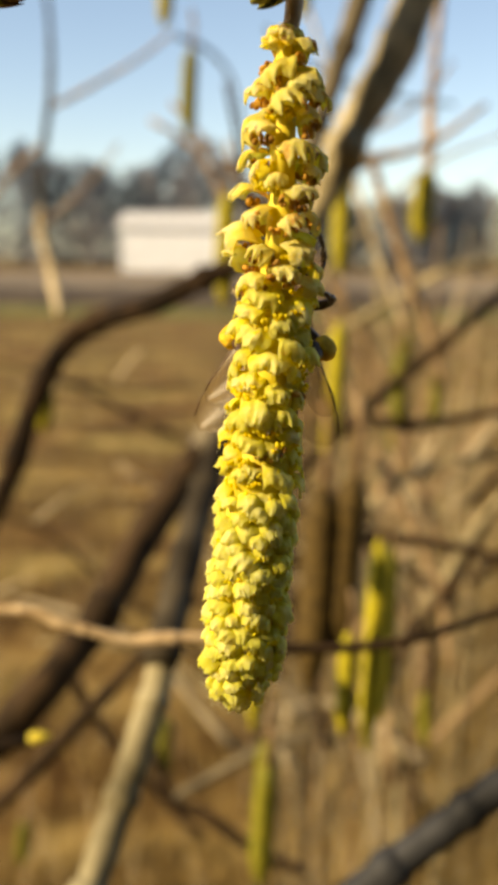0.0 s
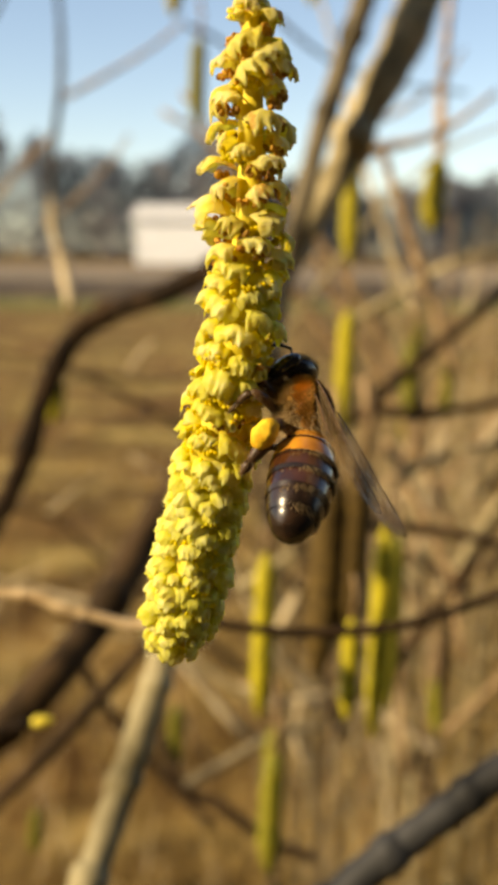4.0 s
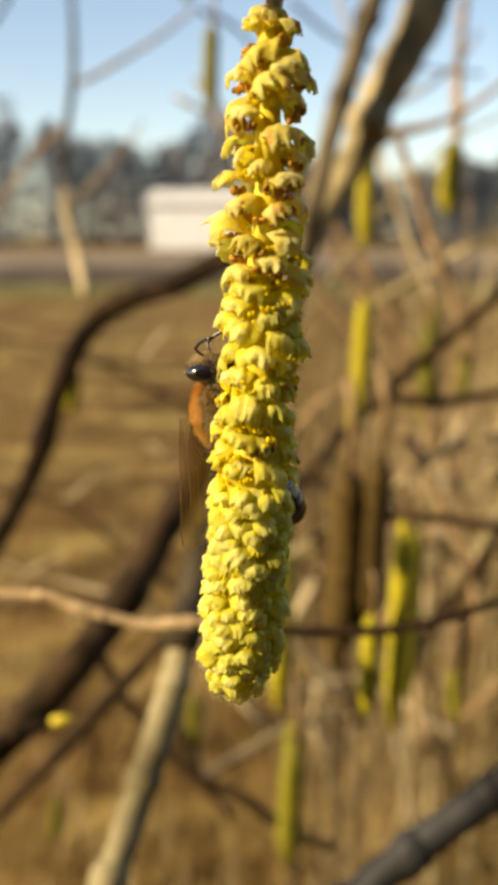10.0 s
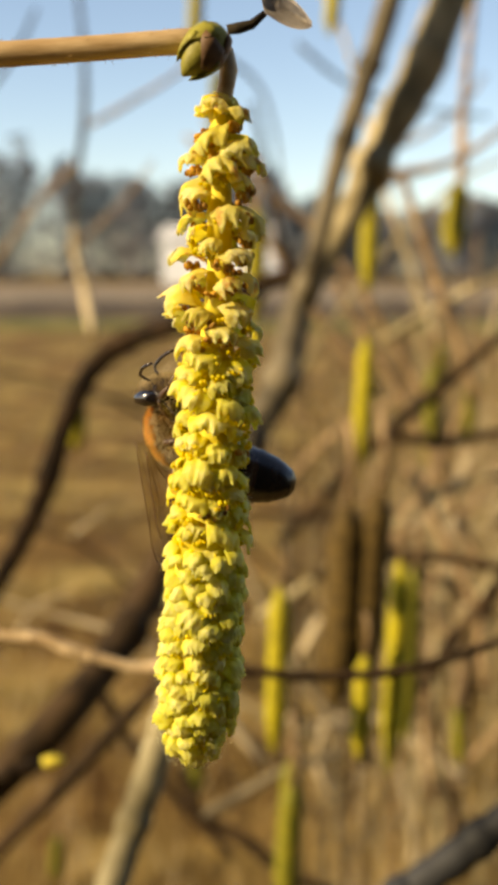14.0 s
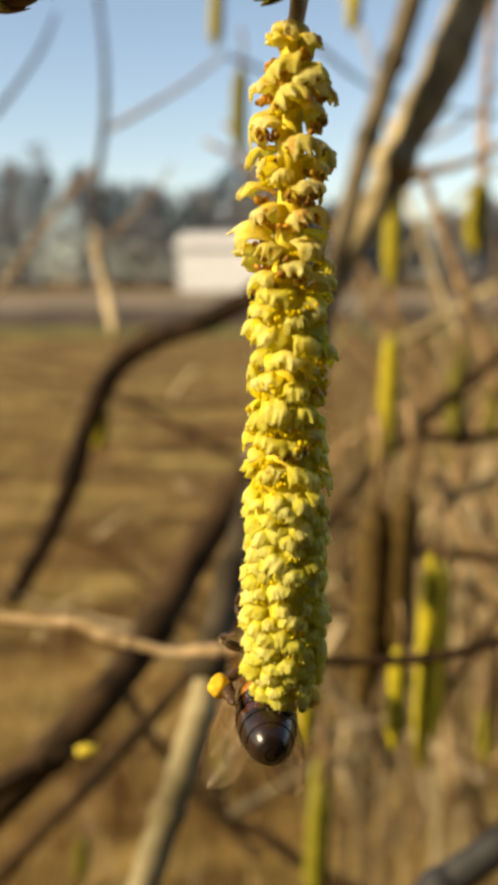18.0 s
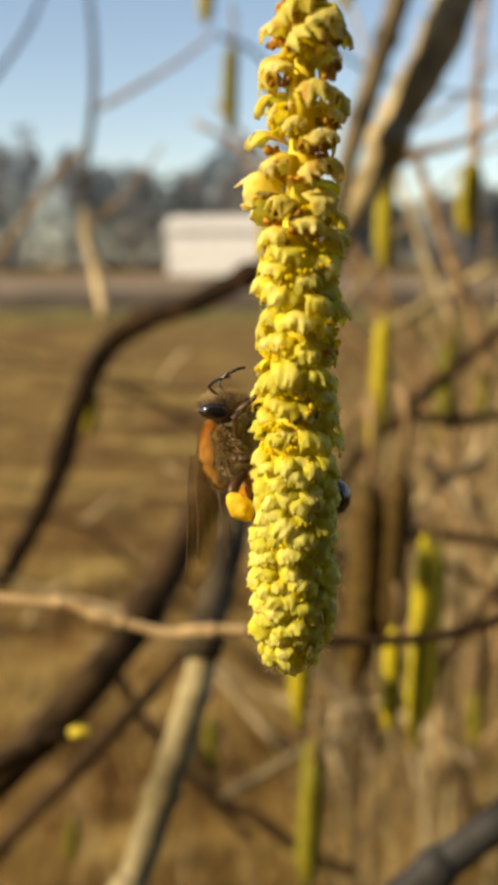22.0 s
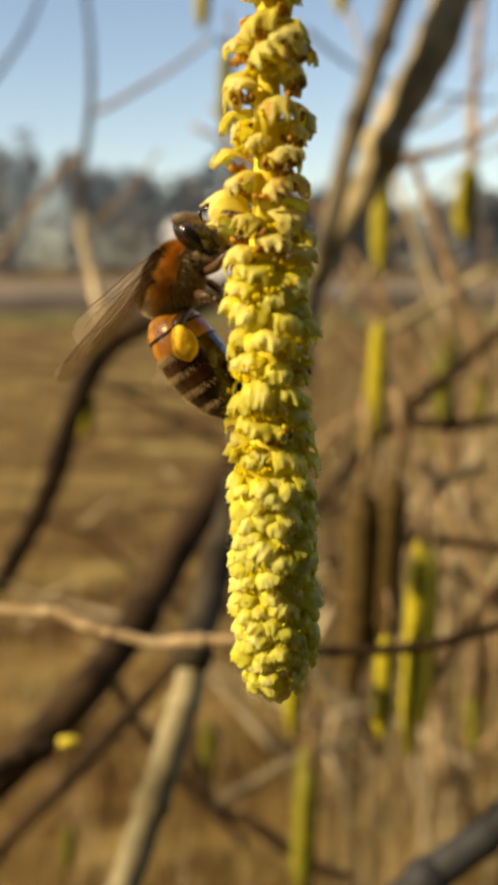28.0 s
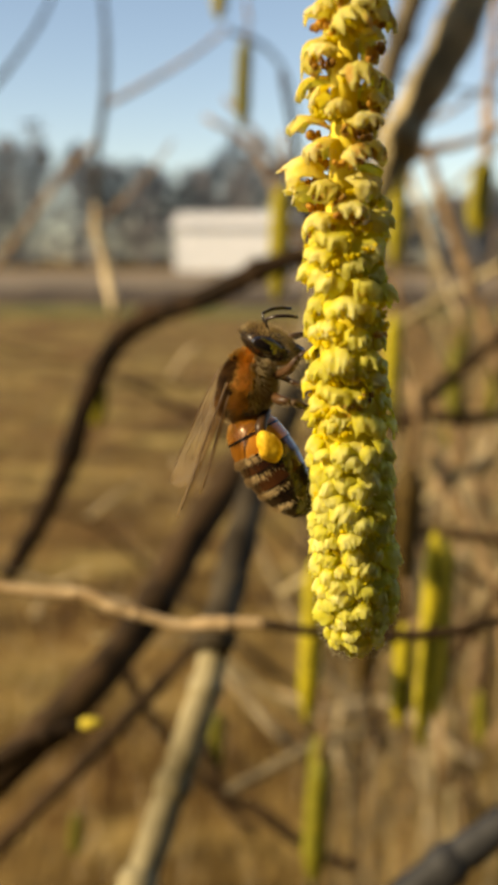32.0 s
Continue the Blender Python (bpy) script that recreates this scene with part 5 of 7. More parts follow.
def motions():
    walk(bee, [
        (0, pose(0.0024, 0.06715, 1.39771, -165.30, -64.79, 73.34)), (0.3, pose(0.00533, 0.06468, 1.39799, 137.78, -62, 80.33)),
        (0.5, pose(0.00605, 0.06474, 1.39642, 144.69, -58.28, 64.29)), (0.65, pose(0.00711, 0.06332, 1.39513, 122.97, -79.77, 56.23)),
        (0.8, pose(0.00817, 0.06191, 1.39384, -53.72, -77.72, -155.86)), (0.9, pose(0.00806, 0.06146, 1.3935, -18.8, -43.31, -172.45)),
        (1, pose(0.00796, 0.06102, 1.39317, -2.66, -8.95, -164.51)), (1.1, pose(0.00721, 0.06117, 1.39088, -23.82, -39.87, -165.36)),
        (1.2, pose(0.00646, 0.06132, 1.3886, -67.49, -67.04, -138.71)), (1.5, pose(0.00467, 0.06137, 1.38783, -103.47, -53.89, -118.47)),
        (2, pose(0.00486, 0.064, 1.38711, -72.92, -81.83, -156.52)), (2.25, pose(0.00345, 0.05968, 1.38888, -17.66, -54.13, 151.63)),
        (2.5, pose(0.00204, 0.05835, 1.38924, -10.23, -33.42, 107.43)), (3, pose(0.00288, 0.0575, 1.38954, -29.68, -69.49, 125.80)),
        (3.5, pose(0.00542, 0.05881, 1.39097, 40.35, -35.34, 99.56)), (4, pose(0.00543, 0.06067, 1.3898, 60.32, -44.64, 96.85)),
        (4.5, pose(0.00553, 0.0632, 1.38871, 75.06, -48.8, 111.19)), (5, pose(0.00443, 0.06566, 1.38814, 84.36, -13.85, 129.7)),
        (5.5, pose(0.00221, 0.06708, 1.38834, 104.73, -6.18, 154.06)), (6, pose(0.00085, 0.06681, 1.3884, 102.52, -3.68, 163.56)),
        (6.5, pose(-0.00062, 0.06695, 1.3887, 99.7, -6.96, -168.37)), (7, pose(-0.00158, 0.06598, 1.38727, 126.38, -63.21, -171.65)),
        (7.5, pose(-0.00158, 0.06653, 1.38793, 125.37, -64.37, -170.68)), (8, pose(-0.00247, 0.06426, 1.38905, 49.17, -78.47, -61.64)),
        (8.5, pose(-0.00228, 0.065, 1.39, 117.38, -85.4, -137.27)), (9, pose(-0.00219, 0.06598, 1.3879, 134.09, -70.73, -169.89)),
        (9.5, pose(-0.00121, 0.06636, 1.3885, 131.43, -75.77, -168.63)), (10, pose(-0.00124, 0.0656, 1.39039, 141.12, -76.77, -168.50)),
        (10.5, pose(-0.00233, 0.06472, 1.39219, 80.65, -87.25, -100.96)), (11, pose(-0.00256, 0.06477, 1.39135, 155.69, -65.30, -170.79)),
        (11.5, pose(0.00007, 0.06693, 1.39052, 98.61, -66.64, -163.3)), (12, pose(0.00065, 0.06739, 1.39369, 68.77, -80.74, -154.83)),
        (12.25, pose(-0.00078, 0.06587, 1.39336, 51.63, -86.38, -91.44)), (12.5, pose(-0.00235, 0.06232, 1.39496, 78.77, -77.81, -83.95)),
        (13, pose(-0.00177, 0.06453, 1.39453, 98.71, -82.95, -108.08)), (13.5, pose(-0.00126, 0.06572, 1.39427, 134.95, -70.28, -165.58)),
        (14, pose(-0.00138, 0.06553, 1.39338, 131.21, -67.72, -166.31)), (14.5, pose(-0.00365, 0.06454, 1.394, 94.73, -85.39, -98.82)),
        (14.75, pose(0.00027, 0.06659, 1.39345, -36.94, -81.63, -33.66)), (15, pose(0.00216, 0.0655, 1.39319, 103.77, -62.01, 132.04)),
        (15.25, pose(0.00023, 0.06664, 1.39446, 18.24, -85.07, -87.3)), (15.5, pose(-0.00304, 0.06363, 1.39555, 44.78, -83.37, -49.65)),
        (16, pose(-0.00331, 0.06296, 1.3904, 92.03, -84.88, -86.02)), (16.5, pose(-0.00296, 0.06365, 1.38394, 137.45, -83.95, -120.67)),
        (17, pose(-0.0027, 0.06462, 1.37833, 122.41, -82.94, -86.29)), (17.5, pose(-0.00269, 0.06592, 1.37245, 86.78, -76.78, -42.86)),
        (17.6, pose(-0.00222, 0.06689, 1.37126, -36.73, -80.17, 49.91)), (17.7, pose(-0.00175, 0.06785, 1.37007, -81.24, -63.76, 63.05)),
        (17.85, pose(-0.00115, 0.06728, 1.37152, -130.24, -58.85, 80.35)), (18, pose(0.00014, 0.0667, 1.37297, -167.78, -49.63, 84.97)),
        (18.5, pose(0.00136, 0.0691, 1.37596, -154.11, -60.94, 55.88)), (19, pose(0.00202, 0.06903, 1.37565, -154.52, -60.63, 55.73)),
        (19.5, pose(0.00299, 0.06867, 1.37799, -162.88, -64.71, 73.32)), (19.75, pose(0.00324, 0.06767, 1.37963, -94.03, -80.51, -24.31)),
        (20, pose(0.0035, 0.06666, 1.38127, -49.52, -60.63, -97.86)), (20.2, pose(0.00459, 0.06715, 1.3804, -46.82, -63.38, -100.47)),
        (20.3, pose(0.00213, 0.06895, 1.38076, 50, -85.24, -134.05)), (20.4, pose(-0.00085, 0.06647, 1.38272, 22.38, -84.03, -53.06)),
        (20.5, pose(-0.00255, 0.06418, 1.38379, 16.42, -81.41, -23.06)), (20.75, pose(0.0015, 0.06858, 1.38319, 13.62, -86.66, -88.5)),
        (20.88, pose(0.0033, 0.06767, 1.38346, 126.07, -63.26, 122.4)), (21, pose(0.0046, 0.06675, 1.38372, 108.37, -37.22, 99.01)),
        (21.5, pose(0.00279, 0.06753, 1.38459, 97.82, -38.07, 137.01)), (21.75, pose(-0.00057, 0.06805, 1.38467, 97.08, -68.5, -166.99)),
        (22, pose(-0.00272, 0.06664, 1.38575, 135.10, -79.32, -157.34)), (22.5, pose(-0.0022, 0.06479, 1.3879, 12.14, -76.52, -16.32)),
        (23, pose(-0.00231, 0.06543, 1.38915, 23.28, -82.86, -28.86)), (23.5, pose(-0.00174, 0.06595, 1.38831, 39.62, -84.99, -44.5)),
        (24, pose(-0.00193, 0.06589, 1.39028, 32.55, -84.61, -37.59)), (24.5, pose(-0.00188, 0.06537, 1.39146, 65.84, -79.92, -72.85)),
        (25, pose(-0.00249, 0.0654, 1.39107, 74.46, -86.63, -78.88)), (25.5, pose(-0.00405, 0.06521, 1.39036, 32.57, -79.03, -18.9)),
        (26.5, pose(-0.00389, 0.06483, 1.39288, 36.38, -79.18, -19.74)), (27.5, pose(-0.00365, 0.06453, 1.39552, 33.69, -74.08, -14.3)),
        (28, pose(-0.00382, 0.06438, 1.39817, 19.29, -66.81, -11.64)), (28.2, pose(-0.00257, 0.0636, 1.40026, 63.69, -56.88, -61.26)),
        (28.4, pose(-0.0093, 0.06218, 1.39692, 37.65, -47.94, -42.2)), (28.5, pose(-0.00715, 0.06268, 1.39171, 11.16, -30.56, -9.59)),
        (28.6, pose(-0.00575, 0.06315, 1.38709, 27.55, -33.96, -35.66)), (28.8, pose(-0.00514, 0.06531, 1.38433, 38.18, -55.3, -33.38)),
        (29, pose(-0.00472, 0.0648, 1.38284, 20.06, -64.29, -10.14)), (29.5, pose(-0.0038, 0.06049, 1.38512, 34.63, -66.61, -19.57)),
        (30, pose(-0.00342, 0.0595, 1.38557, -43.07, -66.24, 75.40)), (30.5, pose(-0.00453, 0.0603, 1.38483, 167.2, -85.34, -135.6)),
        (31, pose(-0.00391, 0.06037, 1.38621, 43.80, -77.20, -15.67)), (31.5, pose(-0.0026, 0.06481, 1.38775, 45.16, -77.85, -16.91)),
        (32, pose(-0.0036, 0.06596, 1.38931, 37.37, -74.59, -27.88)),
    ])
    walk(abdomen, [
        (0, pose(-0.00196, 0, -0.00011, 0, 29.2, -0.8)), (0.3, pose(-0.00196, 0, -0.00011, 0, 30.1, 63)), (0.5, pose(-0.00196, 0, -0.00011, 0, 29.5, 63.1)),
        (0.8, pose(-0.00196, 0, -0.00011, 0, 31.2, -58.7)), (1, pose(-0.00196, 0, -0.00011, 0, -25.8, -19.5)), (1.2, pose(-0.00196, 0, -0.00011, 0, 14.2, -34.1)),
        (1.5, pose(-0.00196, 0, -0.00011, 0, 24.8, -50.8)), (2, pose(-0.00196, 0, -0.00011, 0.00, -54.21, -25.98)), (2.5, pose(-0.00196, 0, -0.00011, 0, 17.4, 4.5)),
        (3, pose(-0.00196, 0, -0.00011, 0.00, -57.19, 7.76)), (3.5, pose(-0.00196, 0, -0.00011, 0, -25.8, -18.5)), (4, pose(-0.00196, 0, -0.00011, 0, -4.6, -11)),
        (4.5, pose(-0.00196, 0, -0.00011, 0, -9, -34.8)), (5, pose(-0.00196, 0, -0.00011, 0, -32.9, -6.4)), (5.5, pose(-0.00196, 0, -0.00011, 0, -40.5, 21.5)),
        (6, pose(-0.00196, 0, -0.00011, 0, -20.9, -1)), (6.5, pose(-0.00196, 0, -0.00011, 0, 29.3, 2.7)), (7, pose(-0.00196, 0, -0.00011, 0, -0.5, -49.7)),
        (7.5, pose(-0.00196, 0, -0.00011, 0, 1.8, -44.7)), (8, pose(-0.00196, 0, -0.00011, 0.00, -24.34, 3.72)), (8.5, pose(-0.00196, 0, -0.00011, 0, -4.7, -29)),
        (9, pose(-0.00196, 0, -0.00011, 0.00, -38.71, -35.45)), (9.5, pose(-0.00196, 0, -0.00011, 0, -11.1, -41.6)), (10, pose(-0.00196, 0, -0.00011, 0.00, -12.66, -19.84)),
        (10.5, pose(-0.00196, 0, -0.00011, 0, -10.5, -36.4)), (11, pose(-0.00196, 0, -0.00011, 0.00, -43.11, -4.29)), (11.5, pose(-0.00196, 0, -0.00011, 0, 26.8, -27.7)),
        (12, pose(-0.00196, 0, -0.00011, 0, 33.5, 9.2)), (12.25, pose(-0.00196, 0, -0.00011, 0, 18.5, -23)), (12.5, pose(-0.00196, 0, -0.00011, 0, -9.5, 22.1)),
        (13, pose(-0.00196, 0, -0.00011, 0, -8.3, -35.8)), (13.5, pose(-0.00196, 0, -0.00011, 0, -9.4, -42.3)), (14, pose(-0.00196, 0, -0.00011, 0.00, -33.19, -37.80)),
        (14.5, pose(-0.00196, 0, -0.00011, 0, -25.8, -38.8)), (14.75, pose(-0.00196, 0, -0.00011, 0, 20.9, -33.4)), (15, pose(-0.00196, 0, -0.00011, 0.00, 32.18, 44.41)),
        (15.25, pose(-0.00196, 0, -0.00011, 0, 19.9, -17.5)), (15.5, pose(-0.00196, 0, -0.00011, 0, -14.1, -24.7)), (16, pose(-0.00196, 0, -0.00011, 0, -14.3, -15.2)),
        (16.5, pose(-0.00196, 0, -0.00011, 0, -12.1, -14.8)), (17, pose(-0.00196, 0, -0.00011, 0, 1.4, 32.2)), (17.5, pose(-0.00196, 0, -0.00011, 0, -5.6, 45.7)),
        (17.7, pose(-0.00196, 0, -0.00011, 0, -41.8, 31.3)), (18, pose(-0.00196, 0, -0.00011, 0, -31.4, -2.8)), (18.5, pose(-0.00196, 0, -0.00011, 0, -35.1, 1.3)),
        (19, pose(-0.00196, 0, -0.00011, 0, -33.1, -7.8)), (19.5, pose(-0.00196, 0, -0.00011, 0, 59.9, 1.2)), (20, pose(-0.00196, 0, -0.00011, 0, -43.4, -41.9)),
        (20.2, pose(-0.00196, 0, -0.00011, 0, -46.4, -72.5)), (20.3, pose(-0.00196, 0, -0.00011, 0, -60.2, 20.5)), (20.4, pose(-0.00196, 0, -0.00011, 0, 0.4, -30.1)),
        (20.5, pose(-0.00196, 0, -0.00011, 0, -21.2, -29)), (20.75, pose(-0.00196, 0, -0.00011, 0, 27.1, -15)), (21, pose(-0.00196, 0, -0.00011, 0, -6.3, -0.6)),
        (21.5, pose(-0.00196, 0, -0.00011, 0, -33.5, 13.8)), (21.75, pose(-0.00196, 0, -0.00011, 0, 26.4, -23.5)), (22, pose(-0.00196, 0, -0.00011, 0.00, -59.94, -35.49)),
        (22.5, pose(-0.00196, 0, -0.00011, 0, -40.4, 12.4)), (23, pose(-0.00196, 0, -0.00011, 0, -23.7, 12)), (23.5, pose(-0.00196, 0, -0.00011, 0, -13.7, 13.2)),
        (24, pose(-0.00196, 0, -0.00011, 0, -15.3, 12.8)), (24.5, pose(-0.00196, 0, -0.00011, 0, -15.2, -1.8)), (25, pose(-0.00196, 0, -0.00011, 0, -18.5, -23.9)),
        (25.5, pose(-0.00196, 0, -0.00011, 0, -38.5, 26.4)), (26.5, pose(-0.00196, 0, -0.00011, 0, -23.3, 22.5)), (27.5, pose(-0.00196, 0, -0.00011, 0, -20.8, 23.7)),
        (28, pose(-0.00196, 0, -0.00011, 0, -47, 27.1)), (28.2, pose(-0.00196, 0, -0.00011, 0, -11.3, 52.4)), (28.4, pose(-0.00196, 0, -0.00011, 0, -4.1, 78)),
        (28.5, pose(-0.00196, 0, -0.00011, 0, 11.8, 70.8)), (28.6, pose(-0.00196, 0, -0.00011, 0, 23.2, 76.9)), (28.8, pose(-0.00196, 0, -0.00011, 0, -11.4, 43.2)),
        (29, pose(-0.00196, 0, -0.00011, 0, -24.1, 34.5)), (29.5, pose(-0.00196, 0, -0.00011, 0, -27.5, 36.5)), (30, pose(-0.00196, 0, -0.00011, 0.00, -21.97, -3.67)),
        (30.5, pose(-0.00196, 0, -0.00011, 0, -17.6, 26.3)), (31, pose(-0.00196, 0, -0.00011, 0, -23.9, 38.7)), (31.5, pose(-0.00196, 0, -0.00011, 0, -15.5, 25)),
        (32, pose(-0.00196, 0, -0.00011, 0, -35.8, 26.2)),
    ])
    walk(sections[0], [
        (0, pose(0, 0, 0, 0, -0, 0)), (0.5, pose(0, 0, 0, 0, -0, 0)), (1, pose(0, 0, 0, 0, -0, 0)),
        (1.5, pose(0, 0, 0, 0, -0, 0)), (2, pose(0, 0, 0, 0, -0, 0)), (2.5, pose(0, 0, 0, 0, -0, 0)),
        (3, pose(0, 0, 0, 0, -0, 0)), (3.5, pose(0, 0, 0, 0, -0, 0)), (5.5, pose(0, 0, 0, 0, -0, 0)),
        (6, pose(0, 0, 0, 0, -0, 0)), (6.5, pose(0, 0, 0, 0, -0, 0)), (7, pose(0, 0, 0, 0, -0, 0)),
        (7.5, pose(0, 0, 0, 0, -0, 0)), (8, pose(0, 0, 0, 0, -0, 0)), (8.5, pose(0, 0, 0, 0, -0, 0)),
        (9, pose(0, 0, 0, 0, -0, 0)), (9.5, pose(0, 0, 0, 0, -0, 0)), (10, pose(0, 0, 0, 0, -0, 0)),
        (10.5, pose(0, 0, 0, 0, -0, 0)), (11, pose(0, 0, 0, 0, -0, 0)), (11.5, pose(0, 0, 0, 0, -0, 0)),
        (12, pose(0, 0, 0, 0, -0, 0)), (12.5, pose(0, 0, 0, 0, -0, 0)), (13, pose(0, 0, 0, 0, -0, 0)),
        (13.5, pose(0, 0, 0, 0, -0, 0)), (14, pose(0, 0, 0, 0, -0, 0)), (14.5, pose(0, 0, 0, 0, -0, 0)),
        (15, pose(0, 0, 0, 0, -0, 0)), (15.5, pose(0, 0, 0, 0, -0, 0)), (17.5, pose(0, 0, 0, 0, -0, 0)),
        (18, pose(0, 0, 0, 0, -0, 0)), (18.5, pose(0, 0, 0, 0, -0, 0)), (19, pose(0, 0, 0, 0, -0, 0)),
        (19.5, pose(0, 0, 0, 0, -0, 0)), (20, pose(0, 0, 0, 0, -0, 0)), (20.2, pose(0, 0, 0, 0, -0, 0)),
        (20.5, pose(0, 0, 0, 0, -0, 0)), (21, pose(0, 0, 0, 0, -0, 0)), (21.5, pose(0, 0, 0, 0, -0, 0)),
        (22, pose(0, 0, 0, 0, -0, 0)), (22.5, pose(0, 0, 0, 0, -0, 0)), (23, pose(0, 0, 0, 0, -0, 0)),
        (23.5, pose(0, 0, 0, 0, -0, 0)), (24, pose(0, 0, 0, 0, -0, 0)), (24.5, pose(0, 0, 0, 0, -0, 0)),
        (25, pose(0, 0, 0, 0, -0, 0)), (25.5, pose(0, 0, 0, 0, -0, 0)), (27.5, pose(0, 0, 0, 0, -0, 0)),
        (28, pose(0, 0, 0, 0, -0, 0)), (28.2, pose(0, 0, 0, 0, -0, 0)), (28.4, pose(0, 0, 0, 0, -0, 0)),
        (28.6, pose(0, 0, 0, 0, -0, 0)), (28.8, pose(0, 0, 0, 0, -0, 0)), (29, pose(0, 0, 0, 0, -0, 0)),
        (29.5, pose(0, 0, 0, 0, -0, 0)), (30, pose(0, 0, 0, 0, -0, 0)), (30.5, pose(0, 0, 0, 0, -0, 0)),
        (31, pose(0, 0, 0, 0, -0, 0)), (31.5, pose(0, 0, 0, 0, -0, 0)), (32, pose(0, 0, 0, 0, -0, 0)),
    ])
    walk(sections[1], [
        (0, pose(0, 0, -0.00488, 0, -0, 0)), (0.5, pose(0, 0, -0.00488, 0, -0, 0)), (1, pose(0, 0, -0.00488, 0, -0, 0)),
        (1.5, pose(0, 0, -0.00488, 0, -0, 0)), (2, pose(0, 0, -0.00488, 0, -0, 0)), (2.5, pose(0, 0, -0.00488, 0, -0, 0)),
        (3, pose(0, 0, -0.00488, 0, -0, 0)), (3.5, pose(0, 0, -0.00488, 0, -0, 0)), (5.5, pose(0, 0, -0.00488, 0, -0, 0)),
        (6, pose(0, 0, -0.00488, 0, -0, 0)), (6.5, pose(0, 0, -0.00488, 0, -0, 0)), (7, pose(0, 0, -0.00488, 0, -0, 0)),
        (7.5, pose(0, 0, -0.00488, 0, -0, 0)), (8, pose(0, 0, -0.00488, 0, -0, 0)), (8.5, pose(0, 0, -0.00488, 0, -0, 0)),
        (9, pose(0, 0, -0.00488, 0, -0, 0)), (9.5, pose(0, 0, -0.00488, 0, -0, 0)), (10, pose(0, 0, -0.00488, 0, -0, 0)),
        (10.5, pose(0, 0, -0.00488, 0, -0, 0)), (11, pose(0, 0, -0.00488, 0, -0, 0)), (11.5, pose(0, 0, -0.00488, 0, -0, 0)),
        (12, pose(0, 0, -0.00488, 0, -0, 0)), (12.5, pose(0, 0, -0.00488, 0, -0, 0)), (13, pose(0, 0, -0.00488, 0, -0, 0)),
        (13.5, pose(0, 0, -0.00488, 0, -0, 0)), (14, pose(0, 0, -0.00488, 0, -0, 0)), (14.5, pose(0, 0, -0.00488, 0, -0, 0)),
        (15, pose(0, 0, -0.00488, 0, -0, 0)), (15.5, pose(0, 0, -0.00488, 0, -0, 0)), (17.5, pose(0, 0, -0.00488, 0, -0, 0)),
        (18, pose(0, 0, -0.00488, 0, -0, 0)), (18.5, pose(0, 0, -0.00488, 0, -0, 0)), (19, pose(0, 0, -0.00488, 0, -0, 0)),
        (19.5, pose(0, 0, -0.00488, 0, -0, 0)), (20, pose(0, 0, -0.00488, 0, -0, 0)), (20.2, pose(0, 0, -0.00488, 0, -0, 0)),
        (20.5, pose(0, 0, -0.00488, 0, -0, 0)), (21, pose(0, 0, -0.00488, 0, -0, 0)), (21.5, pose(0, 0, -0.00488, 0, -0, 0)),
        (22, pose(0, 0, -0.00488, 0, -0, 0)), (22.5, pose(0, 0, -0.00488, 0, -0, 0)), (23, pose(0, 0, -0.00488, 0, -0, 0)),
        (23.5, pose(0, 0, -0.00488, 0, -0, 0)), (24, pose(0, 0, -0.00488, 0, -0, 0)), (24.5, pose(0, 0, -0.00488, 0, -0, 0)),
        (25, pose(0, 0, -0.00488, 0, -0, 0)), (25.5, pose(0, 0, -0.00488, 0, -0, 0)), (27.5, pose(0, 0, -0.00488, 0, -0, 0)),
        (28, pose(0, 0, -0.00488, 0, -0, 0)), (28.2, pose(0, 0, -0.00488, 0, -0, 0)), (28.4, pose(0, 0, -0.00488, 0, -0, 0)),
        (28.6, pose(0, 0, -0.00488, 0, -0, 0)), (28.8, pose(0, 0, -0.00488, 0, -0, 0)), (29, pose(0, 0, -0.00488, 0, -0, 0)),
        (29.5, pose(0, 0, -0.00488, 0, -0, 0)), (30, pose(0, 0, -0.00488, 0, -0, 0)), (30.5, pose(0, 0, -0.00488, 0, -0, 0)),
        (31, pose(0, 0, -0.00488, 0, -0, 0)), (31.5, pose(0, 0, -0.00488, 0, -0, 0)), (32, pose(0, 0, -0.00488, 0, -0, 0)),
    ])
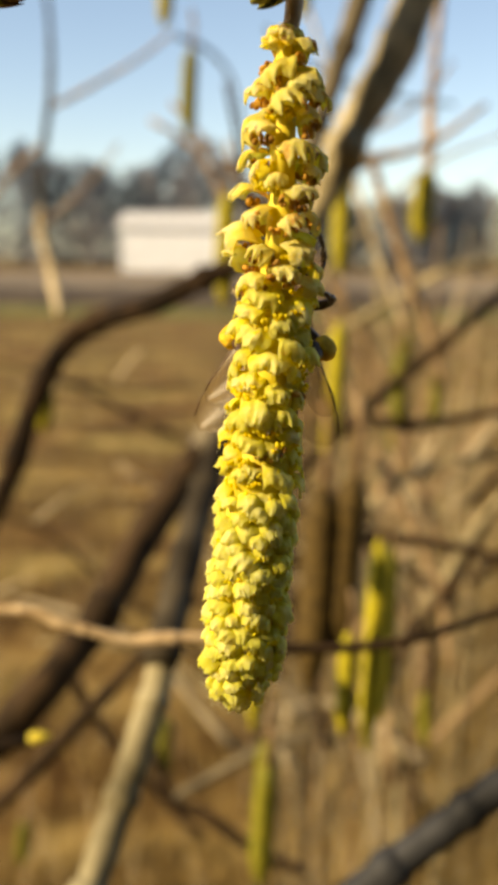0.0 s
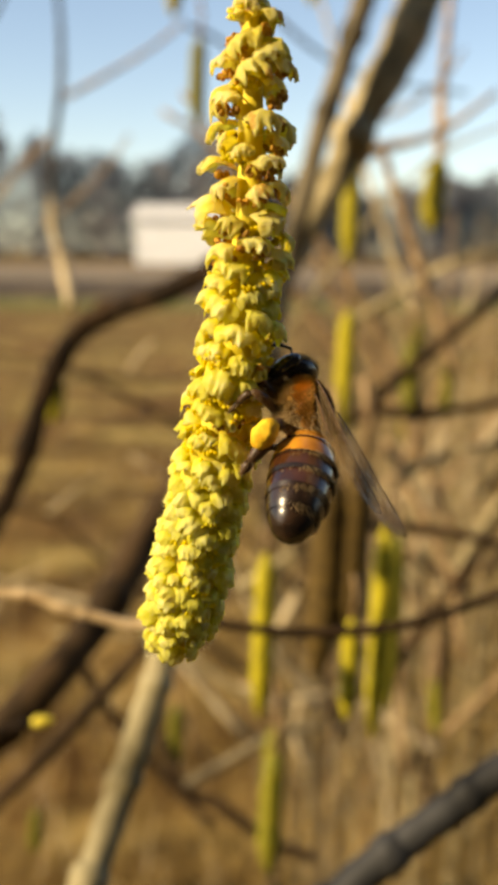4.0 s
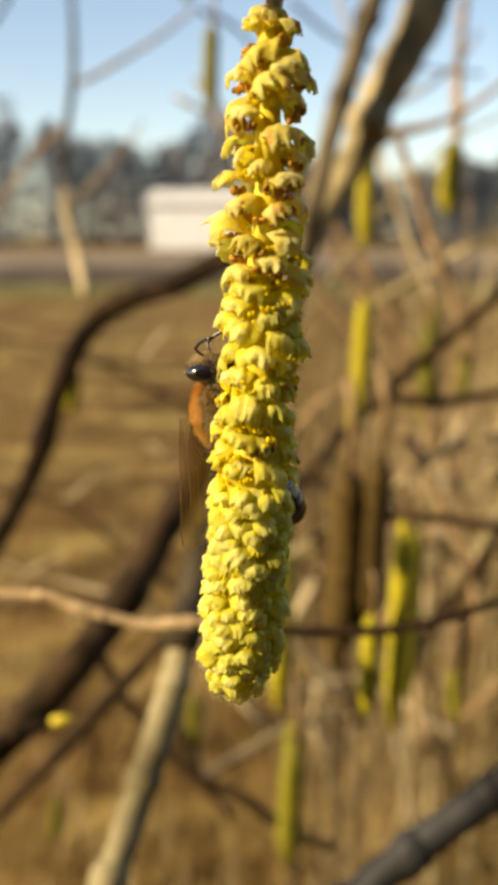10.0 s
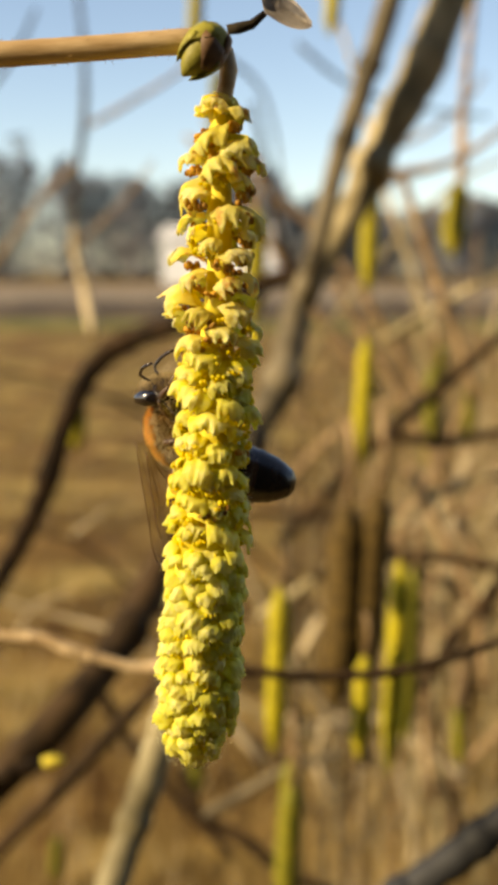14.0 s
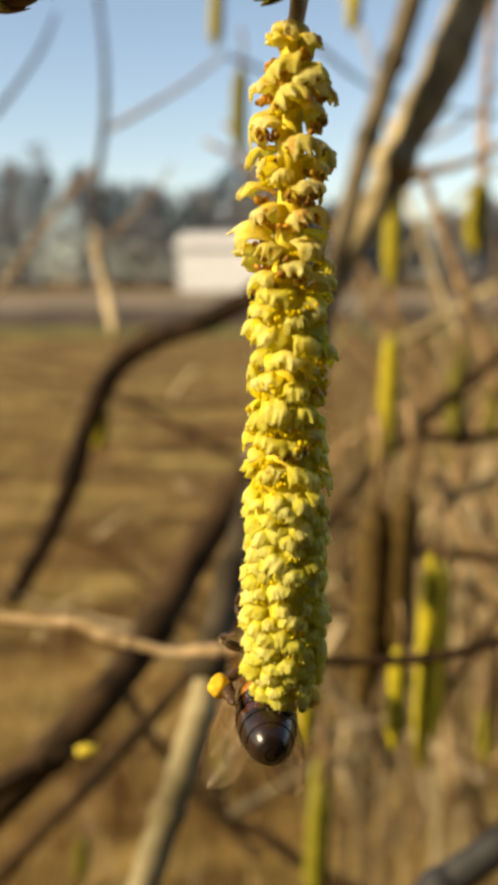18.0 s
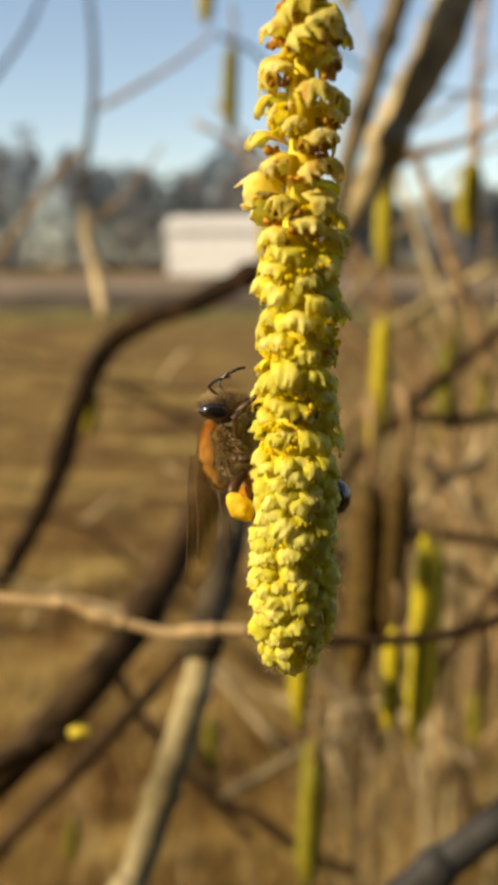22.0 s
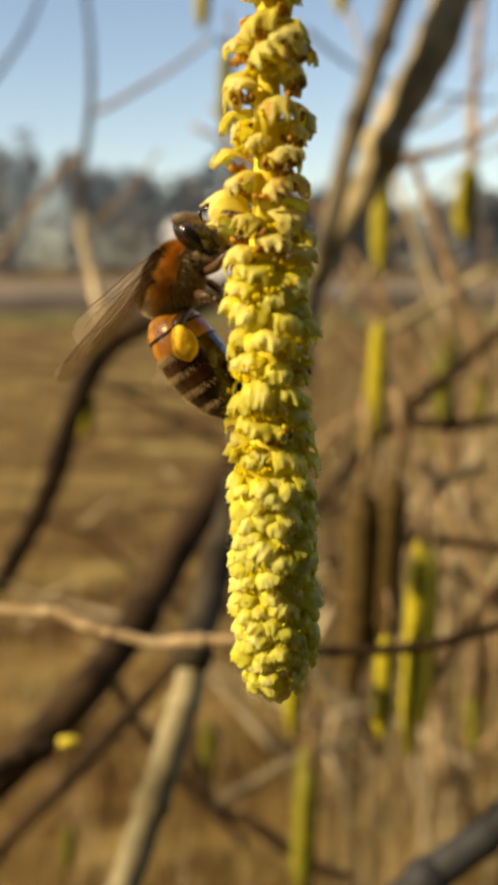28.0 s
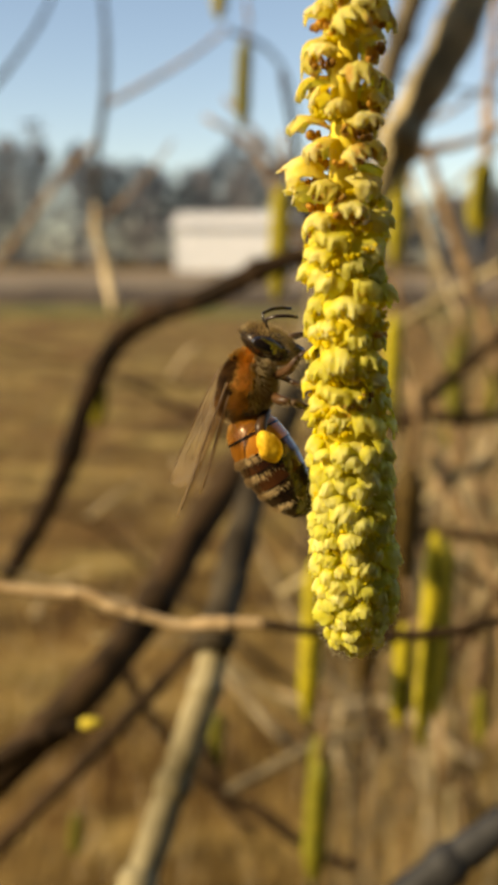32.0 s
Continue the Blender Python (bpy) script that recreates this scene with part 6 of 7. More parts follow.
    walk(sections[2], [
        (0, pose(0, 0, -0.00976, 0.2, 2, 0)), (0.5, pose(0, 0, -0.00976, 0.6, 1.6, 0)), (1, pose(0, 0, -0.00976, 1.3, 1.1, 0)),
        (1.5, pose(0, 0, -0.00976, 0, -0, 0)), (2, pose(0, 0, -0.00976, 0, -0, 0)), (2.5, pose(0, 0, -0.00976, 0, -0, 0)),
        (3, pose(0, 0, -0.00976, 0, -0, 0)), (3.5, pose(0, 0, -0.00976, 0, -0, 0)), (5.5, pose(0, 0, -0.00976, 1, 2.3, 0)),
        (6, pose(0, 0, -0.00976, 0.4, 3.2, 0)), (6.5, pose(0, 0, -0.00976, 0.7, 1.3, 0)), (7, pose(0, 0, -0.00976, 0.7, 1.2, 0)),
        (7.5, pose(0, 0, -0.00976, 0.8, 1.6, 0)), (8, pose(0, 0, -0.00976, 0, -0, 0)), (8.5, pose(0, 0, -0.00976, 0.9, 0.5, 0)),
        (9, pose(0, 0, -0.00976, 0.7, 1.1, 0)), (9.5, pose(0, 0, -0.00976, 1.6, 1.5, 0)), (10, pose(0, 0, -0.00976, 1.1, 1.7, 0)),
        (10.5, pose(0, 0, -0.00976, 0.3, 0.8, 0)), (11, pose(0, 0, -0.00976, 0.4, -0.1, 0)), (11.5, pose(0, 0, -0.00976, 0.8, 2.1, 0)),
        (12, pose(0, 0, -0.00976, 0.8, 0.9, 0)), (12.5, pose(0, 0, -0.00976, 0.8, -0.3, 0)), (13, pose(0, 0, -0.00976, -0.3, 0, 0)),
        (13.5, pose(0, 0, -0.00976, 0.4, 1.5, 0)), (14, pose(0, 0, -0.00976, -0.2, 1.6, 0)), (14.5, pose(0, 0, -0.00976, -0.2, 1.1, 0)),
        (15, pose(0, 0, -0.00976, 0.1, 2.6, 0)), (15.5, pose(0, 0, -0.00976, 0.1, 0.7, 0)), (17.5, pose(0, 0, -0.00976, 3.1, 0.2, 0)),
        (18, pose(0, 0, -0.00976, 0.1, 0.4, 0)), (18.5, pose(0, 0, -0.00976, 2.6, 2.2, 0)), (19, pose(0, 0, -0.00976, 2, 1.4, 0)),
        (19.5, pose(0, 0, -0.00976, 2.4, 1.4, 0)), (20, pose(0, 0, -0.00976, 0, -0, 0)), (20.2, pose(0, 0, -0.00976, 0, -0, 0)),
        (20.5, pose(0, 0, -0.00976, 0, -0, 0)), (21, pose(0, 0, -0.00976, 3.3, 1.5, 0)), (21.5, pose(0, 0, -0.00976, 2.3, 3.1, 0)),
        (22, pose(0, 0, -0.00976, 2.4, 0.4, 0)), (22.5, pose(0, 0, -0.00976, 0, -0, 0)), (23, pose(0, 0, -0.00976, 0, -0, 0)),
        (23.5, pose(0, 0, -0.00976, 2.7, -0.5, 0)), (24, pose(0, 0, -0.00976, 2.9, -1.3, 0)), (24.5, pose(0, 0, -0.00976, 2, -0.3, 0)),
        (25, pose(0, 0, -0.00976, 2, -0.5, 0)), (25.5, pose(0, 0, -0.00976, 2.6, -1, 0)), (27.5, pose(0, 0, -0.00976, 1.8, -1.1, 0)),
        (28, pose(0, 0, -0.00976, 1.8, -0.5, 0)), (28.2, pose(0, 0, -0.00976, 0, -0, 0)), (28.4, pose(0, 0, -0.00976, 2.9, 1.6, 0)),
        (28.6, pose(0, 0, -0.00976, 2.9, 1.3, 0)), (28.8, pose(0, 0, -0.00976, 3.5, 1.5, 0)), (29, pose(0, 0, -0.00976, 0, -0, 0)),
        (29.5, pose(0, 0, -0.00976, 0, -0, 0)), (30, pose(0, 0, -0.00976, 0, -0, 0)), (30.5, pose(0, 0, -0.00976, 0, -0, 0)),
        (31, pose(0, 0, -0.00976, 0, -0, 0)), (31.5, pose(0, 0, -0.00976, 3.4, -1.6, 0)), (32, pose(0, 0, -0.00976, 3, -1.7, 0)),
    ])
    walk(sections[3], [
        (0, pose(-0.00017, 0.00002, -0.01463, 0.4, 3.6, 0)), (0.5, pose(-0.00014, 0.00005, -0.01463, 1.1, 2.9, 0)), (1, pose(-0.0001, 0.00011, -0.01463, 2.3, 2, 0)),
        (1.5, pose(0, 0, -0.01463, 0.7, 1.4, 0)), (2, pose(0, 0, -0.01463, 0, -0, 0)), (2.5, pose(0, 0, -0.01463, 3.8, 4.2, 0)),
        (3, pose(0, 0, -0.01463, 3.1, 5.1, 0)), (3.5, pose(0, 0, -0.01463, 2.2, 6.1, 0)), (5.5, pose(-0.0002, 0.00008, -0.01463, 1.7, 4.1, 0)),
        (6, pose(-0.00027, 0.00004, -0.01463, 0.7, 5.6, 0)), (6.5, pose(-0.00011, 0.00006, -0.01463, 1.3, 2.3, 0)), (7, pose(-0.0001, 0.00006, -0.01463, 1.3, 2.1, 0)),
        (7.5, pose(-0.00014, 0.00007, -0.01463, 1.5, 2.9, 0)), (8, pose(0, 0, -0.01463, 0, -0, 0)), (8.5, pose(-0.00004, 0.00008, -0.01463, 1.6, 0.8, 0)),
        (9, pose(-0.0001, 0.00006, -0.01463, 1.2, 2, 0)), (9.5, pose(-0.00013, 0.00013, -0.01463, 2.7, 2.6, 0)), (10, pose(-0.00014, 0.00009, -0.01463, 1.9, 3, 0)),
        (10.5, pose(-0.00007, 0.00003, -0.01463, 0.6, 1.4, 0)), (11, pose(0.00001, 0.00004, -0.01463, 0.7, -0.2, 0)), (11.5, pose(-0.00018, 0.00007, -0.01463, 1.4, 3.7, 0)),
        (12, pose(-0.00007, 0.00007, -0.01463, 1.5, 1.5, 0)), (12.5, pose(0.00003, 0.00007, -0.01463, 1.5, -0.6, 0)), (13, pose(-0, -0.00002, -0.01463, -0.4, 0.1, 0)),
        (13.5, pose(-0.00012, 0.00004, -0.01463, 0.7, 2.6, 0)), (14, pose(-0.00014, -0.00002, -0.01463, -0.4, 2.8, 0)), (14.5, pose(-0.0001, -0.00002, -0.01463, -0.4, 2, 0)),
        (15, pose(-0.00022, 0.00001, -0.01463, 0.2, 4.5, 0)), (15.5, pose(-0.00006, 0.00001, -0.01463, 0.2, 1.2, 0)), (17.5, pose(-0.00002, 0.00026, -0.01463, 5.4, 0.4, 0)),
        (18, pose(-0.00004, 0.00001, -0.01463, 0.1, 0.7, 0)), (18.5, pose(-0.00019, 0.00022, -0.01462, 4.6, 3.9, 0)), (19, pose(-0.00012, 0.00017, -0.01463, 3.5, 2.4, 0)),
        (19.5, pose(-0.00012, 0.0002, -0.01463, 4.1, 2.5, 0)), (20, pose(0, 0, -0.01463, 0, -0, 0)), (20.2, pose(0, 0, -0.01463, 0, -0, 0)),
        (20.5, pose(0, 0, -0.01463, 0, -0, 0)), (21, pose(-0.00013, 0.00028, -0.01462, 5.8, 2.6, 0)), (21.5, pose(-0.00026, 0.00019, -0.01462, 4, 5.4, 0)),
        (22, pose(-0.00003, 0.0002, -0.01463, 4.1, 0.7, 0)), (22.5, pose(0, 0, -0.01463, 0, -0, 0)), (23, pose(0, 0, -0.01463, 0, -0, 0)),
        (23.5, pose(0.00005, 0.00023, -0.01463, 4.8, -0.9, 0)), (24, pose(0.00011, 0.00025, -0.01463, 5.2, -2.3, 0)), (24.5, pose(0.00002, 0.00017, -0.01463, 3.6, -0.5, 0)),
        (25, pose(0.00004, 0.00017, -0.01463, 3.6, -0.9, 0)), (25.5, pose(0.00009, 0.00023, -0.01463, 4.7, -1.8, 0)), (27.5, pose(0.0001, 0.00015, -0.01463, 3.1, -2, 0)),
        (28, pose(0.00004, 0.00015, -0.01463, 3.1, -0.9, 0)), (28.2, pose(0, 0, -0.01463, 2, 1.8, 0)), (28.4, pose(-0.00014, 0.00025, -0.01462, 5.2, 2.9, 0)),
        (28.6, pose(-0.00011, 0.00025, -0.01463, 5.1, 2.4, 0)), (28.8, pose(-0.00013, 0.0003, -0.01462, 6.1, 2.7, 0)), (29, pose(0, 0, -0.01463, 0, -0, 0)),
        (29.5, pose(0, 0, -0.01463, 0, -0, 0)), (30, pose(0, 0, -0.01463, 0, -0, 0)), (30.5, pose(0, 0, -0.01463, 0, -0, 0)),
        (31, pose(0, 0, -0.01463, 0, -0, 0)), (31.5, pose(0.00013, 0.00029, -0.01462, 5.9, -2.8, 0)), (32, pose(0.00014, 0.00025, -0.01462, 5.2, -3, 0)),
    ])
    walk(sections[4], [
        (0, pose(-0.00048, 0.00005, -0.0195, 0.4, 4.1, 0)), (0.5, pose(-0.00038, 0.00015, -0.0195, 1.3, 3.3, 0)), (1, pose(-0.00027, 0.00031, -0.0195, 2.6, 2.3, 0)),
        (1.5, pose(-0.00012, 0.00006, -0.01951, 4.8, 9.2, 0)), (2, pose(0, 0, -0.01951, 2.9, 11.2, 0)), (2.5, pose(-0.00035, 0.00032, -0.01949, 6.5, 7.2, 0)),
        (3, pose(-0.00043, 0.00026, -0.01949, 4.2, 7, 0)), (3.5, pose(-0.00052, 0.00019, -0.01948, 3.8, 10.5, 0)), (5.5, pose(-0.00055, 0.00023, -0.01949, 1.9, 4.6, 0)),
        (6, pose(-0.00075, 0.0001, -0.01948, 0.8, 6.3, 0)), (6.5, pose(-0.00031, 0.00017, -0.0195, 1.4, 2.6, 0)), (7, pose(-0.00028, 0.00017, -0.01951, 1.4, 2.4, 0)),
        (7.5, pose(-0.00039, 0.0002, -0.0195, 1.7, 3.3, 0)), (8, pose(0, 0, -0.01951, 0.2, -0.2, 0)), (8.5, pose(-0.00011, 0.00022, -0.01951, 1.8, 0.9, 0)),
        (9, pose(-0.00026, 0.00016, -0.01951, 1.3, 2.2, 0)), (9.5, pose(-0.00035, 0.00037, -0.0195, 3.1, 3, 0)), (10, pose(-0.0004, 0.00026, -0.0195, 2.2, 3.4, 0)),
        (10.5, pose(-0.00018, 0.00008, -0.01951, 0.7, 1.5, 0)), (11, pose(0.00003, 0.0001, -0.01951, 0.8, -0.3, 0)), (11.5, pose(-0.0005, 0.00019, -0.0195, 1.6, 4.2, 0)),
        (12, pose(-0.00021, 0.0002, -0.01951, 1.7, 1.7, 0)), (12.5, pose(0.00007, 0.0002, -0.01951, 1.7, -0.6, 0)), (13, pose(-0.00001, -0.00006, -0.01951, -0.5, 0.1, 0)),
        (13.5, pose(-0.00034, 0.0001, -0.0195, 0.8, 2.9, 0)), (14, pose(-0.00038, -0.00005, -0.0195, -0.4, 3.2, 0)), (14.5, pose(-0.00027, -0.00005, -0.01951, -0.4, 2.3, 0)),
        (15, pose(-0.0006, 0.00003, -0.01949, 0.3, 5.1, 0)), (15.5, pose(-0.00016, 0.00003, -0.01951, 0.3, 1.3, 0)), (17.5, pose(-0.00005, 0.00072, -0.01948, 6.1, 0.4, 0)),
        (18, pose(-0.0001, 0.00002, -0.01951, 0.2, 0.8, 0)), (18.5, pose(-0.00052, 0.00061, -0.01948, 5.2, 4.4, 0)), (19, pose(-0.00032, 0.00046, -0.01949, 3.9, 2.7, 0)),
        (19.5, pose(-0.00034, 0.00055, -0.01949, 4.7, 2.9, 0)), (20, pose(0, 0, -0.01951, 2.4, 3.3, 0)), (20.2, pose(0, 0, -0.01951, 7.6, 4.7, 0)),
        (20.5, pose(0, 0, -0.01951, 6.3, -3.3, 0)), (21, pose(-0.00035, 0.00077, -0.01947, 6.5, 2.9, 0)), (21.5, pose(-0.00072, 0.00053, -0.01947, 4.5, 6.1, 0)),
        (22, pose(-0.00009, 0.00055, -0.01949, 4.7, 0.7, 0)), (22.5, pose(0, 0, -0.01951, 3.2, -4.2, 0)), (23, pose(0, 0, -0.01951, 5.9, -4.1, 0)),
        (23.5, pose(0.00013, 0.00064, -0.01949, 5.4, -1.1, 0)), (24, pose(0.00031, 0.00069, -0.01948, 5.8, -2.6, 0)), (24.5, pose(0.00007, 0.00047, -0.0195, 4, -0.6, 0)),
        (25, pose(0.00012, 0.00047, -0.0195, 4, -1, 0)), (25.5, pose(0.00024, 0.00062, -0.01949, 5.3, -2.1, 0)), (27.5, pose(0.00027, 0.00041, -0.0195, 3.5, -2.2, 0)),
        (28, pose(0.00012, 0.00042, -0.0195, 3.5, -1, 0)), (28.2, pose(-0.00015, 0.00017, -0.01951, 7, 6.1, 0)), (28.4, pose(-0.00038, 0.00069, -0.01948, 5.8, 3.3, 0)),
        (28.6, pose(-0.00032, 0.00068, -0.01948, 5.7, 2.7, 0)), (28.8, pose(-0.00036, 0.00082, -0.01947, 6.9, 3.1, 0)), (29, pose(0, 0, -0.01951, 3.7, -2.4, 0)),
        (29.5, pose(0, 0, -0.01951, 5.5, -3.5, 0)), (30, pose(0, 0, -0.01951, 4.5, -4.1, 0)), (30.5, pose(0, 0, -0.01951, 1.9, -1.8, 0)),
        (31, pose(0, 0, -0.01951, 3.2, -2, 0)), (31.5, pose(0.00037, 0.00079, -0.01947, 6.7, -3.1, 0)), (32, pose(0.0004, 0.0007, -0.01948, 5.9, -3.4, 0)),
    ])
    walk(sections[5], [
        (0, pose(-0.00083, 0.00008, -0.02436, 0.4, 4.4, 0)), (0.5, pose(-0.00066, 0.00025, -0.02437, 1.3, 3.5, 0)), (1, pose(-0.00046, 0.00053, -0.02437, 2.8, 2.5, 0)),
        (1.5, pose(-0.00089, 0.00047, -0.02431, 5.8, 11, 0)), (2, pose(-0.00094, 0.00025, -0.02429, 4, 15.1, 0)), (2.5, pose(-0.00096, 0.00087, -0.0243, 7.3, 8.1, 0)),
        (3, pose(-0.00102, 0.00062, -0.02431, 4.7, 7.8, 0)), (3.5, pose(-0.00141, 0.00051, -0.02427, 4.3, 11.8, 0)), (5.5, pose(-0.00094, 0.00039, -0.02435, 2.1, 5, 0)),
        (6, pose(-0.00129, 0.00017, -0.02433, 0.9, 6.8, 0)), (6.5, pose(-0.00053, 0.00029, -0.02438, 1.5, 2.8, 0)), (7, pose(-0.00048, 0.00029, -0.02438, 1.5, 2.6, 0)),
        (7.5, pose(-0.00066, 0.00034, -0.02437, 1.8, 3.5, 0)), (8, pose(0.00002, 0.00001, -0.02439, 5.6, -7.9, 0)), (8.5, pose(-0.00019, 0.00037, -0.02438, 2, 1, 0)),
        (9, pose(-0.00046, 0.00027, -0.02438, 1.4, 2.4, 0)), (9.5, pose(-0.0006, 0.00063, -0.02436, 3.3, 3.2, 0)), (10, pose(-0.00069, 0.00044, -0.02436, 2.3, 3.6, 0)),
        (10.5, pose(-0.00031, 0.00014, -0.02438, 0.7, 1.7, 0)), (11, pose(0.00006, 0.00017, -0.02439, 0.9, -0.3, 0)), (11.5, pose(-0.00085, 0.00032, -0.02436, 1.7, 4.5, 0)),
        (12, pose(-0.00036, 0.00034, -0.02438, 1.8, 1.9, 0)), (12.5, pose(0.00013, 0.00034, -0.02438, 1.8, -0.7, 0)), (13, pose(-0.00001, -0.0001, -0.02439, -0.5, 0.1, 0)),
        (13.5, pose(-0.00059, 0.00017, -0.02438, 0.9, 3.1, 0)), (14, pose(-0.00065, -0.00009, -0.02437, -0.4, 3.4, 0)), (14.5, pose(-0.00046, -0.00009, -0.02438, -0.5, 2.4, 0)),
        (15, pose(-0.00103, 0.00005, -0.02435, 0.3, 5.5, 0)), (15.5, pose(-0.00027, 0.00005, -0.02439, 0.3, 1.4, 0)), (17.5, pose(-0.00009, 0.00124, -0.02433, 6.6, 0.5, 0)),
        (18, pose(-0.00017, 0.00003, -0.02439, 0.2, 0.9, 0)), (18.5, pose(-0.00089, 0.00105, -0.02432, 5.6, 4.7, 0)), (19, pose(-0.00055, 0.0008, -0.02435, 4.2, 2.9, 0)),
        (19.5, pose(-0.00058, 0.00095, -0.02434, 5, 3.1, 0)), (20, pose(-0.00028, 0.00021, -0.02438, 10.4, 14.3, 0)), (20.2, pose(-0.00039, 0.00065, -0.02433, 10.4, 6.4, 0)),
        (20.5, pose(0.00028, 0.00053, -0.02435, 8.6, -4.5, 0)), (21, pose(-0.00059, 0.00132, -0.02431, 7, 3.2, 0)), (21.5, pose(-0.00124, 0.00091, -0.0243, 4.8, 6.6, 0)),
        (22, pose(-0.00015, 0.00095, -0.02435, 5, 0.8, 0)), (22.5, pose(0.00035, 0.00027, -0.02437, 8.6, -11.2, 0)), (23, pose(0.00035, 0.0005, -0.02435, 8, -5.7, 0)),
        (23.5, pose(0.00022, 0.0011, -0.02434, 5.8, -1.1, 0)), (24, pose(0.00053, 0.00119, -0.02433, 6.3, -2.8, 0)), (24.5, pose(0.00011, 0.00082, -0.02436, 4.3, -0.6, 0)),
        (25, pose(0.00021, 0.00082, -0.02436, 4.3, -1.1, 0)), (25.5, pose(0.00042, 0.00107, -0.02434, 5.7, -2.2, 0)), (27.5, pose(0.00046, 0.00071, -0.02436, 3.8, -2.4, 0)),
        (28, pose(0.00021, 0.00071, -0.02437, 3.8, -1.1, 0)), (28.2, pose(-0.00067, 0.00076, -0.02432, 8.1, 7.2, 0)), (28.4, pose(-0.00066, 0.00119, -0.02432, 6.3, 3.5, 0)),
        (28.6, pose(-0.00054, 0.00117, -0.02433, 6.2, 2.9, 0)), (28.8, pose(-0.00062, 0.0014, -0.0243, 7.4, 3.3, 0)), (29, pose(0.0002, 0.00031, -0.02437, 9.8, -6.6, 0)),
        (29.5, pose(0.0003, 0.00047, -0.02436, 14.7, -9.5, 0)), (30, pose(0.00035, 0.00038, -0.02436, 12, -11.2, 0)), (30.5, pose(0.00016, 0.00016, -0.02438, 5.1, -5, 0)),
        (31, pose(0.00017, 0.00028, -0.02438, 6.3, -4, 0)), (31.5, pose(0.00063, 0.00135, -0.02431, 7.2, -3.3, 0)), (32, pose(0.00068, 0.0012, -0.02432, 6.4, -3.6, 0)),
    ])
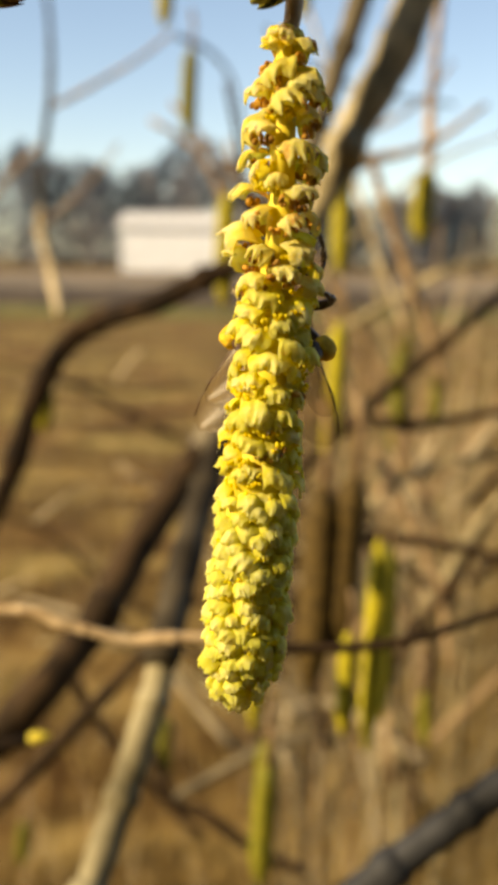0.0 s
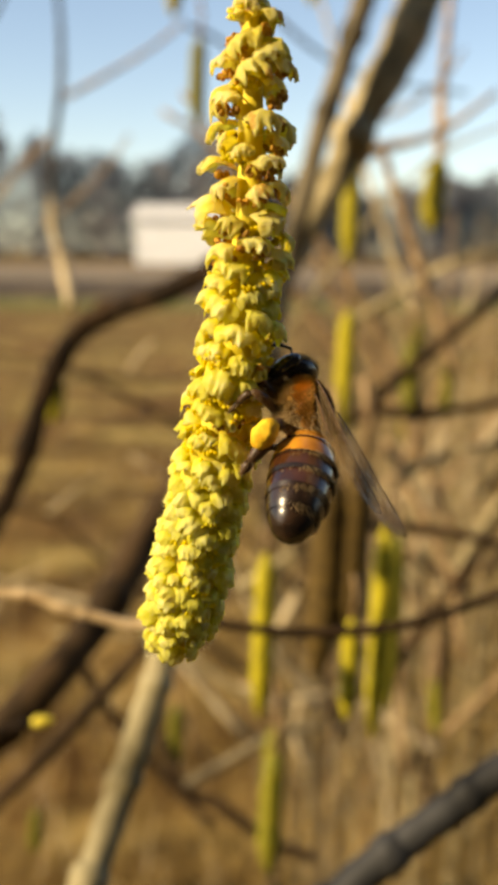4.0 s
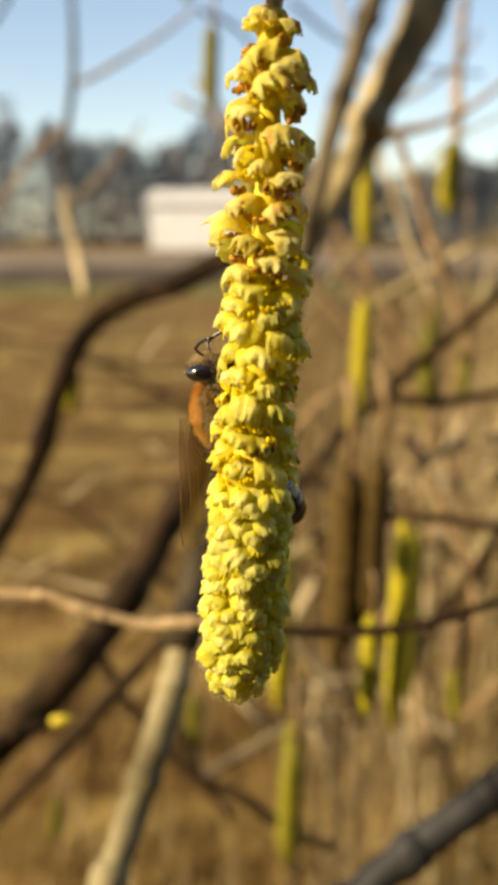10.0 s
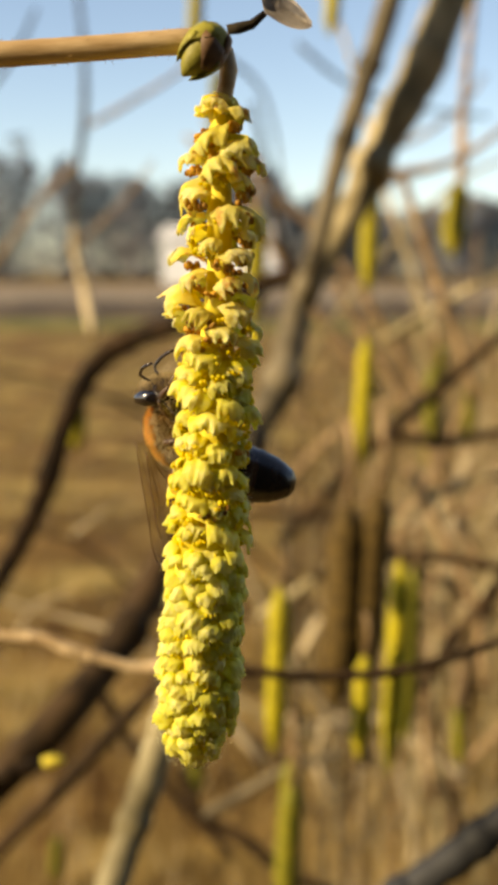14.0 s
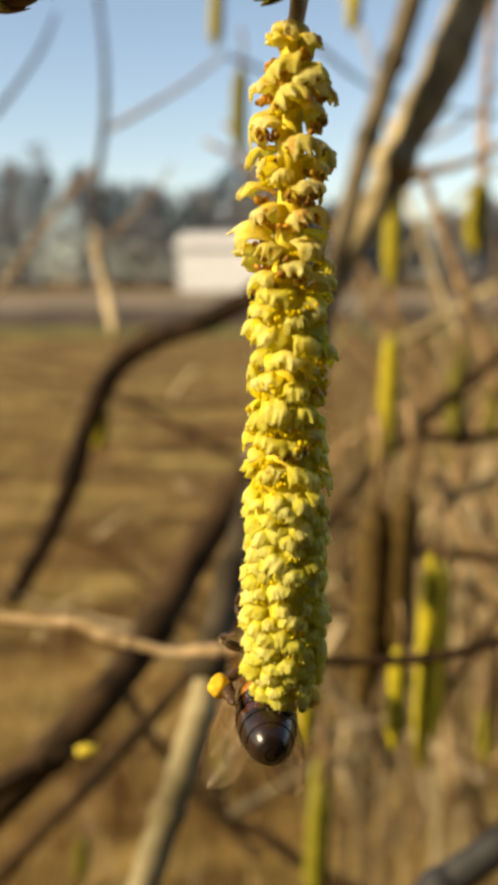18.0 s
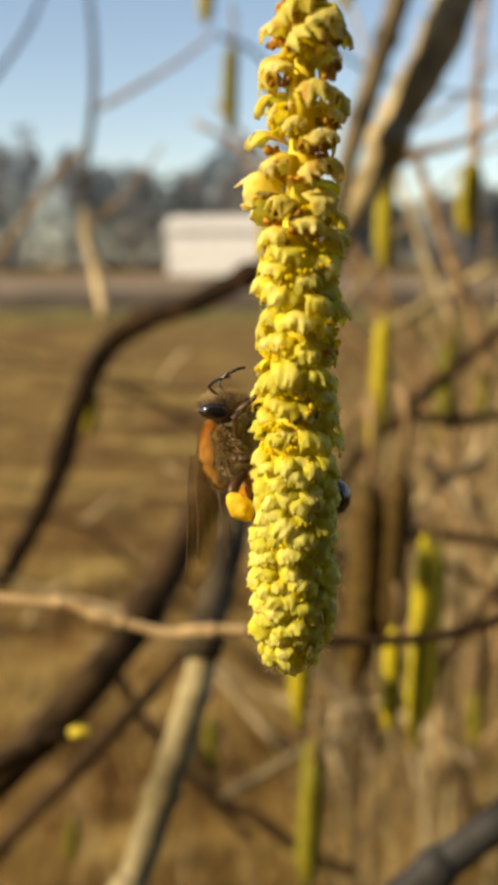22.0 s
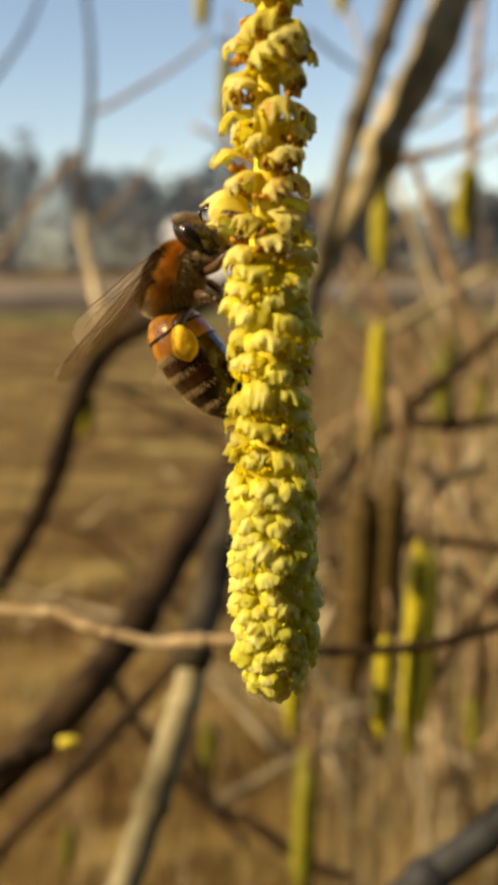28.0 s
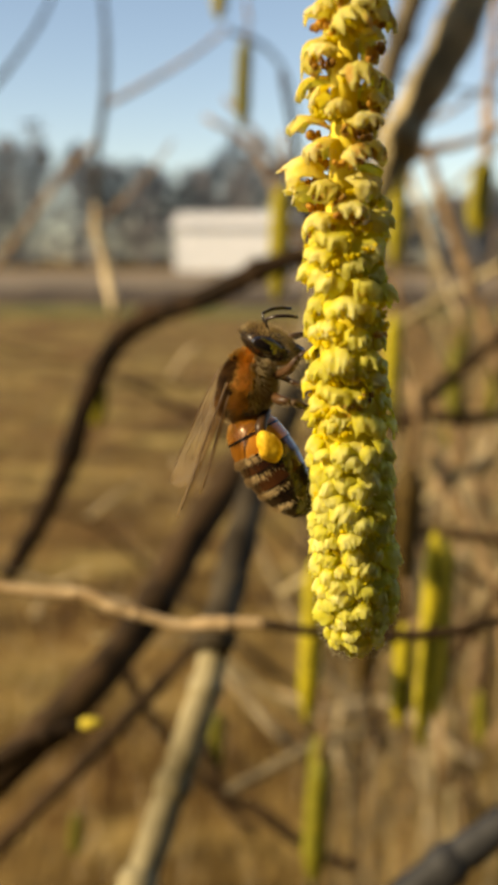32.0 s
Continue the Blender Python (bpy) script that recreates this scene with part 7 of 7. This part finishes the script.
    walk(sections[6], [
        (0, pose(-0.0012, 0.00012, -0.02923, 0.5, 4.6, 0)), (0.5, pose(-0.00096, 0.00037, -0.02924, 1.4, 3.7, 0)), (1, pose(-0.00067, 0.00076, -0.02924, 2.9, 2.6, 0)),
        (1.5, pose(-0.00182, 0.00097, -0.02907, 6.3, 12.1, 0)), (2, pose(-0.00222, 0.00059, -0.02899, 4.4, 16.8, 0)), (2.5, pose(-0.00165, 0.00149, -0.02909, 7.8, 8.8, 0)),
        (3, pose(-0.00168, 0.00102, -0.02913, 5, 8.3, 0)), (3.5, pose(-0.0024, 0.00087, -0.02903, 4.6, 12.7, 0)), (5.5, pose(-0.00137, 0.00057, -0.02921, 2.2, 5.3, 0)),
        (6, pose(-0.00187, 0.00025, -0.02917, 0.9, 7.2, 0)), (6.5, pose(-0.00077, 0.00042, -0.02925, 1.6, 3, 0)), (7, pose(-0.0007, 0.00042, -0.02925, 1.6, 2.7, 0)),
        (7.5, pose(-0.00096, 0.00049, -0.02923, 1.9, 3.7, 0)), (8, pose(0.00069, 0.00049, -0.0292, 7, -10, 0)), (8.5, pose(-0.00027, 0.00054, -0.02926, 2.1, 1, 0)),
        (9, pose(-0.00066, 0.00039, -0.02925, 1.5, 2.5, 0)), (9.5, pose(-0.00088, 0.00091, -0.02922, 3.5, 3.4, 0)), (10, pose(-0.001, 0.00064, -0.02923, 2.5, 3.8, 0)),
        (10.5, pose(-0.00045, 0.0002, -0.02926, 0.8, 1.8, 0)), (11, pose(0.00008, 0.00025, -0.02926, 1, -0.3, 0)), (11.5, pose(-0.00124, 0.00047, -0.02922, 1.8, 4.8, 0)),
        (12, pose(-0.00052, 0.00049, -0.02925, 1.9, 2, 0)), (12.5, pose(0.00019, 0.00049, -0.02926, 1.9, -0.7, 0)), (13, pose(-0.00002, -0.00015, -0.02927, -0.6, 0.1, 0)),
        (13.5, pose(-0.00086, 0.00025, -0.02925, 0.9, 3.3, 0)), (14, pose(-0.00094, -0.00012, -0.02924, -0.5, 3.6, 0)), (14.5, pose(-0.00066, -0.00012, -0.02925, -0.5, 2.6, 0)),
        (15, pose(-0.0015, 0.00007, -0.02921, 0.3, 5.8, 0)), (15.5, pose(-0.00039, 0.00007, -0.02926, 0.3, 1.5, 0)), (17.5, pose(-0.00013, 0.00179, -0.02918, 6.9, 0.5, 0)),
        (18, pose(-0.00025, 0.00005, -0.02926, 0.2, 1, 0)), (18.5, pose(-0.00129, 0.00152, -0.02916, 5.9, 5, 0)), (19, pose(-0.00079, 0.00116, -0.02921, 4.5, 3.1, 0)),
        (19.5, pose(-0.00084, 0.00138, -0.0292, 5.3, 3.3, 0)), (20, pose(-0.00146, 0.00109, -0.02902, 12.1, 16.8, 0)), (20.2, pose(-0.00093, 0.00153, -0.0291, 11.5, 7.1, 0)),
        (20.5, pose(0.00065, 0.00126, -0.02916, 9.5, -5, 0)), (21, pose(-0.00086, 0.00191, -0.02915, 7.4, 3.3, 0)), (21.5, pose(-0.0018, 0.00132, -0.02913, 5.1, 6.9, 0)),
        (22, pose(-0.00022, 0.00138, -0.02921, 5.3, 0.8, 0)), (22.5, pose(0.00129, 0.00101, -0.0291, 9.9, -12.9, 0)), (23, pose(0.00083, 0.00118, -0.02916, 8.9, -6.3, 0)),
        (23.5, pose(0.00031, 0.0016, -0.02919, 6.2, -1.2, 0)), (24, pose(0.00077, 0.00172, -0.02917, 6.6, -3, 0)), (24.5, pose(0.00016, 0.00118, -0.02923, 4.6, -0.6, 0)),
        (25, pose(0.0003, 0.00118, -0.02923, 4.6, -1.2, 0)), (25.5, pose(0.00061, 0.00155, -0.02919, 6, -2.4, 0)), (27.5, pose(0.00066, 0.00103, -0.02923, 4, -2.6, 0)),
        (28, pose(0.0003, 0.00104, -0.02923, 4, -1.2, 0)), (28.2, pose(-0.00127, 0.00145, -0.02911, 8.8, 7.8, 0)), (28.4, pose(-0.00096, 0.00172, -0.02916, 6.6, 3.7, 0)),
        (28.6, pose(-0.00079, 0.00169, -0.02917, 6.5, 3, 0)), (28.8, pose(-0.0009, 0.00203, -0.02913, 7.8, 3.5, 0)), (29, pose(0.00075, 0.00114, -0.02915, 11.3, -7.6, 0)),
        (29.5, pose(0.00107, 0.0017, -0.02901, 16.7, -10.9, 0)), (30, pose(0.00128, 0.0014, -0.02904, 13.7, -12.9, 0)), (30.5, pose(0.00058, 0.0006, -0.02922, 5.9, -5.8, 0)),
        (31, pose(0.00051, 0.00081, -0.02921, 7.2, -4.5, 0)), (31.5, pose(0.00091, 0.00196, -0.02914, 7.6, -3.5, 0)), (32, pose(0.00099, 0.00174, -0.02916, 6.7, -3.8, 0)),
    ])
    walk(sections[7], [
        (0, pose(-0.00159, 0.00016, -0.03409, 0.5, 4.8, 0)), (0.5, pose(-0.00127, 0.00049, -0.0341, 1.5, 3.9, 0)), (1, pose(-0.00089, 0.00101, -0.0341, 3.1, 2.7, 0)),
        (1.5, pose(-0.00284, 0.00151, -0.03381, 6.7, 12.9, 0)), (2, pose(-0.00362, 0.00096, -0.03364, 4.7, 17.9, 0)), (2.5, pose(-0.00238, 0.00215, -0.03386, 8.2, 9.2, 0)),
        (3, pose(-0.00239, 0.00145, -0.03394, 5.3, 8.8, 0)), (3.5, pose(-0.00347, 0.00126, -0.03377, 4.8, 13.4, 0)), (5.5, pose(-0.00182, 0.00075, -0.03406, 2.3, 5.5, 0)),
        (6, pose(-0.00248, 0.00033, -0.03401, 1, 7.5, 0)), (6.5, pose(-0.00102, 0.00056, -0.03411, 1.7, 3.1, 0)), (7, pose(-0.00093, 0.00056, -0.03412, 1.7, 2.8, 0)),
        (7.5, pose(-0.00128, 0.00065, -0.0341, 2, 3.9, 0)), (8, pose(0.00152, 0.00108, -0.03397, 7.7, -11, 0)), (8.5, pose(-0.00036, 0.00072, -0.03413, 2.2, 1.1, 0)),
        (9, pose(-0.00088, 0.00052, -0.03412, 1.6, 2.7, 0)), (9.5, pose(-0.00116, 0.00121, -0.03408, 3.7, 3.5, 0)), (10, pose(-0.00132, 0.00085, -0.03409, 2.6, 4, 0)),
        (10.5, pose(-0.0006, 0.00026, -0.03414, 0.8, 1.8, 0)), (11, pose(0.00011, 0.00033, -0.03414, 1, -0.3, 0)), (11.5, pose(-0.00164, 0.00062, -0.03408, 1.9, 5, 0)),
        (12, pose(-0.00068, 0.00066, -0.03412, 2, 2.1, 0)), (12.5, pose(0.00025, 0.00066, -0.03413, 2, -0.7, 0)), (13, pose(-0.00002, -0.0002, -0.03414, -0.6, 0.1, 0)),
        (13.5, pose(-0.00114, 0.00033, -0.03411, 1, 3.4, 0)), (14, pose(-0.00125, -0.00016, -0.03411, -0.5, 3.8, 0)), (14.5, pose(-0.00088, -0.00016, -0.03413, -0.5, 2.7, 0)),
        (15, pose(-0.00199, 0.0001, -0.03406, 0.3, 6, 0)), (15.5, pose(-0.00052, 0.0001, -0.03414, 0.3, 1.6, 0)), (17.5, pose(-0.00017, 0.00238, -0.03402, 7.2, 0.5, 0)),
        (18, pose(-0.00033, 0.00007, -0.03414, 0.2, 1, 0)), (18.5, pose(-0.00171, 0.00202, -0.03399, 6.1, 5.2, 0)), (19, pose(-0.00105, 0.00154, -0.03407, 4.6, 3.2, 0)),
        (19.5, pose(-0.00112, 0.00183, -0.03404, 5.5, 3.4, 0)), (20, pose(-0.00284, 0.00211, -0.03359, 13.1, 18.3, 0)), (20.2, pose(-0.00152, 0.0025, -0.03384, 12.3, 7.6, 0)),
        (20.5, pose(0.00107, 0.00207, -0.03395, 10.2, -5.3, 0)), (21, pose(-0.00114, 0.00254, -0.03398, 7.7, 3.5, 0)), (21.5, pose(-0.00238, 0.00176, -0.03395, 5.3, 7.2, 0)),
        (22, pose(-0.00029, 0.00183, -0.03407, 5.5, 0.9, 0)), (22.5, pose(0.00237, 0.00184, -0.03378, 10.7, -14, 0)), (23, pose(0.00136, 0.00193, -0.03395, 9.5, -6.8, 0)),
        (23.5, pose(0.00041, 0.00212, -0.03404, 6.4, -1.3, 0)), (24, pose(0.00102, 0.00228, -0.03401, 6.9, -3.1, 0)), (24.5, pose(0.00022, 0.00157, -0.03409, 4.8, -0.7, 0)),
        (25, pose(0.0004, 0.00157, -0.03409, 4.8, -1.2, 0)), (25.5, pose(0.00081, 0.00206, -0.03404, 6.2, -2.5, 0)), (27.5, pose(0.00088, 0.00137, -0.03409, 4.2, -2.7, 0)),
        (28, pose(0.0004, 0.00137, -0.0341, 4.2, -1.2, 0)), (28.2, pose(-0.00193, 0.0022, -0.03389, 9.4, 8.3, 0)), (28.4, pose(-0.00127, 0.00228, -0.034, 6.9, 3.9, 0)),
        (28.6, pose(-0.00104, 0.00225, -0.03401, 6.8, 3.2, 0)), (28.8, pose(-0.00119, 0.0027, -0.03395, 8.2, 3.6, 0)), (29, pose(0.00139, 0.0021, -0.03389, 12.2, -8.2, 0)),
        (29.5, pose(0.00196, 0.00311, -0.0336, 18, -11.8, 0)), (30, pose(0.00234, 0.00256, -0.03366, 14.8, -14, 0)), (30.5, pose(0.00107, 0.0011, -0.03405, 6.4, -6.3, 0)),
        (31, pose(0.00089, 0.00142, -0.03404, 7.7, -4.9, 0)), (31.5, pose(0.00121, 0.0026, -0.03396, 7.9, -3.7, 0)), (32, pose(0.00131, 0.00231, -0.03399, 7, -4, 0)),
    ])
    walk(sections[8], [
        (0, pose(-0.002, 0.00021, -0.03895, 0.5, 5, 0)), (0.5, pose(-0.0016, 0.00062, -0.03897, 1.5, 4, 0)), (1, pose(-0.00112, 0.00128, -0.03897, 3.2, 2.8, 0)),
        (1.5, pose(-0.00392, 0.00208, -0.03853, 7, 13.5, 0)), (2, pose(-0.00511, 0.00135, -0.03827, 4.9, 18.8, 0)), (2.5, pose(-0.00316, 0.00285, -0.03863, 8.6, 9.6, 0)),
        (3, pose(-0.00313, 0.0019, -0.03874, 5.5, 9.1, 0)), (3.5, pose(-0.00459, 0.00167, -0.0385, 5, 13.9, 0)), (5.5, pose(-0.00229, 0.00094, -0.03891, 2.4, 5.7, 0)),
        (6, pose(-0.00312, 0.00041, -0.03884, 1, 7.8, 0)), (6.5, pose(-0.00129, 0.0007, -0.03898, 1.7, 3.2, 0)), (7, pose(-0.00117, 0.0007, -0.03899, 1.7, 2.9, 0)),
        (7.5, pose(-0.00161, 0.00082, -0.03896, 2.1, 4, 0)), (8, pose(0.00244, 0.00174, -0.03871, 8.2, -11.7, 0)), (8.5, pose(-0.00045, 0.00091, -0.039, 2.3, 1.1, 0)),
        (9, pose(-0.0011, 0.00066, -0.03899, 1.6, 2.8, 0)), (9.5, pose(-0.00146, 0.00152, -0.03894, 3.8, 3.6, 0)), (10, pose(-0.00166, 0.00107, -0.03895, 2.7, 4.1, 0)),
        (10.5, pose(-0.00076, 0.00033, -0.03901, 0.8, 1.9, 0)), (11, pose(0.00014, 0.00041, -0.03902, 1, -0.3, 0)), (11.5, pose(-0.00207, 0.00078, -0.03893, 1.9, 5.2, 0)),
        (12, pose(-0.00086, 0.00082, -0.039, 2.1, 2.1, 0)), (12.5, pose(0.00031, 0.00082, -0.03901, 2.1, -0.8, 0)), (13, pose(-0.00003, -0.00025, -0.03902, -0.6, 0.1, 0)),
        (13.5, pose(-0.00143, 0.00041, -0.03898, 1, 3.6, 0)), (14, pose(-0.00157, -0.00021, -0.03898, -0.5, 3.9, 0)), (14.5, pose(-0.00111, -0.00021, -0.039, -0.5, 2.8, 0)),
        (15, pose(-0.0025, 0.00012, -0.03891, 0.3, 6.2, 0)), (15.5, pose(-0.00065, 0.00012, -0.03901, 0.3, 1.6, 0)), (17.5, pose(-0.00022, 0.00299, -0.03886, 7.5, 0.6, 0)),
        (18, pose(-0.00041, 0.00008, -0.03902, 0.2, 1, 0)), (18.5, pose(-0.00215, 0.00254, -0.03882, 6.3, 5.4, 0)), (19, pose(-0.00133, 0.00193, -0.03892, 4.8, 3.3, 0)),
        (19.5, pose(-0.00141, 0.0023, -0.03889, 5.7, 3.5, 0)), (20, pose(-0.00433, 0.00322, -0.0381, 13.8, 19.3, 0)), (20.2, pose(-0.00215, 0.00353, -0.03857, 12.9, 8, 0)),
        (20.5, pose(0.00152, 0.00293, -0.03873, 10.7, -5.6, 0)), (21, pose(-0.00144, 0.00319, -0.0388, 8, 3.6, 0)), (21.5, pose(-0.003, 0.00221, -0.03877, 5.5, 7.5, 0)),
        (22, pose(-0.00036, 0.0023, -0.03892, 5.7, 0.9, 0)), (22.5, pose(0.00353, 0.00274, -0.03843, 11.2, -14.8, 0)), (23, pose(0.00192, 0.00274, -0.03872, 10, -7.1, 0)),
        (23.5, pose(0.00052, 0.00267, -0.03889, 6.7, -1.3, 0)), (24, pose(0.00128, 0.00287, -0.03884, 7.1, -3.2, 0)), (24.5, pose(0.00027, 0.00197, -0.03895, 4.9, -0.7, 0)),
        (25, pose(0.0005, 0.00197, -0.03895, 4.9, -1.3, 0)), (25.5, pose(0.00102, 0.00259, -0.03888, 6.4, -2.5, 0)), (27.5, pose(0.00111, 0.00173, -0.03895, 4.3, -2.8, 0)),
        (28, pose(0.0005, 0.00173, -0.03896, 4.3, -1.2, 0)), (28.2, pose(-0.00262, 0.00299, -0.03865, 9.8, 8.7, 0)), (28.4, pose(-0.0016, 0.00287, -0.03883, 7.1, 4, 0)),
        (28.6, pose(-0.00131, 0.00283, -0.03885, 7, 3.3, 0)), (28.8, pose(-0.0015, 0.00339, -0.03877, 8.5, 3.8, 0)), (29, pose(0.00207, 0.00314, -0.03861, 12.9, -8.7, 0)),
        (29.5, pose(0.00291, 0.00462, -0.03814, 19, -12.5, 0)), (30, pose(0.00347, 0.0038, -0.03824, 15.6, -14.8, 0)), (30.5, pose(0.0016, 0.00165, -0.03887, 6.8, -6.6, 0)),
        (31, pose(0.0013, 0.00208, -0.03886, 8.2, -5.1, 0)), (31.5, pose(0.00152, 0.00327, -0.03879, 8.2, -3.8, 0)), (32, pose(0.00165, 0.00291, -0.03882, 7.2, -4.1, 0)),
    ])
    # wings: folded at rest, beating in the two short flights
    flights = ((0.7, 1.35), (28.15, 28.85))
    for ob, s, hind in wings:
        rest = REST_HIND[s] if hind else REST_FORE[s]
        half = Matrix.Translation(rest.translation) @ pose(0, 0, 0, s * 14, 20, s * (-40 if not hind else -47))
        slack = Matrix.Translation(rest.translation) @ pose(0, 0, 0, s * 14, 20, s * (-24 if not hind else -30))
        rows = [(0.0, slack)]
        for a, b in flights:
            rows.extend([(a - 0.1, slack)] if a < 2 else [(a - 0.6, rest), (a - 0.15, half)])
            k = 0
            while a + 0.1 * k <= b:
                up = 55 if k % 2 else -15
                rows.append((a + 0.1 * k, Matrix.Translation(rest.translation) @ pose(0, 0, 0, s * 20, 0.3 * up, s * (-62 - 0.2 * up))))
                k += 1
            rows.extend([(b + 0.12, half), (b + 2.3, half), (b + 3.0, rest)] if a < 2 else [(b + 0.15, rest)])
        rows.append((32.0, rest))
        walk(ob, rows)
    # hind legs: drawn up at rest, hanging under the body in the flights
    for ob, s in hind_legs:
        root = Matrix.Translation((-1.0 * BM, s * 0.9 * BM, -1.3 * BM))
        hang = root @ pose(-0.3 * BM, 0, -0.8 * BM, 0, -62, 0) @ root.inverted()
        still = Matrix.Identity(4)
        spread = root @ pose(-1.1 * BM, s * 0.5 * BM, 0.2 * BM, s * 10, 0, s * -8) @ root.inverted()
        tucked = root @ pose(0.3 * BM, 0, 1.0 * BM, 0, -45, 0) @ root.inverted()
        walk(ob, [(0, still), (0.65, still), (0.85, hang), (1.1, hang), (1.4, still), (5.0, still), (5.6, spread), (6.4, spread), (6.9, still), (18.3, still), (18.8, spread), (19.2, spread), (19.7, still), (22.4, still), (22.9, tucked), (25.2, tucked), (26.2, still), (28.1, still), (28.35, hang), (28.65, hang), (28.9, still), (32, still)])


motions()
